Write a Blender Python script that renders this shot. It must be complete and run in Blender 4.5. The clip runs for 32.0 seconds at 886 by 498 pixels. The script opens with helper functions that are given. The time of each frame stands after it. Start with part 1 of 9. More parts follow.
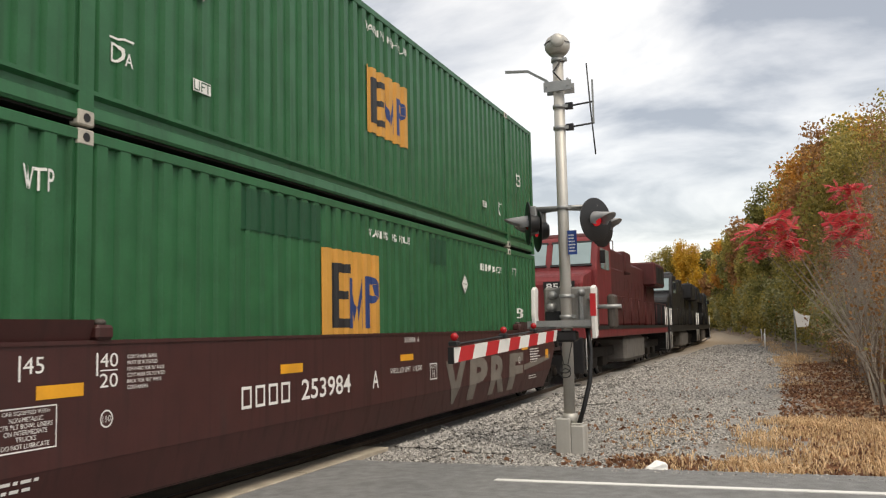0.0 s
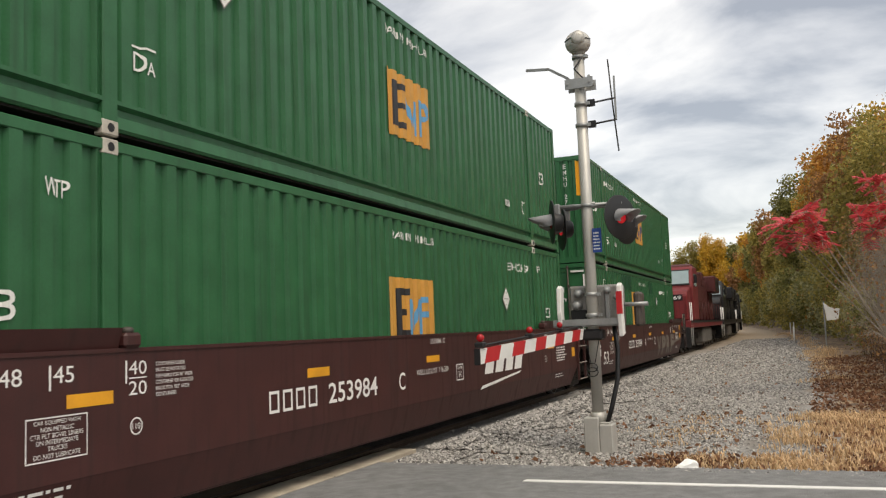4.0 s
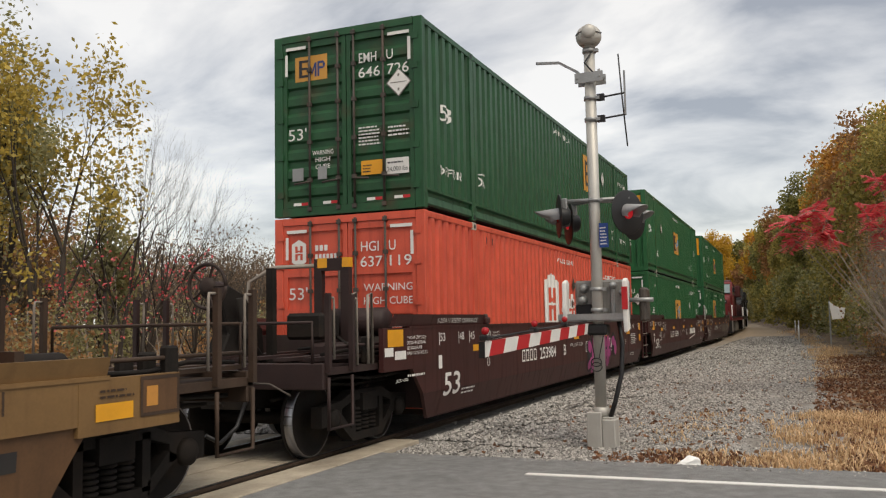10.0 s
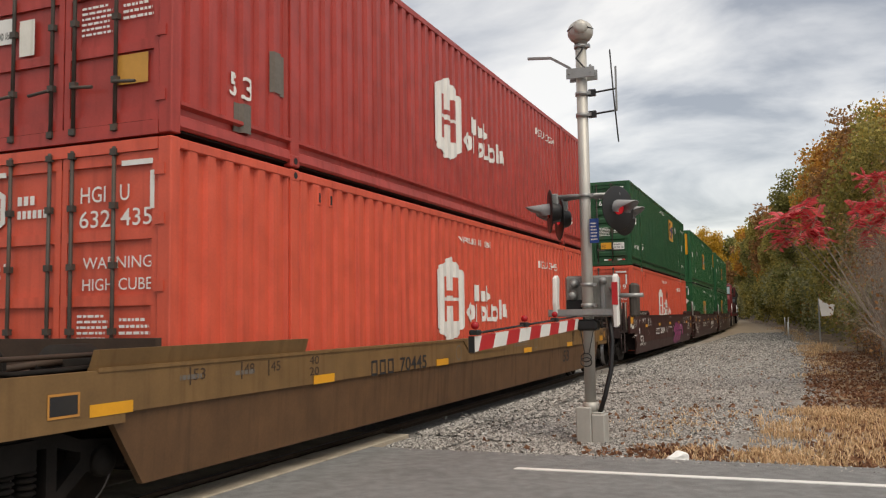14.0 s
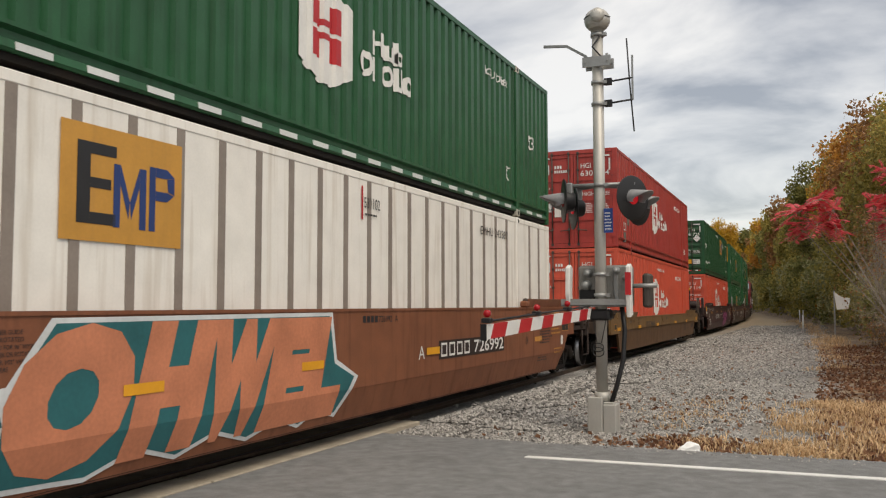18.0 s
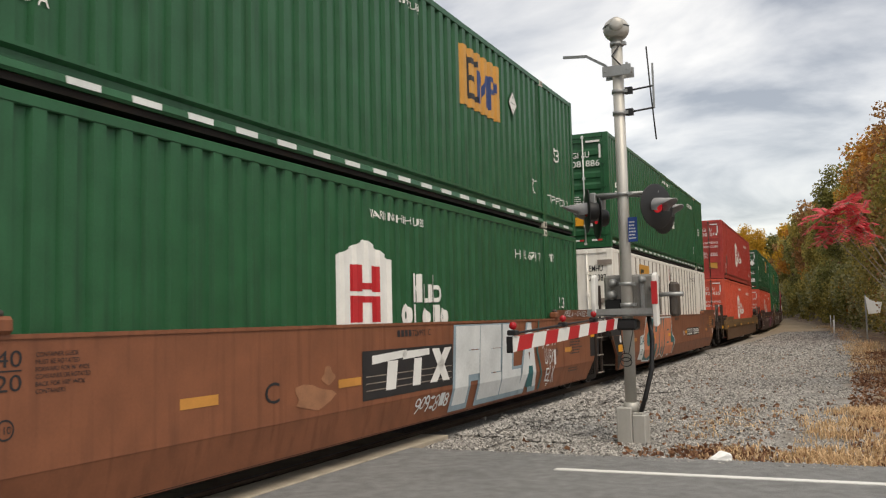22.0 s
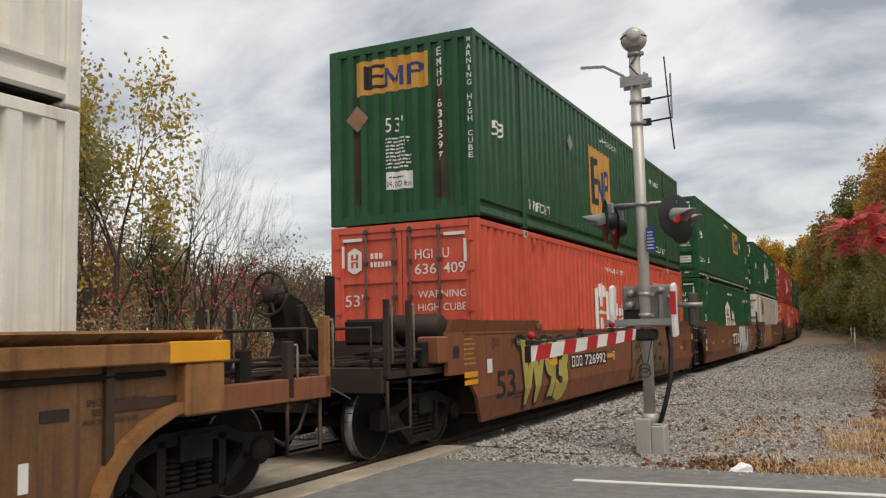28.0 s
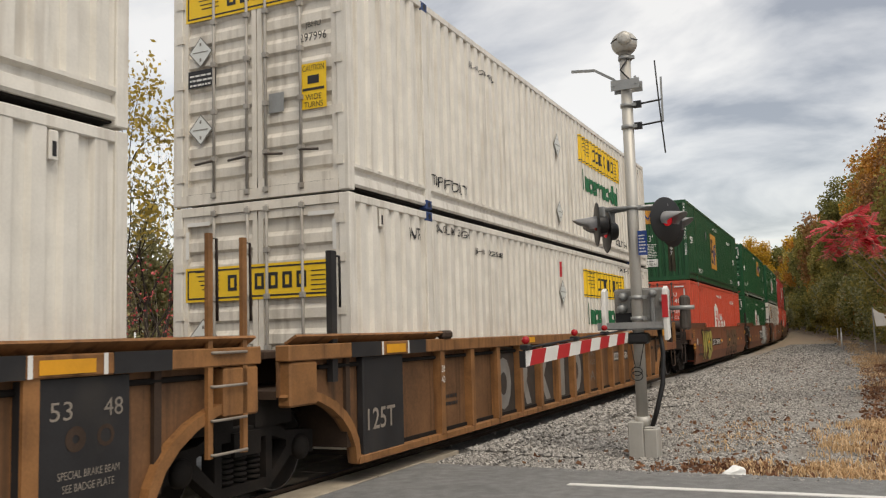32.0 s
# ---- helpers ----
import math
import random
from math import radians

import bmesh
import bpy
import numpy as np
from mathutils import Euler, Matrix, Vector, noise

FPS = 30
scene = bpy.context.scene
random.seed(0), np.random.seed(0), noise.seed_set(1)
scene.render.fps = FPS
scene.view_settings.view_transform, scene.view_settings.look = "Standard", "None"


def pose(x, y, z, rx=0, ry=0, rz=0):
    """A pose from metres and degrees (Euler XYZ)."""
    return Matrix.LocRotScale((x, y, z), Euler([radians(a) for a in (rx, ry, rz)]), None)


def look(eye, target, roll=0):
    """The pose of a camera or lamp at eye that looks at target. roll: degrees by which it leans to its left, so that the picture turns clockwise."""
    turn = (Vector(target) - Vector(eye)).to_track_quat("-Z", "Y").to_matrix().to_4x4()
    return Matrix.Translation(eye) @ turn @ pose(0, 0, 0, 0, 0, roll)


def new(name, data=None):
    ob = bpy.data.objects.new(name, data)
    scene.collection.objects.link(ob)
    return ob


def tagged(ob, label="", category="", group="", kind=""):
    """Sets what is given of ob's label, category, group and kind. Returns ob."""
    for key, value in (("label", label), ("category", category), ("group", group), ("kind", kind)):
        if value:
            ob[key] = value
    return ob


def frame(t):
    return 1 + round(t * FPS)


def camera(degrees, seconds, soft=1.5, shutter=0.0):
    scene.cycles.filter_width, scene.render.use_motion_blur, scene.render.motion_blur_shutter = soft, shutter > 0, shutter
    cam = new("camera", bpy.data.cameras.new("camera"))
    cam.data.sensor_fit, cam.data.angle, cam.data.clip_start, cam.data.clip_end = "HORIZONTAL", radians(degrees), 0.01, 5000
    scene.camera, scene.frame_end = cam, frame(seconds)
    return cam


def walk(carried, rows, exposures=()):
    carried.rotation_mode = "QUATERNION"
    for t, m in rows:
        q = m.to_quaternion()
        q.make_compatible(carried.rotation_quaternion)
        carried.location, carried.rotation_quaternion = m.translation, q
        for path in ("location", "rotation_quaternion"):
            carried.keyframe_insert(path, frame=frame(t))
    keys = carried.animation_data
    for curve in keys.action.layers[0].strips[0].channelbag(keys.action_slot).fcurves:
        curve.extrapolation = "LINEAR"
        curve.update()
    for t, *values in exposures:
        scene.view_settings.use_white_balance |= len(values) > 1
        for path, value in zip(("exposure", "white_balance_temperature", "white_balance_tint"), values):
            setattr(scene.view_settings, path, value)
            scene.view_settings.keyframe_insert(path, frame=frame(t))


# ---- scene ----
# The track runs along +y, its centre at x = 0 by the crossing; the train goes towards +y. Top of rail is z = 0.
cam = camera(54.2, 32.0, 1.2, 0.07)
walk(cam, [
    (0.0, pose(6.381, -0.015, 1.566, 95.39, 1.22, 21.26)),
    (0.5, pose(6.369, -0.021, 1.572, 95.48, 1.48, 21.18)),
    (1.0, pose(6.365, -0.009, 1.567, 95.62, 1.87, 21.53)),
    (1.5, pose(6.368, -0.003, 1.570, 95.76, 2.04, 21.85)),
    (2.0, pose(6.357, -0.025, 1.578, 95.83, 2.37, 22.32)),
    (2.5, pose(6.353, -0.019, 1.579, 95.71, 2.69, 22.67)),
    (3.0, pose(6.357, -0.008, 1.585, 95.68, 2.77, 22.96)),
    (3.5, pose(6.369, 0.003, 1.585, 95.59, 2.40, 23.15)),
    (5.5, pose(6.368, 0.006, 1.600, 94.59, 1.66, 22.10)),
    (6.0, pose(6.360, 0.004, 1.602, 94.62, 1.54, 21.98)),
    (6.5, pose(6.356, 0.024, 1.608, 94.41, 1.28, 22.06)),
    (7.0, pose(6.347, 0.002, 1.606, 94.22, 1.35, 22.14)),
    (7.5, pose(6.357, -0.001, 1.602, 94.20, 1.62, 22.44)),
    (8.0, pose(6.351, -0.014, 1.603, 94.35, 1.74, 22.66)),
    (8.5, pose(6.352, -0.020, 1.599, 94.62, 1.67, 22.99)),
    (9.0, pose(6.361, -0.004, 1.598, 94.78, 1.86, 23.40)),
    (9.5, pose(6.363, -0.010, 1.598, 94.89, 1.46, 23.49)),
    (10.0, pose(6.361, 0.003, 1.598, 94.82, 1.10, 23.20)),
    (10.5, pose(6.364, -0.003, 1.599, 94.58, 0.54, 23.01)),
    (11.0, pose(6.367, -0.007, 1.596, 94.58, 0.68, 22.95)),
    (11.5, pose(6.383, 0.003, 1.589, 94.79, 0.67, 22.71)),
    (12.0, pose(6.387, 0.010, 1.595, 94.59, 0.95, 22.65)),
    (12.5, pose(6.375, 0.002, 1.594, 94.37, 0.88, 22.75)),
    (13.0, pose(6.378, 0.009, 1.593, 94.16, 0.70, 22.97)),
    (13.5, pose(6.371, 0.004, 1.593, 94.23, 0.78, 22.85)),
    (14.0, pose(6.373, 0.009, 1.590, 94.50, 0.86, 22.63)),
    (14.5, pose(6.370, 0.014, 1.587, 94.51, 0.56, 22.57)),
    (15.0, pose(6.374, 0.011, 1.586, 94.34, 0.17, 22.97)),
    (15.5, pose(6.355, 0.010, 1.591, 94.24, 0.02, 23.11)),
    (17.5, pose(6.375, 0.028, 1.584, 93.96, 0.09, 23.38)),
    (18.0, pose(6.377, 0.019, 1.580, 93.76, 0.12, 23.49)),
    (18.5, pose(6.390, 0.025, 1.576, 93.79, 0.34, 23.66)),
    (19.0, pose(6.382, 0.025, 1.578, 93.88, 0.45, 23.75)),
    (19.5, pose(6.382, 0.017, 1.574, 93.92, 0.70, 24.01)),
    (20.0, pose(6.383, 0.017, 1.572, 93.90, 0.84, 24.10)),
    (20.5, pose(6.370, 0.003, 1.582, 93.92, 0.85, 23.95)),
    (21.0, pose(6.385, 0.010, 1.575, 94.14, 1.14, 24.12)),
    (21.5, pose(6.374, 0.010, 1.579, 94.25, 1.45, 24.68)),
    (22.0, pose(6.385, 0.011, 1.583, 94.64, 1.34, 25.20)),
    (22.5, pose(6.376, 0.015, 1.587, 95.09, 1.02, 25.27)),
    (23.0, pose(6.381, 0.013, 1.588, 94.97, 0.97, 25.15)),
    (23.5, pose(6.376, 0.001, 1.588, 94.97, 1.22, 24.92)),
    (24.0, pose(6.380, 0.002, 1.587, 95.08, 1.39, 24.92)),
    (24.5, pose(6.395, 0.011, 1.584, 95.12, 1.54, 25.06)),
    (26.5, pose(6.403, -0.001, 1.590, 95.19, 1.46, 25.81)),
    (27.0, pose(6.399, -0.012, 1.591, 95.27, 1.34, 25.82)),
    (27.5, pose(6.396, -0.004, 1.593, 95.30, 1.32, 26.09)),
    (28.0, pose(6.375, -0.001, 1.562, 95.44, 1.25, 26.29)),
    (28.5, pose(6.368, -0.002, 1.567, 95.27, 1.35, 26.25)),
    (29.0, pose(6.356, -0.010, 1.573, 95.18, 1.32, 26.04)),
    (29.5, pose(6.361, -0.022, 1.573, 95.21, 1.36, 25.88)),
    (30.0, pose(6.343, -0.022, 1.579, 95.29, 1.55, 25.92)),
    (30.5, pose(6.349, -0.009, 1.584, 95.48, 1.75, 25.97)),
    (31.0, pose(6.331, -0.016, 1.588, 95.52, 1.74, 25.77)),
    (31.5, pose(6.330, -0.023, 1.587, 95.58, 1.72, 25.60)),
    (32.0, pose(6.319, -0.018, 1.591, 95.57, 1.58, 25.51)),
], [(0.0, 0.06, 7000.0, 10.0), (4.0, 0.00, 7000.0, 10.0), (7.0, -0.10, 7000.0, 10.0), (8.2, -0.10, 7000.0, 10.0), (9.0, 0.03, 7000.0, 10.0), (9.7, -0.08, 7000.0, 10.0), (10.5, -0.32, 7000.0, 10.0), (11.0, -0.33, 7000.0, 10.0), (12.0, -0.31, 7000.0, 10.0), (13.5, -0.18, 7000.0, 10.0), (15.0, -0.17, 7000.0, 10.0), (18.0, -0.24, 7000.0, 10.0), (19.0, 0.02, 7000.0, 10.0), (20.0, 0.12, 7000.0, 10.0), (21.0, -0.10, 7000.0, 10.0), (22.0, -0.08, 7000.0, 10.0), (23.0, 0.10, 7000.0, 10.0), (24.5, 0.02, 7000.0, 10.0), (27.0, -0.05, 7000.0, 10.0), (28.0, -0.29, 7000.0, 10.0), (30.0, -0.27, 7000.0, 10.0), (32.0, -0.22, 7000.0, 10.0)])

# ---- world and sun ----
world = bpy.data.worlds.new("overcast_sky")
scene.world = world
world.use_nodes = True
wn, wl = world.node_tree.nodes, world.node_tree.links
wn.clear()


def wnode(kind, **kw):
    n = wn.new(kind)
    for k, v in kw.items():
        n.inputs[k].default_value = v
    return n


w_co = wnode("ShaderNodeTexCoord")
w_sep = wnode("ShaderNodeSeparateXYZ")
wl.new(w_co.outputs["Generated"], w_sep.inputs[0])
w_up = wn.new("ShaderNodeMath")
w_up.operation = "MAXIMUM"
w_up.inputs[1].default_value = 0.0
wl.new(w_sep.outputs["Z"], w_up.inputs[0])
w_add = wn.new("ShaderNodeMath")
w_add.operation = "ADD"
w_add.inputs[1].default_value = 0.30
wl.new(w_up.outputs[0], w_add.inputs[0])
w_div = wn.new("ShaderNodeVectorMath")
w_div.operation = "DIVIDE"
w_comb = wnode("ShaderNodeCombineXYZ")
for i in range(3):
    wl.new(w_add.outputs[0], w_comb.inputs[i])
wl.new(w_co.outputs["Generated"], w_div.inputs[0])
wl.new(w_comb.outputs[0], w_div.inputs[1])
w_map = wnode("ShaderNodeMapping")
w_map.inputs["Location"].default_value = (3.1, 0.9, 0.0)
w_map.inputs["Scale"].default_value = (0.75, 1.0, 0.0)
w_map.inputs["Rotation"].default_value = (0.0, 0.0, 0.5)
wl.new(w_div.outputs[0], w_map.inputs["Vector"])
w_big = wnode("ShaderNodeTexNoise", Scale=2.5, Detail=10.0, Roughness=0.53, Distortion=0.35)
wl.new(w_map.outputs[0], w_big.inputs["Vector"])
w_ramp = wn.new("ShaderNodeValToRGB")
cr = w_ramp.color_ramp
cr.elements[0].position, cr.elements[0].color = 0.38, (0.33, 0.345, 0.38, 1)
cr.elements[1].position, cr.elements[1].color = 0.61, (0.92, 0.915, 0.905, 1)
e = cr.elements.new(0.47)
e.color = (0.58, 0.59, 0.615, 1)
w_bank = wn.new("ShaderNodeVectorMath")
w_bank.operation = "DISTANCE"
w_bank.inputs[1].default_value = (0.04, 0.94, 0.34)
wl.new(w_co.outputs["Generated"], w_bank.inputs[0])
w_thick = wn.new("ShaderNodeMapRange")
w_thick.interpolation_type = "SMOOTHSTEP"
w_thick.inputs["From Min"].default_value, w_thick.inputs["From Max"].default_value = 0.04, 0.34
w_thick.inputs["To Min"].default_value, w_thick.inputs["To Max"].default_value = -0.085, 0.01
wl.new(w_bank.outputs["Value"], w_thick.inputs["Value"])
w_cloud = wn.new("ShaderNodeMath")
wl.new(w_big.outputs["Fac"], w_cloud.inputs[0])
wl.new(w_thick.outputs[0], w_cloud.inputs[1])
wl.new(w_cloud.outputs[0], w_ramp.inputs[0])
# the cloud deck brightens towards the horizon
w_hor = wn.new("ShaderNodeMapRange")
w_hor.inputs["From Min"].default_value, w_hor.inputs["From Max"].default_value = 0.02, 0.22
w_hor.inputs["To Min"].default_value, w_hor.inputs["To Max"].default_value = 0.35, 0.0
wl.new(w_up.outputs[0], w_hor.inputs["Value"])
w_mixh = wn.new("ShaderNodeMixRGB")
w_mixh.inputs[2].default_value = (0.80, 0.81, 0.82, 1)
wl.new(w_hor.outputs[0], w_mixh.inputs[0])
wl.new(w_ramp.outputs[0], w_mixh.inputs[1])
w_sky = wn.new("ShaderNodeTexSky")
w_sky.sky_type, w_sky.sun_disc = "NISHITA", False
w_sky.sun_elevation, w_sky.sun_rotation = radians(56), radians(128)
w_bg1 = wnode("ShaderNodeBackground", Strength=0.05)
wl.new(w_sky.outputs[0], w_bg1.inputs[0])
w_bg2 = wnode("ShaderNodeBackground", Strength=1.0)
wl.new(w_mixh.outputs[0], w_bg2.inputs[0])
w_sum = wn.new("ShaderNodeAddShader")
wl.new(w_bg1.outputs[0], w_sum.inputs[0])
wl.new(w_bg2.outputs[0], w_sum.inputs[1])
w_out = wn.new("ShaderNodeOutputWorld")
wl.new(w_sum.outputs[0], w_out.inputs[0])

sun_data = bpy.data.lights.new("sun", "SUN")
sun_data.energy, sun_data.angle, sun_data.color = 2.5, radians(35), (1.0, 0.93, 0.82)
sun = new("sun", sun_data)
sun.matrix_world = look((22, -17, 42), (0, 0, 0))

# ---- materials ----
MATS = {}


def mat(name, color, rough=0.6, metal=0.0, vary=0.12, scale=3.0, grime=0.0, grime_color=(0.05, 0.04, 0.03), bump=0.0, bump_scale=60.0,
        streak=False, spec=0.4, hue=0.0):
    """A surface with large soft variation, fine grain, optional dirt (in streaks that run down) and relief."""
    if name in MATS:
        return MATS[name]
    m = bpy.data.materials.new(name)
    m.use_nodes = True
    nt = m.node_tree
    N, K = nt.nodes, nt.links
    b = N["Principled BSDF"]
    b.inputs["Roughness"].default_value, b.inputs["Metallic"].default_value = rough, metal
    b.inputs["Specular IOR Level"].default_value = spec
    co = N.new("ShaderNodeTexCoord")
    n1 = N.new("ShaderNodeTexNoise")
    n1.inputs["Scale"].default_value, n1.inputs["Detail"].default_value = scale, 6.0
    K.new(co.outputs["Object"], n1.inputs["Vector"])
    n2 = N.new("ShaderNodeTexNoise")
    n2.inputs["Scale"].default_value, n2.inputs["Detail"].default_value = scale * 14, 3.0
    K.new(co.outputs["Object"], n2.inputs["Vector"])
    add = N.new("ShaderNodeMath")
    add.operation = "MULTIPLY_ADD"
    add.inputs[1].default_value = 0.4
    K.new(n2.outputs["Fac"], add.inputs[0])
    K.new(n1.outputs["Fac"], add.inputs[2])
    rng = N.new("ShaderNodeMapRange")
    rng.inputs["From Min"].default_value, rng.inputs["From Max"].default_value = 0.4, 1.0
    rng.inputs["To Min"].default_value, rng.inputs["To Max"].default_value = 1 - vary * 1.6, 1 + vary * 1.6
    K.new(add.outputs[0], rng.inputs["Value"])
    mul = N.new("ShaderNodeVectorMath")
    mul.operation = "SCALE"
    mul.inputs[0].default_value = color
    K.new(rng.outputs[0], mul.inputs["Scale"])
    col = mul.outputs[0]
    if grime:
        g = N.new("ShaderNodeTexNoise")
        g.inputs["Scale"].default_value, g.inputs["Detail"].default_value = 1.0, 8.0
        mp = N.new("ShaderNodeMapping")
        mp.inputs["Scale"].default_value = (9.0, 9.0, 0.55) if streak else (2.2, 2.2, 2.2)
        K.new(co.outputs["Object"], mp.inputs["Vector"])
        K.new(mp.outputs[0], g.inputs["Vector"])
        gr = N.new("ShaderNodeMapRange")
        gr.inputs["From Min"].default_value, gr.inputs["From Max"].default_value = 0.52, 0.78
        gr.inputs["To Min"].default_value, gr.inputs["To Max"].default_value = 0.0, grime
        K.new(g.outputs["Fac"], gr.inputs["Value"])
        mx = N.new("ShaderNodeMixRGB")
        mx.inputs[2].default_value = (*grime_color, 1)
        K.new(gr.outputs[0], mx.inputs[0])
        K.new(col, mx.inputs[1])
        col = mx.outputs[0]
        ra = N.new("ShaderNodeMapRange")
        ra.inputs["To Min"].default_value, ra.inputs["To Max"].default_value = rough, min(1, rough + 0.3)
        K.new(gr.outputs[0], ra.inputs["Value"])
        K.new(ra.outputs[0], b.inputs["Roughness"])
    K.new(col, b.inputs["Base Color"])
    if bump:
        n3 = N.new("ShaderNodeTexNoise")
        n3.inputs["Scale"].default_value, n3.inputs["Detail"].default_value = bump_scale, 5.0
        K.new(co.outputs["Object"], n3.inputs["Vector"])
        bp = N.new("ShaderNodeBump")
        bp.inputs["Strength"].default_value, bp.inputs["Distance"].default_value = min(1, bump), 0.01
        K.new(n3.outputs["Fac"], bp.inputs["Height"])
        K.new(bp.outputs[0], b.inputs["Normal"])
    MATS[name] = m
    return m


def glow(name, color, strength, base=(0.3, 0.01, 0.01)):
    m = mat(name, base, 0.25)
    b = m.node_tree.nodes["Principled BSDF"]
    b.inputs["Emission Color"].default_value, b.inputs["Emission Strength"].default_value = (*color, 1), strength
    return m


def leafy(name, a, b_, rough=0.6):
    """Leaves that vary island by island between two colours, a little light passing through."""
    if name in MATS:
        return MATS[name]
    m = mat(name, a, rough, vary=0.05)
    nt = m.node_tree
    N, K = nt.nodes, nt.links
    geo = N.new("ShaderNodeNewGeometry")
    ramp = N.new("ShaderNodeValToRGB")
    ramp.color_ramp.elements[0].color, ramp.color_ramp.elements[1].color = (*a, 1), (*b_, 1)
    K.new(geo.outputs["Random Per Island"], ramp.inputs[0])
    K.new(ramp.outputs[0], N["Principled BSDF"].inputs["Base Color"])
    tr = N.new("ShaderNodeBsdfTranslucent")
    K.new(ramp.outputs[0], tr.inputs[0])
    mx = N.new("ShaderNodeMixShader")
    mx.inputs[0].default_value = 0.42
    out = N["Material Output"]
    K.new(N["Principled BSDF"].outputs[0], mx.inputs[1])
    K.new(tr.outputs[0], mx.inputs[2])
    K.new(mx.outputs[0], out.inputs[0])
    return m


RUST = (0.11, 0.05, 0.025)
M_GREEN = mat("green_container_paint", (0.020, 0.080, 0.034), 0.38, spec=0.28, vary=0.14, grime=0.6, grime_color=(0.02, 0.036, 0.022), streak=True)
M_GREEN2 = mat("bright_green_container_paint", (0.027, 0.112, 0.046), 0.34, spec=0.28, vary=0.12, grime=0.5, grime_color=(0.02, 0.05, 0.026), streak=True)
M_GREEN3 = mat("deep_green_container_paint", (0.022, 0.095, 0.040), 0.34, spec=0.28, vary=0.12, grime=0.5, grime_color=(0.016, 0.042, 0.022), streak=True)
M_ORANGE = mat("orange_container_paint", (0.60, 0.094, 0.052), 0.42, vary=0.1, grime=0.5, grime_color=(0.3, 0.045, 0.03), streak=True)
M_RED = mat("dull_red_container_paint", (0.37, 0.044, 0.034), 0.42, vary=0.14, grime=0.5, grime_color=(0.16, 0.022, 0.018), streak=True)
M_WHITE = mat("white_container_paint", (0.70, 0.67, 0.61), 0.4, vary=0.08, grime=0.6, grime_color=(0.36, 0.31, 0.25), streak=True)
M_WHITE2 = mat("clean_white_panel", (0.82, 0.79, 0.73), 0.4, vary=0.05, grime=0.5, grime_color=(0.42, 0.33, 0.23), streak=True)
M_GREYPOST = mat("grey_brown_post", (0.25, 0.21, 0.18), 0.5, vary=0.12)
M_MAROON = mat("maroon_car_paint", (0.048, 0.0135, 0.0118), 0.5, vary=0.12, grime=0.55, grime_color=(0.03, 0.017, 0.014), streak=True)
M_BROWN = mat("rust_brown_car_paint", (0.205, 0.074, 0.035), 0.55, vary=0.12, grime=0.5, grime_color=(0.09, 0.035, 0.02), streak=True)
M_TAN = mat("tan_brown_car_paint", (0.175, 0.098, 0.037), 0.55, vary=0.14, grime=0.5, grime_color=(0.1, 0.05, 0.02), streak=True)
# Much darker than the tan sides; used for end decks, posts and fittings.
M_TANDARK = mat("dark_brown_car_paint", (0.045, 0.026, 0.016), 0.7, vary=0.25, grime=0.4, grime_color=(0.05, 0.03, 0.02), streak=True)
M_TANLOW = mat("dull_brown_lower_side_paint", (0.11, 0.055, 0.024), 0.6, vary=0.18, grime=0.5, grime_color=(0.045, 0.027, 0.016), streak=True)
# Web behind the ribs: recess shade put into a darker tan, plus soot streaks.
M_ORWEB = mat("shaded_sooty_tan_web_paint", (0.145, 0.07, 0.03), 0.65, vary=0.3, scale=2, grime=0.8, grime_color=(0.035, 0.022, 0.015), streak=True)
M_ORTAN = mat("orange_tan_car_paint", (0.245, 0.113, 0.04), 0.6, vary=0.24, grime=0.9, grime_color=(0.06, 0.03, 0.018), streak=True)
M_BLACKP = mat("flat_black_paint", (0.018, 0.017, 0.018), 0.6, vary=0.2, grime=0.4, grime_color=(0.06, 0.05, 0.04))
M_DARK = mat("sooty_steel", (0.014, 0.0115, 0.010), 0.8, spec=0.2, vary=0.3, grime=0.6, grime_color=(0.04, 0.028, 0.02), bump=0.3)
M_ROD = mat("rusty_lock_rod", (0.06, 0.05, 0.042), 0.6, vary=0.25, scale=5, grime=0.5, grime_color=(0.1, 0.05, 0.025))
M_GREEND = mat("rust_smeared_green_paint", (0.014, 0.07, 0.026), 0.5, vary=0.2, grime=0.85, grime_color=(0.07, 0.045, 0.028), streak=False)
M_WHITED = mat("soiled_white_paint", (0.68, 0.64, 0.57), 0.5, vary=0.1, grime=0.6, grime_color=(0.26, 0.21, 0.16), streak=True)
M_PALEROD = mat("chalky_grey_lock_rod", (0.34, 0.32, 0.29), 0.55, vary=0.2, grime=0.6, grime_color=(0.12, 0.08, 0.05))
M_BRIGHT = mat("bright_galvanised_rod", (0.58, 0.60, 0.58), 0.4, 0.25, vary=0.12, grime=0.3, grime_color=(0.25, 0.22, 0.18))
M_TAPE = mat("white_reflective_tape", (0.66, 0.68, 0.66), 0.35, vary=0.08)
M_STEEL = mat("worn_bright_steel", (0.3, 0.3, 0.31), 0.35, 1.0, vary=0.1)
M_GALV = mat("galvanised_steel", (0.31, 0.315, 0.31), 0.45, 0.5, vary=0.12, grime=0.3, grime_color=(0.2, 0.19, 0.17), streak=True)
M_ALU = mat("dull_aluminium_mast", (0.46, 0.445, 0.41), 0.5, 0.35, vary=0.06, grime=0.25, grime_color=(0.3, 0.28, 0.25), streak=True)
M_BLACK = mat("black_signal_paint", (0.012, 0.012, 0.013), 0.5, vary=0.15)
M_WPAINT = mat("white_marking_paint", (0.72, 0.71, 0.68), 0.5, vary=0.06)
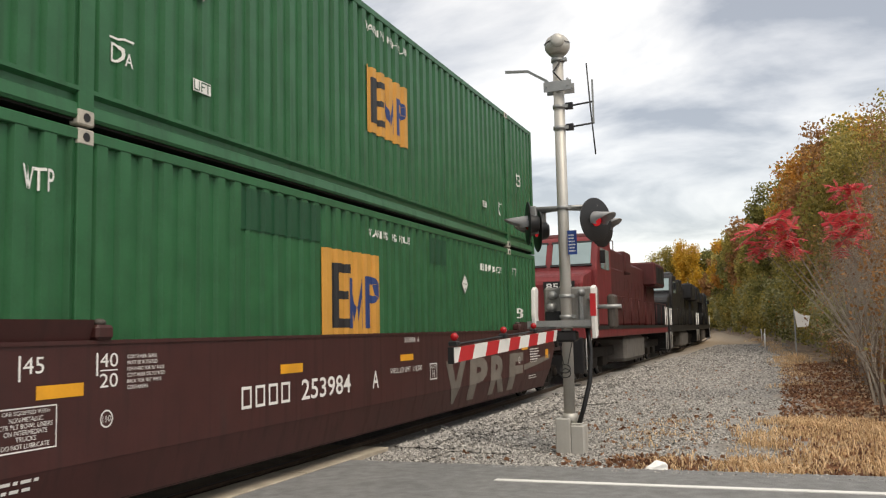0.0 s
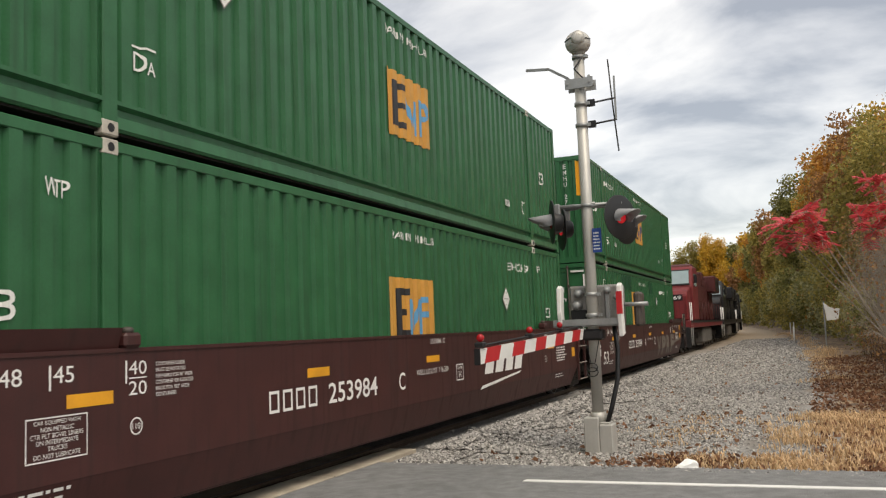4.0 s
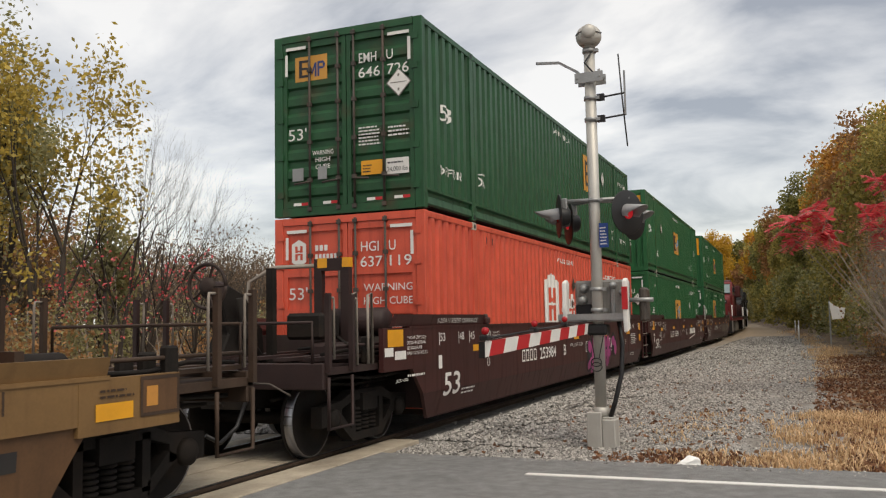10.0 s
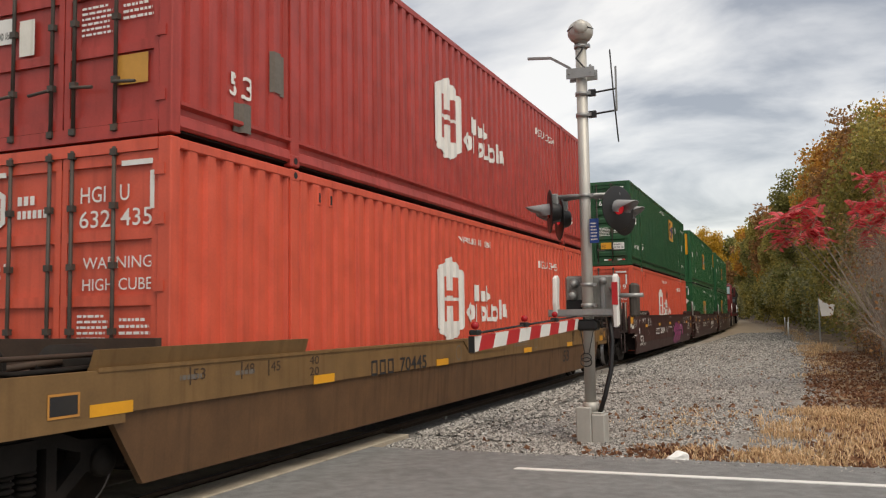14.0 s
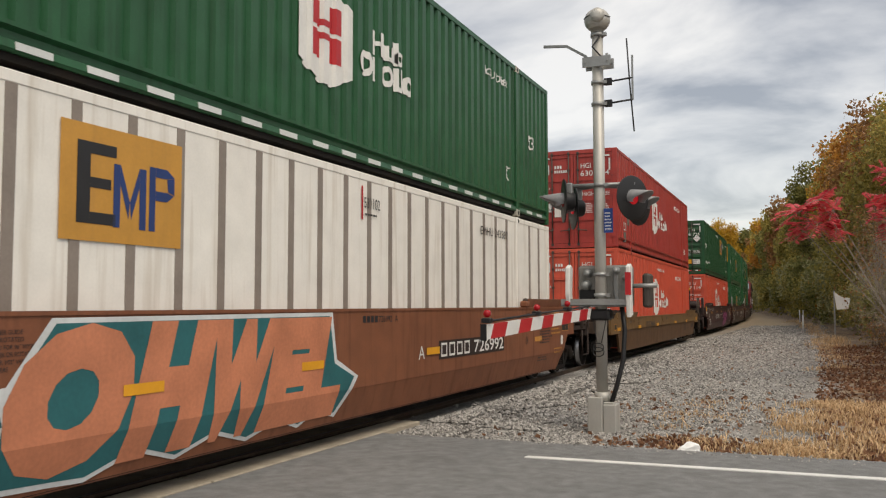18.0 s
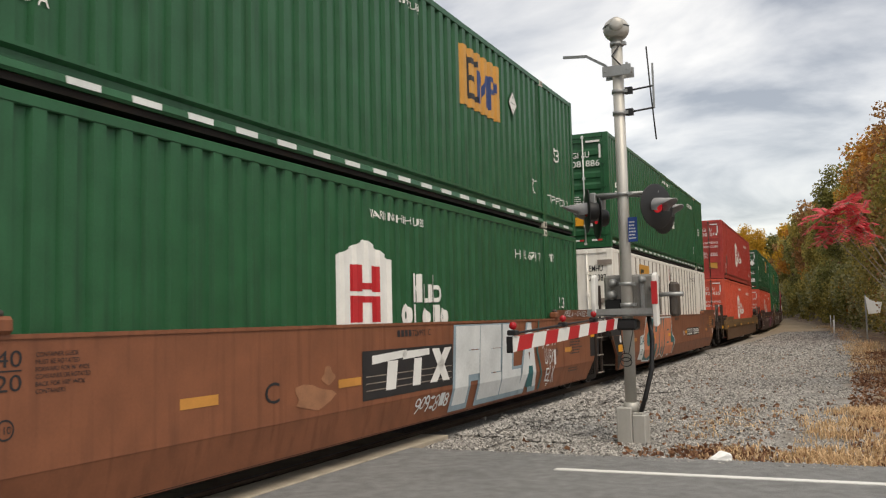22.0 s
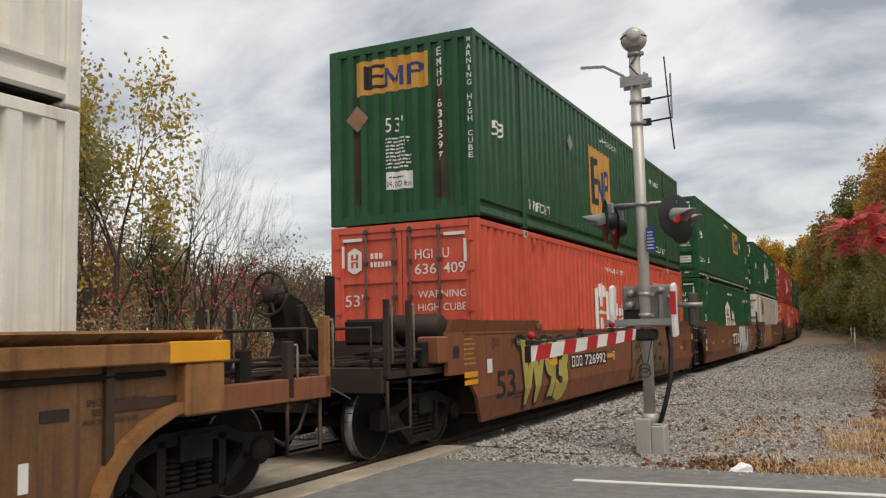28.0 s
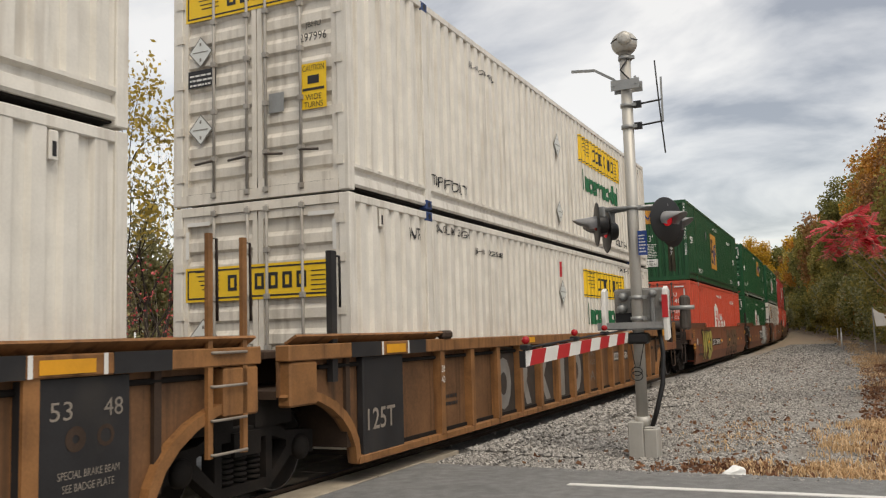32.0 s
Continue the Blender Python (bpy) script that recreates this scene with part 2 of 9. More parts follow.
M_KPAINT = mat("black_marking_paint", (0.02, 0.02, 0.022), 0.5, vary=0.1)
M_YPAINT = mat("yellow_orange_marking", (0.72, 0.33, 0.02), 0.45, vary=0.06, grime=0.2)
M_LOGO = mat("orange_logo_panel", (0.54, 0.27, 0.05), 0.5, vary=0.08, grime=0.25, grime_color=(0.3, 0.17, 0.06), streak=True)
M_NAVY = mat("navy_marking", (0.02, 0.045, 0.16), 0.5, vary=0.08)
M_YELLOW = mat("yellow_logo_panel", (0.80, 0.52, 0.02), 0.45, vary=0.05)
M_GREENP = mat("green_marking_paint", (0.01, 0.13, 0.05), 0.5, vary=0.06)
M_RPAINT = mat("red_marking_paint", (0.45, 0.02, 0.025), 0.45, vary=0.08)
M_BLUE = mat("blue_sign", (0.02, 0.06, 0.25), 0.4, vary=0.08)
M_RED_LIT = glow("lit_red_lens", (1.0, 0.03, 0.05), 0.3)
M_RED_DARK = mat("red_lens", (0.22, 0.008, 0.01), 0.15)
M_GRAFW = mat("white_spray_paint", (0.6, 0.62, 0.62), 0.5, vary=0.12, scale=2)
M_GRAFT = mat("teal_spray_paint", (0.02, 0.12, 0.13), 0.5, vary=0.15, scale=2)
M_GRAFO = mat("salmon_spray_paint", (0.52, 0.19, 0.1), 0.5, vary=0.18, scale=2)
M_GRAFR = mat("brick_spray_paint", (0.33, 0.06, 0.04), 0.5, vary=0.18, scale=2)
M_GRAFP = mat("pink_spray_paint", (0.302, 0.043, 0.166), 0.5, vary=0.2, scale=2)
M_GRAFY = mat("olive_yellow_spray_paint", (0.42, 0.36, 0.09), 0.5, vary=0.15, scale=2)
M_GRAFB = mat("pale_blue_spray_paint", (0.25, 0.33, 0.38), 0.5, vary=0.15, scale=2)
M_GRAFG = mat("grey_spray_paint", (0.15, 0.13, 0.11), 0.6, vary=0.2, scale=2)
M_LOCODK = mat("sooty_red_locomotive_paint", (0.075, 0.014, 0.013), 0.6, vary=0.2, grime=0.5, grime_color=(0.03, 0.015, 0.012), streak=True)
M_LOCORED = mat("faded_red_locomotive_paint", (0.16, 0.019, 0.021), 0.55, vary=0.18, grime=0.5, grime_color=(0.07, 0.02, 0.015), streak=True)
M_LOCOBLK = mat("black_locomotive_paint", (0.015, 0.014, 0.015), 0.45, vary=0.2, grime=0.4, grime_color=(0.05, 0.04, 0.035), streak=True)
M_GLASS = mat("dark_window_glass", (0.25, 0.33, 0.34), 0.08, vary=0.05, spec=0.8)
M_ASPHALT = mat("worn_asphalt", (0.19, 0.19, 0.187), 0.88, vary=0.16, scale=7.0, grime=0.35, grime_color=(0.07, 0.068, 0.065), bump=0.8, bump_scale=160)
M_CONC = mat("crossing_panel_concrete", (0.36, 0.31, 0.24), 0.8, vary=0.2, scale=2.5, grime=0.5, grime_color=(0.13, 0.1, 0.07), bump=0.4, bump_scale=90)
M_RAIL = mat("rail_steel", (0.10, 0.07, 0.05), 0.5, 0.6, vary=0.2)
M_TIE = mat("creosoted_tie", (0.06, 0.045, 0.035), 0.85, vary=0.25, bump=0.5)
M_BARK = mat("grey_bark", (0.11, 0.09, 0.07), 0.9, vary=0.3, scale=6, bump=0.6, bump_scale=30)
M_TWIG = mat("pale_grey_twig", (0.29, 0.25, 0.205), 0.9, vary=0.25, scale=6)
M_TRASH = mat("white_plastic_scrap", (0.8, 0.8, 0.78), 0.4, vary=0.05)


# ---- mesh helpers ----
def box(bm, x0, x1, y0, y1, z0, z1):
    v = [bm.verts.new((x, y, z)) for z in (z0, z1) for x, y in ((x0, y0), (x1, y0), (x1, y1), (x0, y1))]
    for f in ((3, 2, 1, 0), (4, 5, 6, 7), (0, 1, 5, 4), (1, 2, 6, 5), (2, 3, 7, 6), (3, 0, 4, 7)):
        bm.faces.new([v[i] for i in f])
    return v


def prism(bm, pts, axis, a, b):
    """A closed outline of 2D points swept along an axis (0: points are y, z; 1: x, z; 2: x, y) from a to b."""
    def at(p, w):
        q = [p[0], p[1]]
        q.insert(axis, w)
        return q
    lo, hi = [bm.verts.new(at(p, a)) for p in pts], [bm.verts.new(at(p, b)) for p in pts]
    n = len(pts)
    bm.faces.new(lo[::-1]), bm.faces.new(hi)
    for i in range(n):
        bm.faces.new((lo[i], lo[(i + 1) % n], hi[(i + 1) % n], hi[i]))
    bmesh.ops.recalc_face_normals(bm, faces=list({f for v in lo + hi for f in v.link_faces}))


def tube(bm, path, r, n=8, caps=True):
    """A round bar along a path of points; r is one radius or one for each point."""
    path = [Vector(p) for p in path]
    rs = r if isinstance(r, (list, tuple)) else [r] * len(path)
    rings, side = [], None
    for i, p in enumerate(path):
        d = (path[min(i + 1, len(path) - 1)] - path[max(i - 1, 0)]).normalized()
        if side is None:
            side = d.orthogonal().normalized()
        side = (side - d * side.dot(d)).normalized()
        up = d.cross(side)
        rings.append([bm.verts.new(p + (side * math.cos(2 * math.pi * k / n) + up * math.sin(2 * math.pi * k / n)) * rs[i]) for k in range(n)])
    for a, b in zip(rings, rings[1:]):
        for k in range(n):
            f = bm.faces.new((a[k], a[(k + 1) % n], b[(k + 1) % n], b[k]))
            f.smooth = n > 5
    if caps:
        bm.faces.new(rings[0][::-1]), bm.faces.new(rings[-1])


def lathe(bm, centre, axis, prof, n=20, caps=True):
    """A turned shape: (distance along the axis, radius) pairs."""
    c, d = Vector(centre), Vector(axis).normalized()
    s = d.orthogonal().normalized()
    u = d.cross(s)
    rings = []
    for h, r in prof:
        if r < 1e-6:
            rings.append([bm.verts.new(c + d * h)])
        else:
            rings.append([bm.verts.new(c + d * h + (s * math.cos(2 * math.pi * k / n) + u * math.sin(2 * math.pi * k / n)) * r) for k in range(n)])
    for a, b in zip(rings, rings[1:]):
        for k in range(n):
            q = [a[k % len(a)], a[(k + 1) % n % len(a)], b[(k + 1) % n % len(b)], b[k % len(b)]]
            q = list(dict.fromkeys(q))
            if len(q) > 2:
                bm.faces.new(q).smooth = True
    for ring, flip in ((rings[0], True), (rings[-1], False)):
        if caps and len(ring) > 1:
            bm.faces.new(ring[::-1] if flip else ring)


def part(name, bm, material, parent=None, label="", bevel=0.0):
    """Links a bmesh as one mesh object under a thing or a part."""
    if bevel:
        bmesh.ops.bevel(bm, geom=bm.edges[:], offset=bevel, segments=1, affect="EDGES")
    me = bpy.data.meshes.new(name)
    bm.to_mesh(me)
    bm.free()
    me.materials.append(material)
    ob = new(name, me)
    if parent is not None:
        ob.parent = parent
    if label:
        tagged(ob, label)
    return ob


def boxes(*bs):
    bm = bmesh.new()
    for b in bs:
        box(bm, *b)
    return bm


def tubes(*ts, n=8):
    bm = bmesh.new()
    for p, r in ts:
        tube(bm, p, r, n)
    return bm


def mesh_np(name, verts, faces, material, parent=None, label=""):
    me = bpy.data.meshes.new(name)
    me.from_pydata(verts, [], faces)
    me.materials.append(material)
    ob = new(name, me)
    if parent is not None:
        ob.parent = parent
    if label:
        tagged(ob, label)
    return ob


def thing(name, label, category, group="", kind=""):
    return tagged(new(name), label, category, group, kind)


# ---- the line of the track and the train's progress ----
TRACK_K, TRACK_K2, TRACK_Y0 = 2.331e-05, 4.707e-06, 35.58
TRACK_STEP = 1.0


def heading(s):
    """The left turn of the track, in radians, at s metres past the crossing."""
    u = s + TRACK_Y0
    return TRACK_K * u + TRACK_K2 * u * abs(u) / 2


TRACK_XY = {}
px, py = -0.05, 0.0
for i in range(0, 420):
    TRACK_XY[i] = (px, py)
    h = heading(i + 0.5)
    px, py = px - math.sin(h), py + math.cos(h)
px, py = TRACK_XY[0]
for i in range(0, -260, -1):
    TRACK_XY[i] = (px, py)
    h = heading(i - 0.5)
    px, py = px + math.sin(h), py - math.cos(h)


def track(s):
    i = math.floor(s)
    (x0, y0), (x1, y1), w = TRACK_XY[i], TRACK_XY[i + 1], s - i
    return x0 + (x1 - x0) * w, y0 + (y1 - y0) * w


PASSED = (3.3, 13.12, 22.75, 32.0, 41.29, 50.39, 59.46, 68.54, 77.8, 87.3, 97.05, 106.85, 116.66, 126.52, 136.45, 146.45, 156.47)


def progress(t):
    """Metres past the crossing of the first container's tail at t seconds, eased between values two seconds apart."""
    i = max(0, min(int(t // 2), len(PASSED) - 2))
    u = t / 2 - i
    a, b = PASSED[i], PASSED[i + 1]
    ta = (b - PASSED[i - 1]) / 2 if i else b - a
    tb = (PASSED[i + 2] - a) / 2 if i + 2 < len(PASSED) else b - a
    return (2 * u ** 3 - 3 * u * u + 1) * a + (u ** 3 - 2 * u * u + u) * ta + (3 * u * u - 2 * u ** 3) * b + (u ** 3 - u * u) * tb


BOX_L, POST, HALF_W, BOX_H, BASE_Z = 16.154, 2.07, 1.295, 2.896, 0.356
OFFSETS = (0.0, -19.45, -38.93, -62.42, -85.75, -105.09, -124.72, -148.15, -167.63)


def rail_pose(s, length=BOX_L):
    """The pose of a vehicle whose tail is at s and whose chord is length long."""
    (x0, y0), (x1, y1) = track(s), track(s + length)
    return pose(x0, y0, 0, 0, 0, math.degrees(math.atan2(-(x1 - x0), y1 - y0)))

# ---- setting: ground, road, track ----
def strip_mesh(name, xs, ys, zf, material, keep=None):
    verts, faces, idx = [], [], {}
    for j, y in enumerate(ys):
        for i, x in enumerate(xs):
            idx[i, j] = len(verts)
            verts.append((x, y, zf(x, y)))
    for j in range(len(ys) - 1):
        for i in range(len(xs) - 1):
            if keep is None or keep((xs[i] + xs[i + 1]) / 2, (ys[j] + ys[j + 1]) / 2):
                faces.append((idx[i, j], idx[i + 1, j], idx[i + 1, j + 1], idx[i, j + 1]))
    return mesh_np(name, verts, faces, material)


def mid_x(y):
    """The track's centre line at a given y."""
    return track(max(-259, min(418, y)))[0] if abs(y) < 400 else track(418 if y > 0 else -259)[0]


ROAD_Y0, ROAD_Y1 = -3.0, 9.85


def ground_z(x, y):
    """Road level by the crossing, a low ballast bank along the track, rising a little into the woods."""
    d = x - mid_x(y)
    a = abs(d)
    z = -0.09
    if not (ROAD_Y0 - 0.4 < y < ROAD_Y1 + 0.3):
        z = -0.16 + 0.10 * max(0.0, min(1.0, (3.2 - a) / 1.0)) if a > 1.0 else -0.10
        if d > 2.2:
            z = -0.10 + 0.05 * noise.noise((x * 0.4, y * 0.4, 0.0))
        if d > 0 and x > path_edge(y) + 1.6:
            z += min(1.2, (x - path_edge(y) - 1.6) * 0.12)
        if d < -4:
            z -= min(0.8, (-4 - d) * 0.1)
    return z


def path_edge(y):
    """Where the gravel path ends and the verge begins, on the woods' side."""
    return 6.75 - 0.0038 * max(0.0, y - 30) ** 1.6


def ground_material():
    """Grey gravel by the track, dry soil, straw and leaf litter towards the woods."""
    m = mat("ground_gravel_and_litter", (0.27, 0.258, 0.24), 0.95, vary=0.25, scale=1.5, bump=1.0, bump_scale=45)
    N, K = m.node_tree.nodes, m.node_tree.links
    b = N["Principled BSDF"]
    base = b.inputs["Base Color"].links[0].from_socket
    co = N.new("ShaderNodeTexCoord")
    sep = N.new("ShaderNodeSeparateXYZ")
    K.new(co.outputs["Object"], sep.inputs[0])
    nz = N.new("ShaderNodeTexNoise")
    nz.inputs["Scale"].default_value, nz.inputs["Detail"].default_value = 0.5, 6.0
    K.new(co.outputs["Object"], nz.inputs["Vector"])
    # stones: speckle by cells
    vo = N.new("ShaderNodeTexVoronoi")
    vo.inputs["Scale"].default_value = 34.0
    K.new(co.outputs["Object"], vo.inputs["Vector"])
    sp = N.new("ShaderNodeMapRange")
    sp.inputs["To Min"].default_value, sp.inputs["To Max"].default_value = 0.55, 1.35
    K.new(vo.outputs["Color"], sp.inputs["Value"])
    sc = N.new("ShaderNodeVectorMath")
    sc.operation = "SCALE"
    K.new(base, sc.inputs[0])
    K.new(sp.outputs[0], sc.inputs["Scale"])
    # distance from the path's edge, wavering
    ad = N.new("ShaderNodeMath")
    ad.operation = "MULTIPLY_ADD"
    ad.inputs[1].default_value = 3.2
    K.new(nz.outputs["Fac"], ad.inputs[0])
    # the litter's edge bends with the path
    bend = [N.new("ShaderNodeMath") for _ in range(4)]
    for nd, op, val in zip(bend, ("SUBTRACT", "MAXIMUM", "POWER", "MULTIPLY_ADD"), (30.0, 0.0, 1.6, 0.0038)):
        nd.operation = op
        nd.inputs[1].default_value = val
    K.new(sep.outputs["Y"], bend[0].inputs[0])
    for p, q in zip(bend, bend[1:]):
        K.new(p.outputs[0], q.inputs[0])
    K.new(sep.outputs["X"], bend[3].inputs[2])
    K.new(bend[3].outputs[0], ad.inputs[2])
    mr = N.new("ShaderNodeMapRange")
    mr.inputs["From Min"].default_value, mr.inputs["From Max"].default_value = 7.7, 8.6
    K.new(ad.outputs[0], mr.inputs["Value"])
    ramp = N.new("ShaderNodeValToRGB")
    el = ramp.color_ramp.elements
    el[0].position, el[0].color = 0.42, (0.14, 0.095, 0.07, 1)
    el[1].position, el[1].color = 0.70, (0.40, 0.28, 0.15, 1)
    n2 = N.new("ShaderNodeTexNoise")
    n2.inputs["Scale"].default_value, n2.inputs["Detail"].default_value = 2.5, 8.0
    K.new(co.outputs["Object"], n2.inputs["Vector"])
    K.new(n2.outputs["Fac"], ramp.inputs[0])
    mx = N.new("ShaderNodeMixRGB")
    K.new(mr.outputs[0], mx.inputs[0])
    # trodden dirt, in long soft patches
    dm = N.new("ShaderNodeMapping")
    dm.inputs["Scale"].default_value = (0.8, 0.22, 1.0)
    K.new(co.outputs["Object"], dm.inputs["Vector"])
    dn = N.new("ShaderNodeTexNoise")
    dn.inputs["Scale"].default_value, dn.inputs["Detail"].default_value = 1.0, 7.0
    K.new(dm.outputs[0], dn.inputs["Vector"])
    dr = N.new("ShaderNodeMapRange")
    dr.inputs["From Min"].default_value, dr.inputs["From Max"].default_value = 0.48, 0.68
    dr.inputs["To Min"].default_value, dr.inputs["To Max"].default_value = 0.0, 0.7
    K.new(dn.outputs["Fac"], dr.inputs["Value"])
    dx = N.new("ShaderNodeMixRGB")
    dx.inputs[2].default_value = (0.15, 0.125, 0.1, 1)
    K.new(dr.outputs[0], dx.inputs[0])
    K.new(sc.outputs[0], dx.inputs[1])
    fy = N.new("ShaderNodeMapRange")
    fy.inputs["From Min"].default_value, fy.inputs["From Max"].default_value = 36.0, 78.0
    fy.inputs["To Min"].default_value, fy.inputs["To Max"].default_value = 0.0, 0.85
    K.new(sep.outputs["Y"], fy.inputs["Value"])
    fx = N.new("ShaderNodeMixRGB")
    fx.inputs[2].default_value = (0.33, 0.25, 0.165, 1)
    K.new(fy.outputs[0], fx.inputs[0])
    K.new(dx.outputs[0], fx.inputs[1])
    K.new(fx.outputs[0], mx.inputs[1])
    K.new(ramp.outputs[0], mx.inputs[2])
    lf = N.new("ShaderNodeMapRange")
    lf.inputs["From Min"].default_value, lf.inputs["From Max"].default_value = -4.5, -6.5
    K.new(sep.outputs["X"], lf.inputs["Value"])
    mx2 = N.new("ShaderNodeMixRGB")
    K.new(lf.outputs[0], mx2.inputs[0])
    K.new(mx.outputs[0], mx2.inputs[1])
    K.new(ramp.outputs[0], mx2.inputs[2])
    K.new(mx2.outputs[0], b.inputs["Base Color"])
    return m


def spread(a, b, step, *far):
    n = round((b - a) / step)
    mid = [a + (b - a) * i / n for i in range(n + 1)]
    return [-f for f in reversed(far)] + mid + list(far)


M_GROUND = ground_material()
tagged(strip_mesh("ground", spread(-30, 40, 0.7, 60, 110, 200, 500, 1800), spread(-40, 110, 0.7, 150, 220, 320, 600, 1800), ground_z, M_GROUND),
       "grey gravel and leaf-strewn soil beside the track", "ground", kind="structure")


def build_road():
    bm = bmesh.new()
    ys = [ROAD_Y0, 0.0, 3.0, 6.0, 8.7, ROAD_Y1]
    xr = [1.27, 3, 5, 7, 10, 16, 40, 120]
    for side in (1, -1):
        grid = []
        for x in xr:
            col = []
            for k, y in enumerate(ys):
                wob = 0.06 * noise.noise((x * side * 0.9, y, 3.0)) if k in (0, len(ys) - 1) and x > 2 else 0
                col.append(bm.verts.new((side * x, y + wob + 0.035 * max(0, x - 1.27) * (side > 0) * (x < 20), -0.02 if x < 90 else -0.05)))
            grid.append(col)
        for i in range(len(xr) - 1):
            for j in range(len(ys) - 1):
                q = (grid[i][j], grid[i + 1][j], grid[i + 1][j + 1], grid[i][j + 1])
                bm.faces.new(q if side > 0 else q[::-1])
    bmesh.ops.extrude_face_region(bm, geom=bm.faces[:])
    bm.verts.ensure_lookup_table()
    half = len(bm.verts) // 2
    for v in bm.verts[:half]:
        v.co.z -= 0.25
    bmesh.ops.recalc_face_normals(bm, faces=bm.faces[:])
    return tagged(part("road", bm, M_ASPHALT), "worn grey asphalt road across the track", "road", kind="structure")


road = build_road()


def build_line():
    bm = bmesh.new()
    prism(bm, [(3.47, 8.84), (12, 9.19), (60, 9.9), (60, 10.02), (12, 9.31), (3.48, 8.95)], 2, -0.03, -0.012)
    return tagged(part("road_marking", bm, M_WPAINT), "white painted edge line on the asphalt", "road marking", kind="structure")


build_line()


def build_track():
    """Rails follow the curve; ties and ballast show away from the road."""
    railroad = thing("railway_track", "steel rails on wooden ties in grey ballast", "track", kind="structure")
    prof = ((-0.036, 0.0), (-0.036, -0.035), (-0.008, -0.055), (-0.008, -0.14), (-0.07, -0.155), (-0.07, -0.17),
            (0.07, -0.17), (0.07, -0.155), (0.008, -0.14), (0.008, -0.055), (0.036, -0.035), (0.036, 0.0))
    for side in (-1, 1):
        verts, faces, n = [], [], len(prof)
        ss = [-150, -60, -20, -5, 5, 12] + [12 + 6 * i for i in range(1, 40)]
        for s in ss:
            x, y = track(s)
            h = heading(s)
            for px_, pz in prof:
                d = side * 0.7535 + px_
                verts.append((x + d * math.cos(h), y + d * math.sin(h), pz))
        for i in range(len(ss) - 1):
            for k in range(n):
                a, b = i * n + k, i * n + (k + 1) % n
                faces.append((a, b, b + n, a + n))
        mesh_np("rail", verts, faces, M_RAIL, railroad)
        hv, hf = [], []
        for s in ss:
            x, y = track(s)
            h = heading(s)
            for dx in (-0.022, 0.022):
                d = side * 0.7535 + dx
                hv.append((x + d * math.cos(h), y + d * math.sin(h), 0.0015))
        for i in range(len(ss) - 1):
            hf.append((2 * i, 2 * i + 1, 2 * i + 3, 2 * i + 2))
        mesh_np("running_surface", hv, hf, M_STEEL, railroad, "polished rail head")
    bm = bmesh.new()
    box(bm, -1.3, 1.3, -0.115, 0.115, -0.30, -0.145)
    tie = part("tie", bm, M_TIE, railroad)
    first = True
    s = 11.6
    while s < 90:
        x, y = track(s)
        m = pose(x, y, 0.012 * random.random() - 0.01, 0, 0, math.degrees(heading(s)) + random.uniform(-1.5, 1.5))
        if first:
            tie.matrix_basis, first = m, False
        else:
            o = new("tie", tie.data)
            o.parent, o.matrix_basis = railroad, m
        s += 0.53
    return railroad


build_track()


def build_panels():
    """Concrete and timber slabs that fill the crossing between and beside the rails."""
    pan = thing("crossing_panels", "weathered tan slabs filling the grade crossing", "crossing panel", kind="structure")
    for x0, x1 in ((0.84, 1.255), (-0.655, -0.015), (0.015, 0.655), (-1.255, -0.84)):
        y = -2.4
        while y < 11.0:
            bm = boxes((x0, x1, y + 0.016, y + 2.219, -0.22, -0.004 - 0.008 * random.random()))
            part("slab", bm, M_CONC, pan, bevel=0.008)
            y += 2.235
    return pan


build_panels()


# ---- lettering and painted shapes ----
TEXTS = {}
KNEED = []
PRINT = ("small_print", "door_print", "end_print_bar", "print", "wall_print", "notice_print", "web_print", "caution_print", "weight_print")


def text2d(body, size, bold=0.0, narrow=1.0):
    """Flat triangles of a word, centred on the origin, as (points, faces)."""
    key = (body, size, bold, narrow)
    if key not in TEXTS:
        cu = bpy.data.curves.new("word", "FONT")
        cu.body, cu.size, cu.align_x, cu.offset, cu.resolution_u = body, size, "CENTER", bold * size, 3
        ob = bpy.data.objects.new("word", cu)
        me = ob.to_mesh()
        pts, faces = [(v.co.x * narrow, v.co.y) for v in me.vertices], [tuple(p.vertices) for p in me.polygons]
        ys = [p[1] for p in pts] or [0]
        xs = [p[0] for p in pts] or [0]
        cy, cx = (min(ys) + max(ys)) / 2, (min(xs) + max(xs)) / 2
        TEXTS[key] = ([(x - cx, y - cy) for x, y in pts], faces)
        bpy.data.objects.remove(ob)
        bpy.data.curves.remove(cu)
    return TEXTS[key]


def corr_depth(y, pitch=0.278):
    """How far a corrugated wall lies behind its ridges at y."""
    u = (y / pitch) % 1.0
    if u < 0.38 or u > 0.95:
        return 0.0
    if u < 0.47:
        return 0.046 * (u - 0.38) / 0.09
    if u < 0.86:
        return 0.046
    return 0.046 * (0.95 - u) / 0.09


def corr_breaks(a, b, pitch=0.278):
    out, i = [a], math.floor(a / pitch)
    while i * pitch < b:
        for f in (0.38, 0.47, 0.86, 0.95):
            y = (i + f) * pitch
            if a + 1e-4 < y < b - 1e-4:
                out.append(y)
        i += 1
    return out + [b]


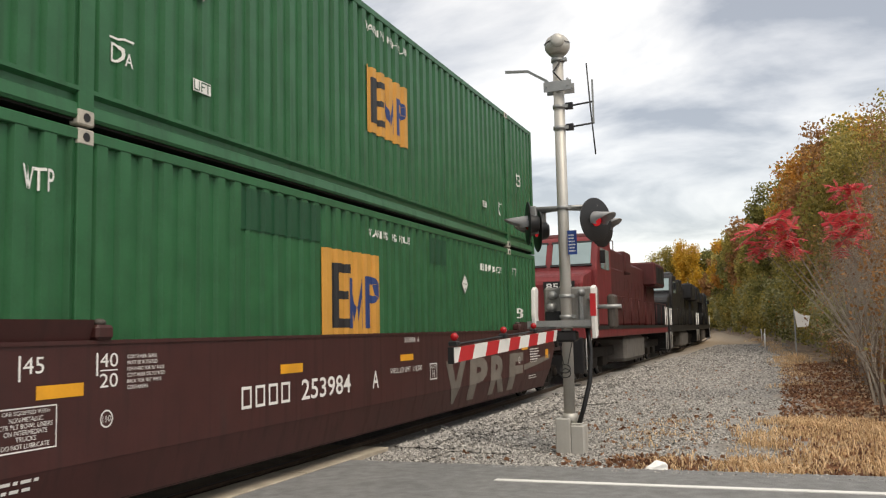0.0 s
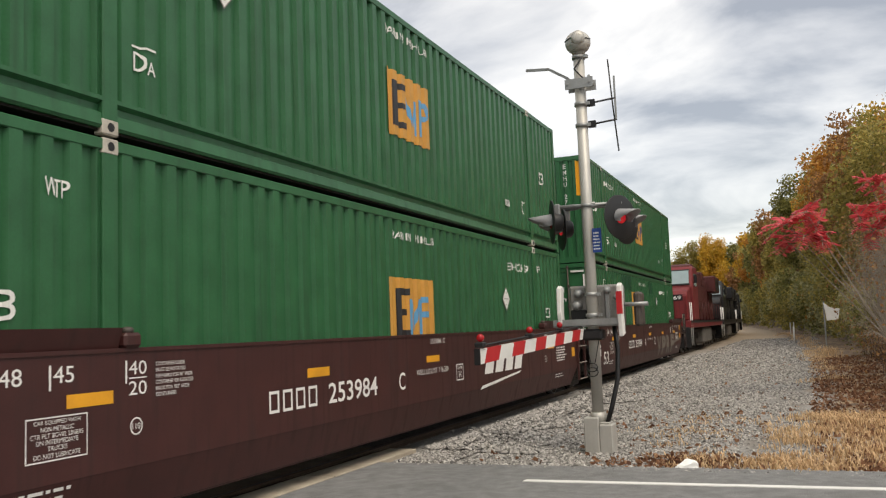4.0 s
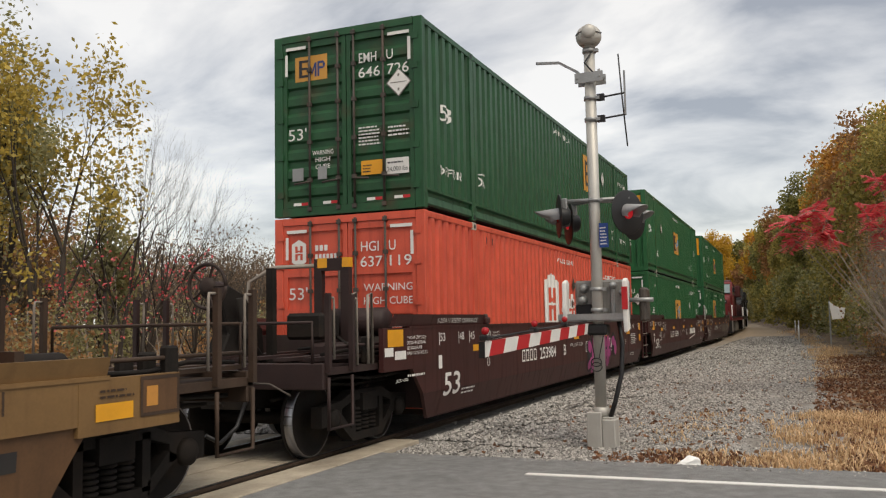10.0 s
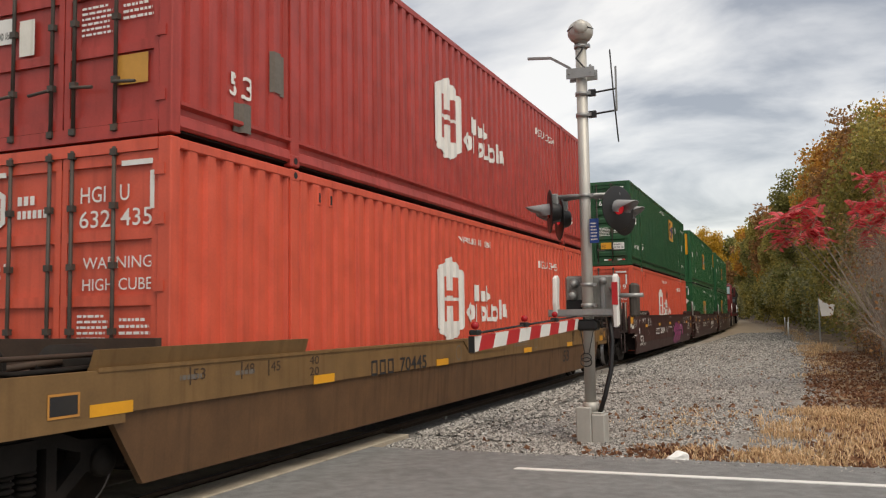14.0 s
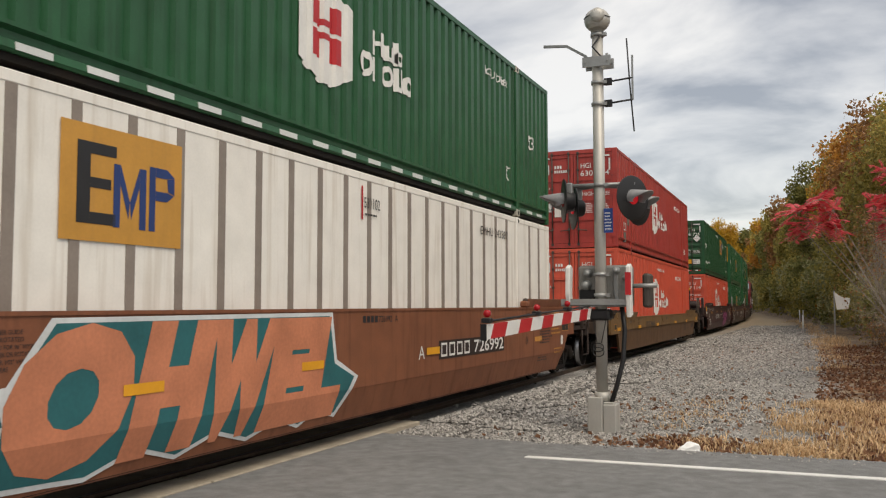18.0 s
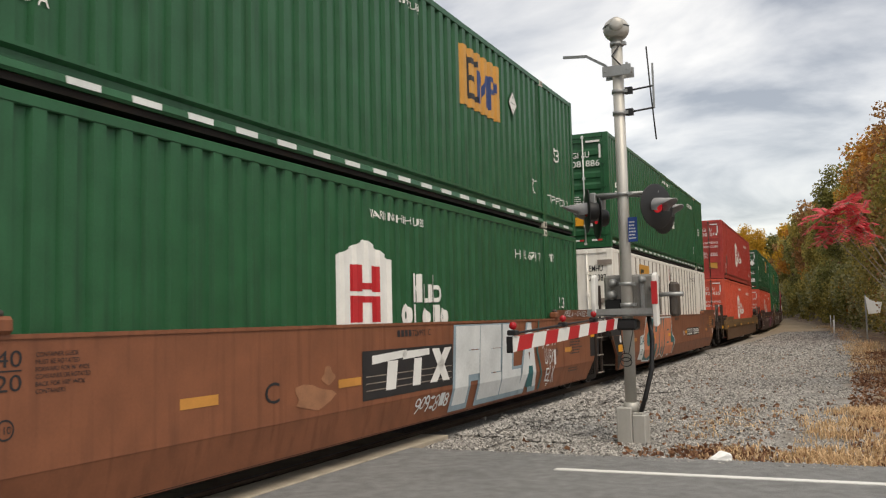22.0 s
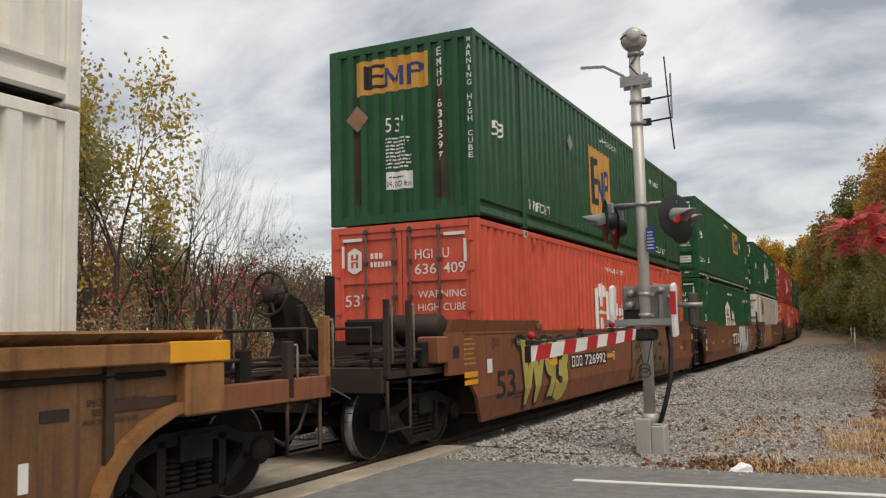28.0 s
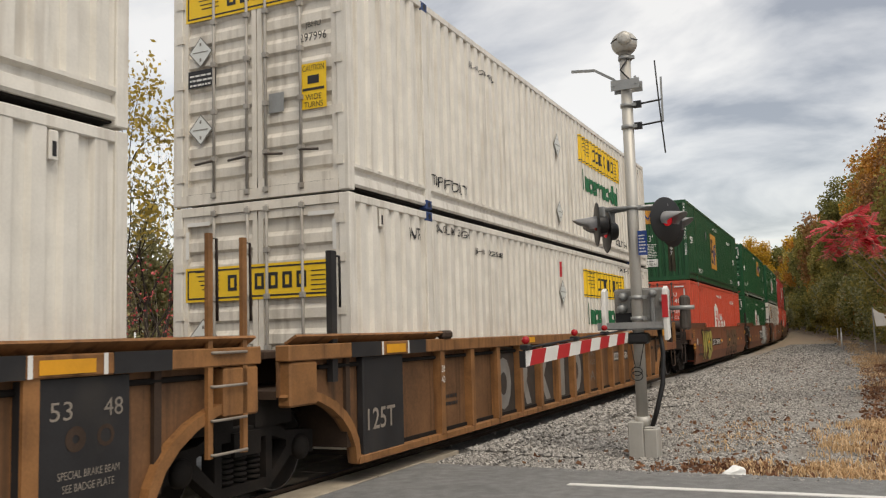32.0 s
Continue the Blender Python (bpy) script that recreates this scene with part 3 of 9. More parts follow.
def paint(name, shapes, material, parent, place, wavy=None, lift=0.004, label=""):
    """Flat painted shapes as one thin mesh. shapes: (points, faces) with 2D points, or a closed outline.
    place(u, v, depth) gives the 3D point; wavy = (pitch, u0): the paint follows the corrugation."""
    bm = bmesh.new()
    for pts, faces in shapes:
        vs = [bm.verts.new((p[0], p[1], 0)) for p in pts]
        for f in faces:
            try:
                bm.faces.new([vs[i] for i in f])
            except ValueError:
                pass
    if wavy:
        us = [v.co.x for v in bm.verts]
        for y in corr_breaks(min(us) - 0.01, max(us) + 0.01, wavy)[1:-1]:
            bmesh.ops.bisect_plane(bm, geom=bm.verts[:] + bm.edges[:] + bm.faces[:], plane_co=(y, 0, 0), plane_no=(1, 0, 0))
    if any(place is k for k in KNEED) and bm.verts and min(v.co.y for v in bm.verts) < 0.62 < max(v.co.y for v in bm.verts):
        bmesh.ops.bisect_plane(bm, geom=bm.verts[:] + bm.edges[:] + bm.faces[:], plane_co=(0, 0.62, 0), plane_no=(0, 1, 0))
    for v in bm.verts:
        u, w = v.co.x, v.co.y
        v.co = place(u, w, (corr_depth(u, wavy) if wavy else 0.0) - lift)
    bm.normal_update()
    ob = part(name, bm, material, parent, label)
    if name in PRINT:
        tagged(ob, label, kind="stuff")
    return ob


def each(name, shapes, material, parent, place, wavy=None, lift=0.004, label=""):
    """Each shape as a painted piece of its own."""
    for sh in shapes:
        paint(name, [sh], material, parent, place, wavy, lift, label)


def word(body, u, v, size, bold=0.0, narrow=1.0):
    pts, faces = text2d(body, size, bold, narrow)
    return ([(p[0] + u, p[1] + v) for p in pts], faces)


def poly(*pts):
    return (list(pts), [tuple(range(len(pts)))])


def rect(u0, u1, v0, v1):
    return poly((u0, v0), (u1, v0), (u1, v1), (u0, v1))


def bars(u0, u1, v0, v1, rows, seed=1, fill=0.42):
    """Lines of small print, as bars of its size."""
    rnd = random.Random(seed)
    out, step = [], (v1 - v0) / rows
    for i in range(rows):
        v, u = v1 - (i + 1) * step, u0
        end = u0 + (u1 - u0) * rnd.uniform(0.75, 1.0)
        while u < end:
            w = rnd.uniform(0.06, 0.22) * (u1 - u0)
            out.append(rect(u, min(end, u + w), v, v + step * min(fill, 0.45)))
            u += w + 0.04 * (u1 - u0)
    return out


# ---- containers ----
def side_place(u, v, depth):
    return (HALF_W - depth, u, v)


def tail_place(u, v, depth):
    return (u, depth, v)


def panel_run(bm, x, a, b, z0, z1, pitch, sign=1, depth=corr_depth):
    ys = corr_breaks(a, b, pitch)
    prev = None
    for y in ys:
        d = depth(y, pitch)
        if y in (a, b):
            d = 0.02
        p = (bm.verts.new((sign * (x - d), y, z0)), bm.verts.new((sign * (x - d), y, z1)))
        if prev:
            q = (prev[0], p[0], p[1], prev[1])
            bm.faces.new(q if sign > 0 else q[::-1])
        prev = p


def container(body_mat, label, style="corr", tail="door", pitch=0.278, rail_h=0.16, reflect=False, casting=None, rail_mat=None, ribbed=False, door_mat=None, rod_mat=None):
    """A 53-foot container, its tail at y = 0, its floor at z = 0."""
    c = thing("shipping_container", label, "container", "containers on the train")
    rail_mat = rail_mat or body_mat
    top = BOX_H - 0.10
    secs = ((0.13, POST - 0.085), (POST + 0.085, BOX_L - POST - 0.085), (BOX_L - POST + 0.085, BOX_L - 0.13))
    for sign in (1, -1):
        for a, b in secs:
            bm = bmesh.new()
            if style == "corr":
                panel_run(bm, HALF_W - 0.012, a, b, rail_h - 0.01, top + 0.01, pitch, sign)
                part("side_panel", bm, body_mat, c)
            else:
                box(bm, *(sorted((sign * (HALF_W - 0.03), sign * (HALF_W - 0.012)))), a, b, rail_h - 0.01, top + 0.01)
                part("side_panel", bm, body_mat, c)
                n = max(2, round((b - a) / 0.605))
                for i in range(n + 1):
                    y = a + (b - a) * i / n
                    if 0 < i < n:
                        part("side_post", boxes((*sorted((sign * (HALF_W - 0.014), sign * (HALF_W - 0.002))), y - 0.05, y + 0.05, rail_h, top)), M_GREYPOST, c)
        for y in (POST, BOX_L - POST):
            bm = boxes((*sorted((sign * (HALF_W - 0.09), sign * (HALF_W - 0.001))), y - 0.085, y + 0.085, 0.0, BOX_H))
            part("lifting_post", bm, body_mat, c, bevel=0.008)
            for z in (0.0, BOX_H - 0.13):
                bm = boxes((*sorted((sign * (HALF_W - 0.1), sign * (HALF_W + 0.004))), y - 0.09, y + 0.09, z - 0.002, z + 0.132))
                k = part("corner_casting", bm, casting or body_mat, c, bevel=0.012)
                bm = bmesh.new()
                lathe(bm, (sign * (HALF_W + 0.003), y, z + 0.065), (sign, 0, 0), ((0, 0.038), (0.004, 0.038)), 12)
                part("hole", bm, M_BLACK, k)
        for y0, y1 in ((0.0, 0.13), (BOX_L - 0.13, BOX_L)):
            part("corner_post", boxes((*sorted((sign * (HALF_W - 0.15), sign * HALF_W)), y0, y1, 0.0, BOX_H)), body_mat, c, bevel=0.01)
        bm = boxes((*sorted((sign * (HALF_W - 0.08), sign * (HALF_W - 0.004))), 0.13, BOX_L - 0.13, top, BOX_H - 0.005))
        part("top_rail", bm, rail_mat, c, bevel=0.008)
        bm = bmesh.new()
        low = 0.09 if rod_mat is M_BRIGHT else 0.05
        if rail_h > 0.2:
            pr = [(sign * (HALF_W - 0.002), rail_h), (sign * (HALF_W - 0.002), rail_h - 0.035), (sign * (HALF_W - 0.055), rail_h - 0.06), (sign * (HALF_W - 0.055), rail_h - 0.12),
                  (sign * (HALF_W - 0.02), rail_h - 0.135), (sign * (HALF_W - 0.006), low + 0.025), (sign * (HALF_W - 0.025), low), (sign * (HALF_W - 0.16), low), (sign * (HALF_W - 0.16), rail_h)]
        else:
            pr = [(sign * (HALF_W - 0.004), rail_h), (sign * (HALF_W - 0.004), 0.012), (sign * (HALF_W - 0.1), 0.012), (sign * (HALF_W - 0.1), rail_h)]
        prism(bm, pr, 1, 0.13, BOX_L - 0.13)
        part("bottom_rail", bm, rail_mat, c)
    bm = boxes((-HALF_W + 0.02, HALF_W - 0.02, 0.02, BOX_L - 0.02, BOX_H - 0.03, BOX_H - 0.012))
    part("roof", bm, rail_mat, c)
    bm = boxes((-HALF_W + 0.05, HALF_W - 0.05, 0.02, BOX_L - 0.02, 0.03, 0.14))
    part("underframe", bm, M_DARK, c)
    # a corrugated wall at the nose and, where there are no doors, at the tail
    for y, s in ((BOX_L - 0.01, 1), (0.01, -1)):
        if s < 0 and tail == "door":
            continue
        bm = bmesh.new()
        prev = None
        for x in corr_breaks(-HALF_W + 0.14, HALF_W - 0.14, 0.235):
            d = corr_depth(x, 0.235)
            p = (bm.verts.new((x, y - s * d, 0.14)), bm.verts.new((x, y - s * d, top)))
            if prev:
                q = (prev[0], p[0], p[1], prev[1])
                bm.faces.new(q if s < 0 else q[::-1])
            prev = p
        part("end_wall", bm, body_mat, c)
        part("end_sill", boxes((-HALF_W + 0.15, HALF_W - 0.15, *sorted((y, y - s * 0.1)), 0.0, 0.15)), body_mat, c)
        part("end_header", boxes((-HALF_W + 0.15, HALF_W - 0.15, *sorted((y, y - s * 0.1)), top - 0.02, BOX_H)), body_mat, c)
    if tail == "door":
        doors(c, door_mat or body_mat, style, ribbed, rod_mat)
    return c


def doors(c, body_mat, style, ribbed=False, rod_mat=None):
    rods = rod_mat or (M_ROD if style == "corr" else body_mat)
    part("door_sill", boxes((-HALF_W + 0.15, HALF_W - 0.15, 0.0, 0.1, 0.0, 0.13)), body_mat, c)
    part("door_header", boxes((-HALF_W + 0.15, HALF_W - 0.15, 0.0, 0.1, BOX_H - 0.11, BOX_H)), body_mat, c)
    w = HALF_W - 0.155
    for s in (-1, 1):
        x0, x1 = sorted((s * 0.008, s * w))
        if style != "corr":
            bm = boxes((x0, x1, 0.025, 0.09, 0.135, BOX_H - 0.115))
        else:
            bm = boxes((x0, x1, 0.072 if ribbed else 0.05, 0.1, 0.135, BOX_H - 0.115))
            for z0, z1 in ((0.135, 0.24), (BOX_H - 0.22, BOX_H - 0.115)) if ribbed else ((0.135, 0.24), (0.80, 0.90), (1.38, 1.48), (1.98, 2.08), (BOX_H - 0.22, BOX_H - 0.115)):
                box(bm, x0, x1, 0.02, 0.074, z0, z1)
            for a in (x0, x1 - 0.07):
                box(bm, a, a + 0.07, 0.0195, 0.074, 0.134, BOX_H - 0.114)
            if ribbed:
                # level ribs pressed into the leaf
                for k in range(8):
                    z = 0.40 + 0.289 * k
                    prism(bm, [(0.073, z - 0.11), (0.037, z - 0.075), (0.037, z + 0.035), (0.073, z + 0.095)], 0, x0 + 0.07, x1 - 0.07)
        leaf = part("door_leaf", bm, body_mat, c)
        for x in (s * 0.14, s * 0.645):
            bm = tubes((((x, 0.0, 0.06), (x, 0.0, BOX_H - 0.05)), 0.019), n=8)
            part("lock_rod", bm, rods, leaf)
            for z in (0.1, 0.55, 1.15, 1.75, 2.3, BOX_H - 0.1):
                part("rod_bracket", boxes((x - 0.035, x + 0.035, -0.024, 0.026, z - 0.03, z + 0.03)), rods, leaf)
            bm = tubes((((x, -0.025, 0.52), (x + s * 0.02, -0.04, 0.52), (x + s * 0.26, -0.035, 0.50)), 0.016), n=6)
            part("door_handle", bm, M_ROD, c)
        for z in (0.35, 0.95, 1.55, 2.15, 2.6):
            part("hinge", boxes((*sorted((s * (w - 0.02), s * (w + 0.09))), -0.012, 0.03, z - 0.05, z + 0.05)), body_mat, leaf)


# ---- well cars ----
def wheelset(parent, y, r=0.46):
    bm = bmesh.new()
    for s in (-1, 1):
        lathe(bm, (s * 0.69, 0, 0), (s, 0, 0), ((-0.035, r + 0.027), (-0.01, r + 0.027), (0.0, r + 0.003), (0.10, r - 0.004), (0.10, r - 0.05), (0.06, r - 0.09), (0.055, 0.17), (0.12, 0.12), (0.12, 0.0)), 28)
    tube(bm, ((-1.05, 0, 0), (1.05, 0, 0)), 0.075, 10)
    w = part("wheelset", bm, M_DARK, parent)
    for s in (-1, 1):
        bm = bmesh.new()
        lathe(bm, (s * 0.69, 0, 0), (s, 0, 0), ((-0.0005, r + 0.0045), (0.1005, r - 0.0025), (0.1015, r - 0.012), (0.1005, r - 0.02)), 32, False)
        part("tread", bm, M_STEEL, w, "polished steel wheel tread")
    w.matrix_basis = pose(0, y, r)
    SPIN.append((w, y, r))
    return w


SPIN = []


def bogie(parent, yc, base=1.78, r=0.46):
    """Two axles, cast side frames with spring nests, and a bolster."""
    for dy in (-base / 2, base / 2):
        wheelset(parent, yc + dy, r)
    for s in (-1, 1):
        bm = bmesh.new()
        h = base / 2
        x0, x1 = sorted((s * 0.93, s * 1.08))
        # the frame is built of limbs so that its openings stay open
        def limb(pts, xa=x0, xb=x1):
            prism(bm, [(yc + a, b) for a, b in pts], 0, xa, xb)
        limb([(-h - 0.26, 0.38), (-h - 0.26, 0.62), (-h + 0.22, 0.66), (-h + 0.22, 0.40)])
        limb([(h + 0.26, 0.38), (h + 0.26, 0.62), (h - 0.22, 0.66), (h - 0.22, 0.40)])
        limb([(-h + 0.22, 0.56), (-h + 0.22, 0.66), (-0.40, 0.76), (0.40, 0.76), (h - 0.22, 0.66), (h - 0.22, 0.56), (0.40, 0.64), (-0.40, 0.64)])
        limb([(-h + 0.1, 0.44), (-h + 0.22, 0.50), (-0.40, 0.27), (-0.40, 0.15)])
        limb([(h - 0.1, 0.44), (h - 0.22, 0.50), (0.40, 0.27), (0.40, 0.15)])
        limb([(-0.42, 0.14), (-0.42, 0.24), (0.42, 0.24), (0.42, 0.14)])
        limb([(-0.43, 0.2), (-0.43, 0.7), (-0.33, 0.7), (-0.33, 0.2)])
        limb([(0.43, 0.2), (0.43, 0.7), (0.33, 0.7), (0.33, 0.2)])
        fr = part("side_frame", bm, M_DARK, parent)
        bm = bmesh.new()
        for dy in (-0.2, 0.0, 0.2):
            for k in range(6):
                lathe(bm, (s * 1.0, yc + dy, 0.25 + k * 0.05), (0, 0, 1), ((0, 0.062), (0.012, 0.085), (0.03, 0.085), (0.042, 0.062)), 10)
        part("spring", bm, M_DARK, fr)
        for dy in (-h, h):
            bm = bmesh.new()
            lathe(bm, (s * 1.07, yc + dy, r), (s, 0, 0), ((0, 0.13), (0.06, 0.12), (0.09, 0.06), (0.1, 0.0)), 14)
            part("axle_cap", bm, M_DARK, fr)
    part("bolster", boxes((-1.12, 1.12, yc - 0.2, yc + 0.2, 0.50, 0.72)), M_DARK, parent)


SIDE_X = 1.45


def well_side(car, material, kind, sign, z_top=1.52, reach=0.95):
    """One long side of the well: an upright plate over a plate that leans in, sloping up at its ends."""
    L = BOX_L
    bm = bmesh.new()
    zk = 0.62
    e = lambda z: 0.18 + (z - 0.25) * 0.87 if z < 1.08 else reach
    up = [(-e(zk), zk), (L + e(zk), zk), (L + e(1.08), 1.08), (L + reach, z_top), (-reach, z_top), (-e(1.08), 1.08)]
    prism(bm, up, 0, *sorted((sign * SIDE_X, sign * (SIDE_X - 0.05))))
    lo = [(-0.18, 0.25), (L + 0.18, 0.25), (L + e(zk), zk), (-e(zk), zk)]
    xo = lambda z: SIDE_X - 0.004 - 0.09 * (zk - z) / (zk - 0.25)
    a = [bm.verts.new((sign * xo(z), y, z)) for y, z in lo]
    b = [bm.verts.new((sign * (xo(z) - 0.05), y, z)) for y, z in lo]
    bm.faces.new(a), bm.faces.new(b[::-1])
    for i in range(4):
        bm.faces.new((a[i], b[i], b[(i + 1) % 4], a[(i + 1) % 4]))
    bmesh.ops.recalc_face_normals(bm, faces=bm.faces[:])
    side = part("side_sill", bm, material, car)
    bm = boxes((*sorted((sign * (SIDE_X - 0.1), sign * (SIDE_X + 0.012))), -reach, L + reach, z_top - 0.002, z_top + 0.03))
    part("top_chord", bm, material, car)
    for y0, y1 in ((-1.35, 2.0), (L - 2.0, L + 1.35)):
        bm = bmesh.new()
        prism(bm, [(sign * (SIDE_X - 0.02), z_top + 0.03), (sign * (SIDE_X + 0.03), z_top + 0.19), (sign * (SIDE_X - 0.02), z_top + 0.19), (sign * (SIDE_X - 0.09), z_top + 0.03)], 1, y0, y1)
        part("guide", bm, material, car)
        ye = y1 if y0 < 0 else y0
        d = 1 if y0 < 0 else -1
        bm = boxes((*sorted((sign * (SIDE_X - 0.1), sign * (SIDE_X + 0.05))), *sorted((ye + d * 0.01, ye + d * 0.2)), z_top + 0.03, z_top + 0.15))
        k = part("guide_hinge", bm, material, car, bevel=0.025)
        bm = bmesh.new()
        lathe(bm, (sign * (SIDE_X - 0.02), ye + d * 0.1, z_top + 0.15), (0, 0, 1), ((0, 0.05), (0.03, 0.05), (0.045, 0.03), (0.05, 0)), 10)
        part("hinge_pin", bm, M_ROD, k)
    return side


def side_paint():
    """Places paint on a car's side, which leans in below its knee."""
    def on_side(u, v, d):
        return (SIDE_X - d if v > 0.62 else SIDE_X - 0.09 * (0.62 - v) / 0.37 - d, u, v)
    KNEED.append(on_side)
    return on_side


def fit_word(body, u0, u1, v, h, bold=0.0):
    """A word stretched to a width, its letters h tall and centred on height v."""
    pts, faces = text2d(body, 1.0, bold)
    xs, ys = [p[0] for p in pts], [p[1] for p in pts]
    sx, sy = (u1 - u0) / (max(xs) - min(xs)), h / (max(ys) - min(ys))
    return ([((u0 + u1) / 2 + p[0] * sx, v + p[1] * sy) for p in pts], faces)


def letter_blocks(n, u0, u1, v0, v1, t=0.03, gap=0.28):
    """A name drawn as a row of open upright boxes."""
    w = (u1 - u0) / (n - gap)
    out = []
    for i in range(n):
        out += frame_box(u0 + i * w, u0 + (i + 1 - gap) * w, v0, v1, t)
    return out


def blocks(n, u0, u1, v0, v1, slant=0.0, gap=0.3):
    """A name drawn as a row of plain blocks."""
    w = (u1 - u0) / (n - gap)
    return [poly((u0 + i * w, v0), (u0 + (i + 1 - gap) * w, v0), (u0 + (i + 1 - gap) * w + slant, v1), (u0 + i * w + slant, v1)) for i in range(n)]


def ring(u, v, r, t, n=20):
    pts, faces = [], []
    for k in range(n):
        a = 2 * math.pi * k / n
        pts += [(u + r * math.cos(a), v + r * math.sin(a)), (u + (r - t) * math.cos(a), v + (r - t) * math.sin(a))]
    for k in range(n):
        i, j = 2 * k, 2 * ((k + 1) % n)
        faces.append((i, j, j + 1, i + 1))
    return (pts, faces)


def frame_box(u0, u1, v0, v1, t=0.018):
    return [rect(u0, u1, v0, v0 + t), rect(u0, u1, v1 - t, v1), rect(u0, u0 + t, v0 + t, v1 - t), rect(u1 - t, u1, v0 + t, v1 - t)]


def ladder(car, x, y0, y1, z0, z1, material, rungs=4, rail_top=0.0, name="ladder"):
    lad = part(name, boxes((x - 0.02, x + 0.02, y0 - 0.03, y0 + 0.03, z0, z1), (x - 0.02, x + 0.02, y1 - 0.03, y1 + 0.03, z0, z1)), material, car)
    for k in range(rungs):
        z = z0 + 0.03 + (1.45 - z0) * k / (rungs - 1)
        part("rung", tubes((((x + 0.02, y0, z), (x + 0.05, y0 + 0.02, z), (x + 0.05, y1 - 0.02, z), (x + 0.02, y1, z)), 0.014), n=6), M_PALE, lad)
    return lad


def grab(car, pts, material=None, r=0.014, name="handrail"):
    return part(name, tubes((pts, r), n=6), material or M_PALE, car)


M_PALE = mat("worn_pale_handrail", (0.25, 0.215, 0.18), 0.5, vary=0.15, grime=0.4)
# Darker copies of the car paints, mostly for bulkheads and end decks.
M_MAROOND = mat("dark_maroon_paint", (0.026, 0.013, 0.012), 0.65, vary=0.2, grime=0.4)
M_BROWND = mat("dark_rust_brown_paint", (0.03, 0.018, 0.014), 0.7, vary=0.2, grime=0.4)


def coupler(car, y, d):
    bm = bmesh.new()
    tube(bm, ((0, y, 0.86), (0, y + d * 0.55, 0.86)), 0.09, 8)
    prism(bm, [(-0.17, y + d * 0.45), (0.17, y + d * 0.45), (0.2, y + d * 0.75), (0.06, y + d * 0.82), (0.02, y + d * 0.62), (-0.1, y + d * 0.66), (-0.2, y + d * 0.8)], 2, 0.72, 1.0)
    part("coupler", bm, M_DARK, car)
    part("air_hose", tubes((((0.3, y, 0.8), (0.32, y + d * 0.25, 0.45), (0.28, y + d * 0.5, 0.3), (0.2, y + d * 0.65, 0.4)), 0.025), n=6), M_BLACK, car)


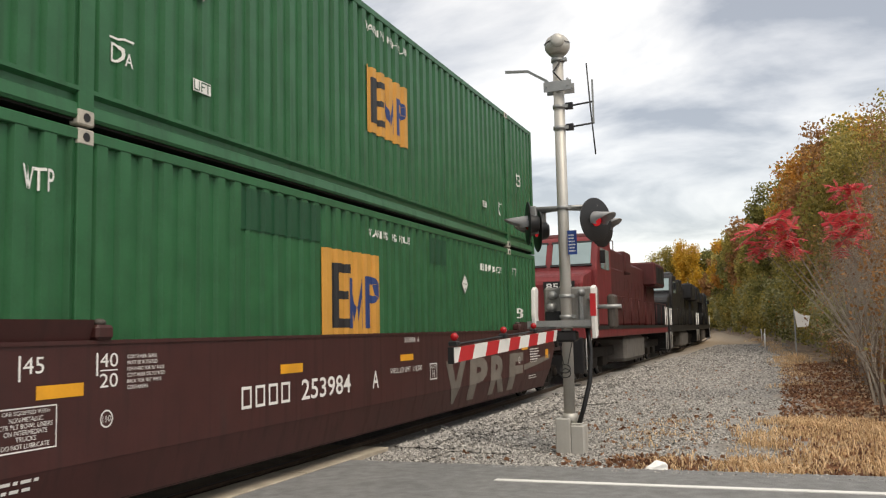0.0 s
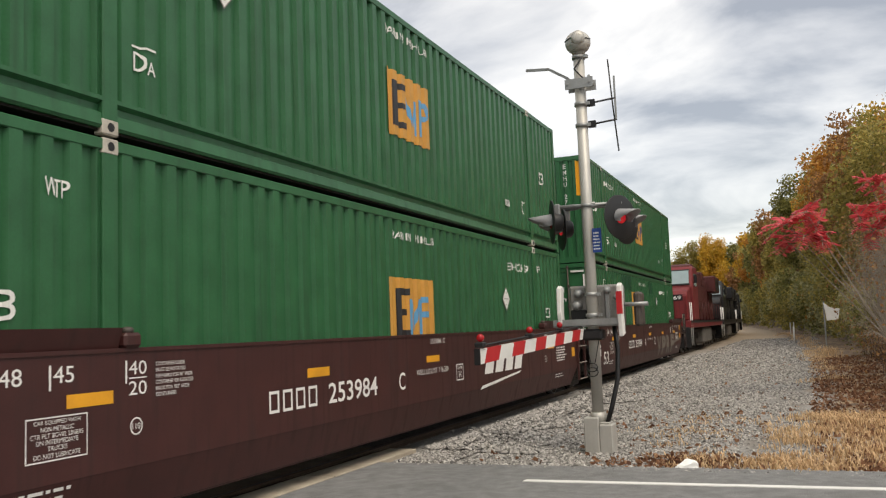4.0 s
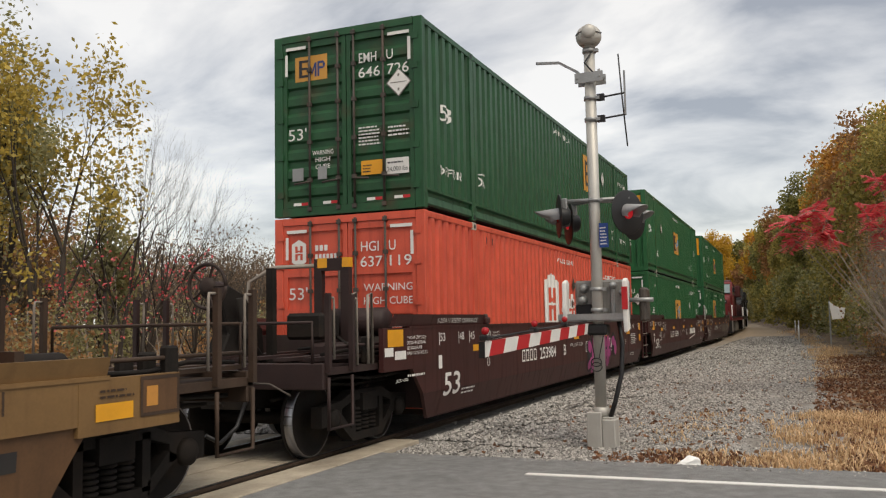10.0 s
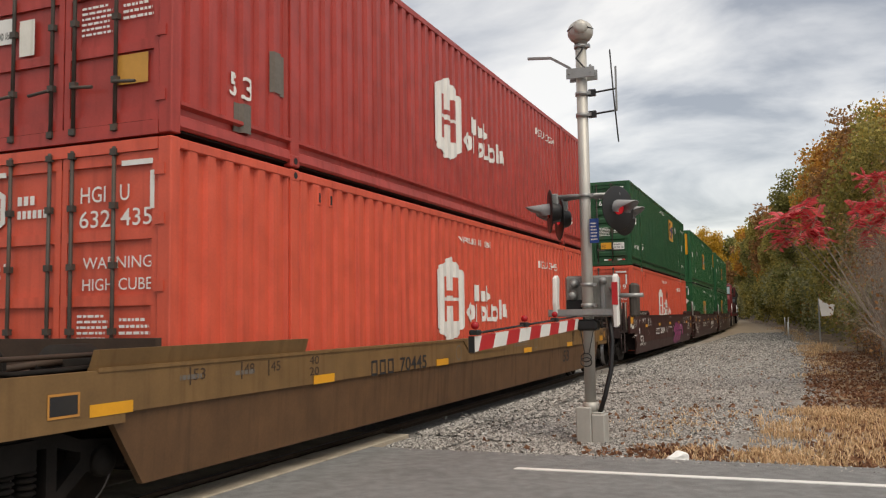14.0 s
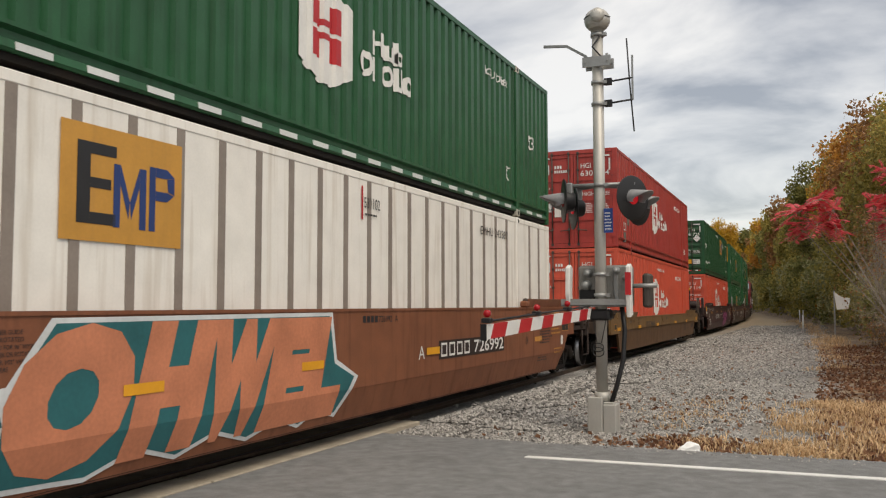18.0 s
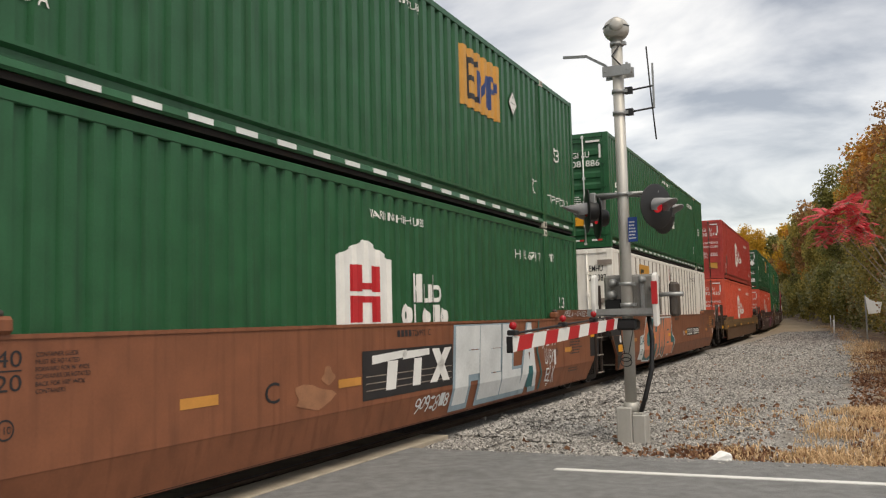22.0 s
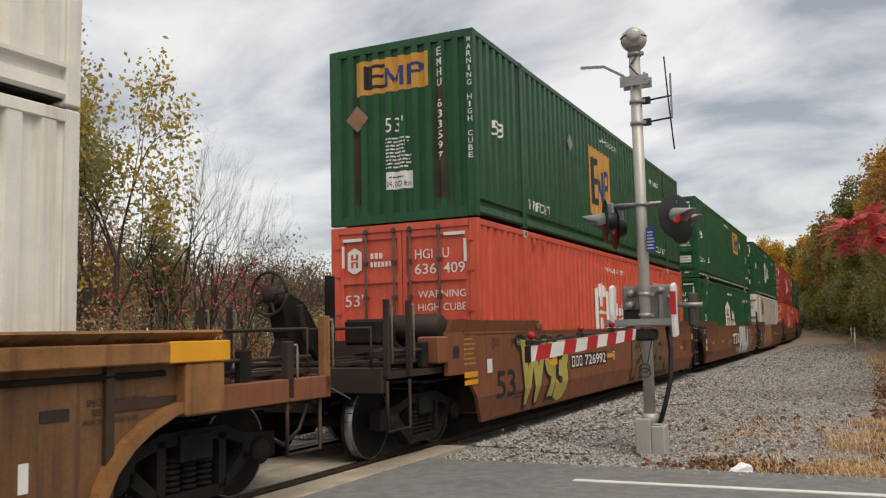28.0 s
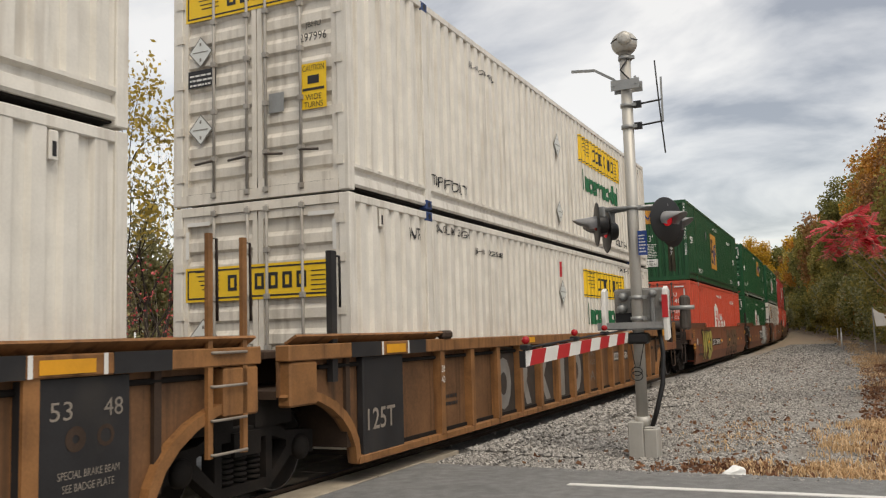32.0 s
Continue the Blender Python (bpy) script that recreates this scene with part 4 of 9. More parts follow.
def well_car(material, dark, label, kind="maroon", front="joint", rear="joint", z_top=1.52, bogie_front=False, brake=False):
    """A well car unit. front, rear: 'joint' where it shares a bogie with its neighbour, 'coupler' at the end of a set."""
    car = thing("well_car", label, "rail car", "well cars of the train")
    L = BOX_L
    part("well_floor", boxes((-1.36, 1.36, 0.1, L - 0.1, 0.26, 0.34)), M_DARK, car)
    for y, d, end in ((0.0, -1, rear), (L, 1, front)):
        Y = lambda a: y + d * a
        S = lambda a, b: sorted((Y(a), Y(b)))
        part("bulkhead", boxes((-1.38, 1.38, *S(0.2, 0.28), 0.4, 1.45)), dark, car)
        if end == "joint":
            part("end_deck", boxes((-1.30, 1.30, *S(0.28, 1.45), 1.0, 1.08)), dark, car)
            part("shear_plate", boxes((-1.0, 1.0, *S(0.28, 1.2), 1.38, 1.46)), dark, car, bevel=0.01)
            part("centre_sill", boxes((-0.34, 0.34, *S(0.28, 1.60), 0.62, 1.0)), M_DARK, car)
            for x in (-1.1, 0.7):
                part("side_bearing", boxes((x, x + 0.4, *S(0.9, 1.5), 0.74, 1.0)), M_DARK, car)
            for x in (-0.75, 0.75):
                part("brake_rod", tubes((((x, Y(0.3), 0.8), (x * 0.8, Y(1.3), 0.62)), 0.025), n=6), M_DARK, car)
        else:
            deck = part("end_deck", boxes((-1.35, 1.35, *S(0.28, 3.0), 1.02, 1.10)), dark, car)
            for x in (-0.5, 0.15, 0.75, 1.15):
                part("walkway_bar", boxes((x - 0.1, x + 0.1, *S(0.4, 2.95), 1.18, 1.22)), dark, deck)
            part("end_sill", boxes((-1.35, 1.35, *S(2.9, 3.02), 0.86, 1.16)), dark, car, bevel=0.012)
            part("centre_sill", boxes((-0.34, 0.34, *S(0.28, 3.0), 0.62, 1.02)), M_DARK, car)
            coupler(car, Y(2.95), d)
            part("uncoupling_lever", tubes((((0.1, Y(3.08), 0.95), (0.7, Y(3.1), 0.93), (0.95, Y(3.06), 0.8)), 0.012), n=6), M_ROD, car)
            # pipes, levers and a brake cylinder under and along the deck
            for x, z, a in ((1.2, 0.93, 0.5), (0.95, 0.84, 0.4), (0.6, 0.72, 0.6), (1.28, 1.25, 0.3)):
                part("train_pipe", tubes((((x, Y(a), z), (x, Y(1.6), z - 0.02), (x - 0.08, Y(2.2), z + 0.03), (x - 0.05, Y(2.85), z)), 0.022), n=6), M_DARK, car)
            bm = bmesh.new()
            lathe(bm, (0.95, Y(0.55), 1.26), (0, d, 0), ((0, 0), (0, 0.13), (0.05, 0.16), (0.42, 0.16), (0.46, 0.1), (0.6, 0.04), (0.6, 0)), 14)
            part("brake_cylinder", bm, M_DARK, car)
            for k in range(3):
                part("valve", boxes((1.0 + 0.12 * k, 1.1 + 0.12 * k, *S(1.5 + 0.14 * k, 1.66 + 0.14 * k), 1.1, 1.34 + 0.05 * k)), M_DARK, car, bevel=0.02)
            part("brake_lever", tubes((((1.1, Y(1.0), 1.3), (0.7, Y(1.4), 1.22), (0.3, Y(1.5), 1.26)), 0.03), n=6), dark, car)
            part("deck_rail", tubes((((1.3, Y(0.4), 1.34), (1.3, Y(2.9), 1.34)), 0.02), n=6), dark, car)
            part("cross_tie", boxes((-1.3, 1.3, *S(1.55, 1.68), 1.1, 1.19)), dark, car, bevel=0.01)
            for x in (1.38, -1.38):
                stirrup = [(x, Y(2.95), 1.0), (x, Y(2.95), 0.42), (x, Y(2.4), 0.42), (x, Y(2.4), 1.0)]
                grab(car, stirrup, dark, 0.022, "step")
                for a in () if kind == "ribbed" else (2.95, 2.4):
                    part("stanchion", boxes((x - 0.03, x + 0.03, *S(a - 0.03, a + 0.03), 1.05, 1.95)), dark, car)
                    grab(car, [(x, Y(a - 0.03), 1.9), (x, Y(a - 0.12), 1.9), (x, Y(a - 0.13), 1.84), (x, Y(a - 0.13), 1.2)])
            grab(car, [(-1.3, Y(3.0), 1.15), (-1.3, Y(3.0), 1.62), (1.2, Y(3.0), 1.62), (1.2, Y(3.0), 1.15)], dark, 0.02)
            if brake:
                # brake wheel on its stand
                bm = bmesh.new()
                prism(bm, [(Y(1.55), 1.1), (Y(1.6), 1.55), (Y(2.0), 2.0), (Y(2.35), 2.12), (Y(2.5), 1.9), (Y(2.35), 1.5), (Y(2.6), 1.1)], 0, -0.68, -0.42)
                part("brake_stand", bm, M_DARK, car, bevel=0.02)
                part("chain_guard", tubes((((-0.3, Y(2.3), 1.95), (-0.3, Y(2.2), 1.5), (-0.2, Y(1.9), 1.12)), 0.05), n=8), M_DARK, car)
                part("brake_post", boxes((-0.2, -0.1, *S(1.75, 1.85), 1.1, 2.35)), M_DARK, car)
                part("brake_box", boxes((0.0, 0.55, *S(1.2, 1.7), 1.4, 1.75)), M_DARK, car, bevel=0.04)
                bm = bmesh.new()
                c = Vector((-0.55, Y(2.62), 2.1))
                tube(bm, [c + Vector((0.28 * math.cos(a), 0, 0.28 * math.sin(a))) for a in [2 * math.pi * i / 24 for i in range(25)]], 0.024, 6)
                for k in range(5):
                    a = 2 * math.pi * k / 5
                    tube(bm, (c, c + Vector((0.28 * math.cos(a), 0, 0.28 * math.sin(a)))), 0.017, 5)
                lathe(bm, c, (0, d, 0), ((-0.02, 0.12), (0.01, 0.12), (0.03, 0.05), (0.03, 0.0)), 14)
                part("brake_wheel", bm, M_BROWND, car, "rusty spoked brake wheel")
                part("brake_housing", tubes((((-0.55, Y(2.6), 2.05), (-0.55, Y(2.3), 2.05)), 0.12), n=12), dark, car)
                bm = bmesh.new()
                lathe(bm, (0.15, Y(0.75), 1.62), (1, 0, 0), ((0, 0), (0.0, 0.15), (0.06, 0.2), (0.85, 0.2), (0.9, 0.15), (0.9, 0)), 18)
                part("air_reservoir", bm, dark, car, "dark air brake reservoir")
                for x in (0.35, 0.85):
                    part("reservoir_saddle", boxes((x - 0.03, x + 0.03, *S(0.6, 0.9), 1.08, 1.46)), dark, car)
                part("brake_valve", boxes((0.35, 1.0, *S(1.3, 1.7), 1.1, 1.36)), dark, car, bevel=0.05)
                for k, z in enumerate((1.3, 1.4, 1.25)):
                    part("brake_pipe", tubes((((-0.3, Y(0.5 + 0.2 * k), z), (0.4, Y(0.9 + 0.2 * k), z + 0.05), (1.1, Y(1.9), z - 0.1)), 0.022), n=6), M_DARK, car)
    if rear == "joint":
        bogie(car, -1.638)
    else:
        bogie(car, -1.45)
    if bogie_front:
        bogie(car, L + 1.45)
    return car


def smooth_sides(car, material, dark, z_top=1.52):
    """Flat-sided well with leaning lower plates and flared guides at its ends."""
    for s in (1, -1):
        well_side(car, material, "", s, z_top)


def capacity_marks(car, paint_mat, colour_name="w"):
    """Load-limit marks near both ends, shared by the maroon and the brown cars."""
    P = side_paint()
    L = BOX_L
    marks = []
    for u, w in ((0.10, "53"), (0.86, "48"), (1.32, "45")):
        marks += [rect(u - 0.02, u + 0.0, 1.27, 1.45), fit_word(w, u + 0.02, u + 0.21, 1.38, 0.12)]
    marks += [rect(2.05, 2.07, 1.27, 1.45), fit_word("40", 2.09, 2.29, 1.39, 0.11), rect(2.09, 2.29, 1.305, 1.315), fit_word("20", 2.09, 2.29, 1.23, 0.11)]
    for u, w in ((16.20, "53"), (15.42, "48"), (14.96, "45")):
        marks += [rect(u, u + 0.02, 1.27, 1.45), fit_word(w, u - 0.21, u - 0.02, 1.38, 0.12)]
    marks += [rect(14.22, 14.24, 1.27, 1.45), fit_word("40", 14.0, 14.2, 1.39, 0.11), rect(14.0, 14.2, 1.305, 1.315), fit_word("20", 14.0, 14.2, 1.23, 0.11)]
    for u in (2.17, 14.05):
        marks += [ring(u, 0.93, 0.07, 0.012), fit_word("110", u - 0.045, u + 0.045, 0.93, 0.05)]
    each("load_mark", marks, paint_mat, car, P)
    each("guide_notice", [fit_word(w, 2.40, 2.40 + k, 1.41 - 0.05 * n, 0.032) for n, (w, k) in enumerate((("CONTAINER GUIDE", 0.36), ("MUST BE ROTATED", 0.37), ("FORWARD FOR 96\" WIDE", 0.46), ("CONTAINER OR ROTATED", 0.47), ("BACK FOR 102\" WIDE", 0.42), ("CONTAINERS", 0.25)))], paint_mat, car, P)
    paint("small_print", bars(13.35, 13.7, 1.15, 1.4, 6, 6) + bars(14.9, 15.75, 0.84, 1.17, 6, 7, 0.5) + bars(14.8, 15.5, 0.5, 0.6, 2, 8) + bars(0.95, 1.6, 0.5, 0.62, 2, 9), paint_mat, car, P)


def maroon_car(i, letter, **kw):
    car = well_car(M_MAROON, M_MAROOND, "dark maroon articulated well car with white stencilled lettering", "maroon", **kw)
    smooth_sides(car, M_MAROON, M_MAROOND)
    P = side_paint()
    capacity_marks(car, M_WPAINT)
    each("name_block", letter_blocks(4, 4.03, 4.95, 0.83, 1.05), M_WPAINT, car, P)
    each("stencil", [fit_word("253984", 5.2, 6.4, 0.94, 0.23, 0.01), fit_word(letter, 7.03, 7.22, 0.945, 0.23, 0.01)]
          + [fit_word("253984", 8.1, 8.5, 1.445, 0.07), fit_word(letter, 8.58, 8.65, 1.445, 0.07),
          fit_word("WELL LD LMT  118,200", 7.6, 8.75, 1.02, 0.085)], M_WPAINT, car, P)
    each("plate_frame", frame_box(9.07, 9.36, 0.82, 1.07) + [fit_word("PLATE", 9.12, 9.31, 1.01, 0.045), fit_word("H", 9.17, 9.26, 0.91, 0.1)], M_WPAINT, car, P)
    if i < 2:
        paint("caution_frame", frame_box(1.10, 1.66, 0.78, 1.09, 0.01), M_WPAINT, car, P)
        each("caution_line", [fit_word(w, 1.38 - k, 1.38 + k, v, 0.034) for w, k, v in (("CAR EQUIPPED WITH", 0.21, 1.05), ("NON-METALLIC", 0.15, 1.005), ("CTR PLT BOWL LINERS", 0.24, 0.96), ("ON INTERMEDIATE", 0.19, 0.915), ("TRUCKS", 0.09, 0.87), ("DO NOT LUBRICATE", 0.21, 0.82))], M_WPAINT, car, P)
    paint("size_number", [([(p[0] + 0.12 * (p[1] - 0.7), p[1]) for p in fit_word("53", 0.24, 0.87, 0.69, 0.34, 0.012)[0]], fit_word("53", 0.24, 0.87, 0.69, 0.34, 0.012)[1])], M_WPAINT, car, P)
    for u0, u1, v0, v1 in ((1.46, 1.92, 1.13, 1.23), (4.76, 5.23, 1.14, 1.24), (7.95, 8.42, 1.15, 1.24), (11.0, 11.46, 1.14, 1.23), (14.24, 14.72, 1.13, 1.23), (16.24, 16.50, 1.23, 1.44), (16.24, 16.50, 0.89, 1.09)):
        paint("yellow_patch", [rect(u0, u1, v0, v1)], M_YPAINT, car, P)
    if kw.get("rear", "joint") == "joint":
        bm = boxes((SIDE_X - 0.06, SIDE_X + 0.004, -1.42, -0.05, 1.10, 1.52))
        part("end_plate", bm, M_MAROON, car)
        each("end_stencil", [fit_word("125 T", -0.95, -0.36, 1.40, 0.14), ] + bars(-0.95, -0.72, 1.22, 1.28, 1, 3)[:1], M_WPAINT, car, P, lift=0.008)
        paint("yellow_patch", [poly((-0.56, 1.18), (-0.11, 1.18), (-0.11, 1.48), (-0.32, 1.48), (-0.32, 1.27), (-0.56, 1.27))], M_YPAINT, car, P, lift=0.008)
        each("notice_plate", [rect(-0.30, -0.08, 0.98, 1.05), rect(-0.22, -0.09, 0.76, 0.94)], M_WPAINT, car, P)
        # portal stand with yellow caps and white handrails
        st = part("stand", boxes((-0.12, 0.0, -0.95, -0.85, 1.05, 2.45), (0.33, 0.45, -0.95, -0.85, 1.05, 2.45), (-0.12, 0.45, -0.951, -0.849, 2.28, 2.46)), M_MAROON, car)
        part("yellow_cap", boxes((-0.125, 0.1, -0.956, -0.844, 2.33, 2.465)), M_YPAINT, st)
        part("yellow_cap", boxes((0.25, 0.455, -0.956, -0.844, 2.33, 2.465)), M_YPAINT, st)
    else:
        part("end_plate", boxes((SIDE_X - 0.06, SIDE_X + 0.004, -1.72, -0.05, 0.98, 1.53)), M_MAROON, car)
        paint("yellow_patch", [rect(-1.60, -1.14, 1.29, 1.51)], M_YPAINT, car, P, lift=0.008)
        each("notice_plate", [rect(-1.69, -1.44, 1.17, 1.28), rect(-1.40, -1.06, 1.12, 1.23)], M_WPAINT, car, P, lift=0.008)
        each("end_print", [fit_word("2 INCH HF COMP SHOES", -1.02, -0.40, 1.40, 0.045), fit_word("SPECIAL BRAKE BEAMS", -1.02, -0.42, 1.33, 0.045), fit_word("SEE BADGE PLATE", -1.02, -0.54, 1.26, 0.045),
             fit_word("SPRG 6 DC D-5 4 IC D-5", -1.02, -0.36, 1.19, 0.045), fit_word("JACK HERE", -1.38, -1.0, 0.84, 0.05)], M_WPAINT, car, P, lift=0.008)
        paint("end_print_bar", bars(-1.02, -0.46, 0.88, 0.95, 1, 22), M_WPAINT, car, P, lift=0.008)
        paint("sticker", [rect(0.04, 0.17, 0.93, 1.12)], M_WPAINT, car, P, lift=0.008, label="small white inspection sticker")
        paint("print", [fit_word("S-2054-11 REEFER CLEARANCE", 0.0, 1.63, 1.62, 0.07)], M_WPAINT, car, lambda u, v, d: (SIDE_X + 0.012 - d + (v - 1.60) * 0.3, u, v))
        st = part("stand", boxes((0.05, 0.17, -1.05, -0.95, 1.05, 2.5), (0.47, 0.6, -1.05, -0.95, 1.05, 2.5), (0.05, 0.6, -1.051, -0.949, 2.34, 2.51)), M_MAROOND, car)
        part("yellow_cap", boxes((0.11, 0.26, -1.056, -0.944, 2.38, 2.515)), M_YPAINT, st)
        part("yellow_cap", boxes((0.5, 0.605, -1.056, -0.944, 2.38, 2.515)), M_YPAINT, st)
        grab(car, [(0.1, -1.0, 2.42), (-0.5, -1.25, 2.4), (-0.75, -1.45, 2.2), (-0.78, -1.5, 1.1)], M_PALE, 0.03)
        for y in (-2.35, -1.95):
            grab(car, [(1.36, y, 1.1), (1.36, y, 1.95), (1.36, y + 0.1, 1.98), (1.36, y + 0.12, 1.1)], M_PALE, 0.018)
    if kw.get("front", "joint") == "joint":
        ladder(car, SIDE_X + 0.03, 16.71, 17.35, 0.32, 2.2, M_MAROON)
        for y, d in ((16.71, 0.12), (17.35, -0.06)):
            grab(car, [(SIDE_X + 0.03, y, 2.19), (SIDE_X + 0.04, y + d * 0.8, 2.19), (SIDE_X + 0.05, y + d, 2.15), (SIDE_X + 0.05, y + d, 1.5)], M_TAPE, 0.018)
        part("end_plate", boxes((SIDE_X - 0.06, SIDE_X + 0.003, L_END[0], L_END[1], 0.95, 1.52)), M_MAROON, car)
    return car


L_END = (BOX_L + 0.05, BOX_L + 0.43)


def brown_car(i, letter, **kw):
    car = well_car(M_BROWN, M_BROWND, "rust-brown articulated well car with graffiti and faded stencils", "brown", **kw)
    smooth_sides(car, M_BROWN, M_BROWND)
    P = side_paint()
    capacity_marks(car, M_KPAINT)
    paint("size_number", [fit_word("53", 0.20, 0.98, 0.75, 0.42, 0.015)], M_KPAINT, car, P)
    for u0, u1 in ((1.26, 1.72), (3.80, 4.28), (14.56, 15.03)):
        paint("yellow_patch", [rect(u0, u1, 0.89, 0.98)], M_FADE, car, P)
    each("notice_plate", [rect(-0.27, -0.10, 0.92, 1.09)] if kw.get("rear", "joint") == "joint" else [rect(-0.16, 0.03, 0.95, 1.15)], M_WPAINT, car, P, lift=0.012)
    each("number_stencil", blocks(4, 7.62, 8.0, 1.38, 1.46, 0, 0.25) + [fit_word("726992", 8.03, 8.4, 1.42, 0.08), fit_word(letter, 8.48, 8.56, 1.42, 0.08)], M_KPAINT, car, P)
    if kw.get("rear", "joint") == "joint":
        part("end_plate", boxes((SIDE_X - 0.06, SIDE_X + 0.004, -1.30, -0.05, 1.10, 1.53)), M_BLACKP, car)
        each("black_slope", [poly((-0.89, 1.09), (-0.04, 1.09), (-0.06, 0.625), (-0.50, 0.625)), poly((-0.498, 0.618), (-0.06, 0.618), (-0.09, 0.26), (-0.185, 0.26))], M_BLACKP, car, P, lift=0.006)
        each("end_stencil", [fit_word("125 T", -0.80, -0.24, 1.36, 0.17)] , M_WPAINT, car, P, lift=0.008)
        paint("yellow_patch", [rect(-0.42, 0.03, 0.70, 0.87)], M_YPAINT, car, P, lift=0.008)
        part("air_hose", tubes((((1.3, -1.32, 1.5), (1.44, -1.36, 1.44), (1.48, -1.3, 1.25), (1.48, -1.12, 1.06), (1.44, -0.95, 1.02), (1.36, -0.84, 1.06)), 0.02), n=8), M_ROD, car)
        part("hose_bracket", boxes((1.36, 1.47, -1.12, -0.92, 1.12, 1.38)), M_BLACKP, car, bevel=0.015)
    else:
        part("end_plate", boxes((SIDE_X - 0.06, SIDE_X + 0.004, -1.45, -0.45, 0.98, 1.55)), M_BROWN, car)
        part("jack_box", boxes((SIDE_X - 0.3, SIDE_X + 0.02, -1.75, -1.45, 1.15, 1.5)), M_BROWN, car, bevel=0.02)
        paint("pocket", [rect(-1.3, -1.1, 1.2, 1.36)], M_BLACKP, car, P, lift=0.008)
        each("yellow_patch", [rect(-0.96, -0.50, 0.92, 1.0), rect(-0.96, -0.50, 0.82, 0.89)], M_YPAINT, car, P, lift=0.012)
        paint("end_print", bars(-0.95, -0.55, 1.1, 1.5, 6, 31, 0.4), M_FADE, car, P, lift=0.008)
    if kw.get("front", "joint") == "joint":
        part("end_plate", boxes((SIDE_X - 0.06, SIDE_X + 0.003, BOX_L + 0.25, BOX_L + 0.95, 0.72, 1.52)), M_BLACKP, car)
        paint("yellow_patch", [rect(16.44, 16.82, 1.13, 1.32)], M_YPAINT, car, P, lift=0.008)
        ladder(car, SIDE_X + 0.03, 16.78, 17.2, 0.32, 2.25, M_BROWND)
        for y in (16.78, 17.2):
            grab(car, [(SIDE_X + 0.03, y, 2.22), (SIDE_X + 0.03, y + 0.1, 2.24), (SIDE_X + 0.03, y + 0.11, 1.7)], M_BROWND, 0.014)
    else:
        part("end_plate", boxes((SIDE_X - 0.06, SIDE_X + 0.003, BOX_L + 0.05, BOX_L + 1.35, 0.95, 1.54)), M_BROWN, car)
        paint("black_card", [rect(16.5, 17.0, 1.05, 1.33)], M_BLACKP, car, P, lift=0.008)
        paint("card_frame", frame_box(16.49, 17.01, 1.04, 1.34, 0.012) + [rect(16.78, 16.79, 1.05, 1.33)], M_FADE, car, P, lift=0.010)
        paint("label", [rect(16.4, 16.58, 0.76, 0.95)], M_WPAINT, car, P, lift=0.008)
        paint("end_print", bars(15.7, 16.4, 1.0, 1.5, 6, 41, 0.4) + bars(15.9, 16.5, 0.6, 0.75, 2, 42, 0.6), M_FADE, car, P, lift=0.008)
    return car


M_FADE = mat("faded_orange_marking", (0.52, 0.235, 0.05), 0.5, vary=0.1, grime=0.4, grime_color=(0.2, 0.08, 0.03))


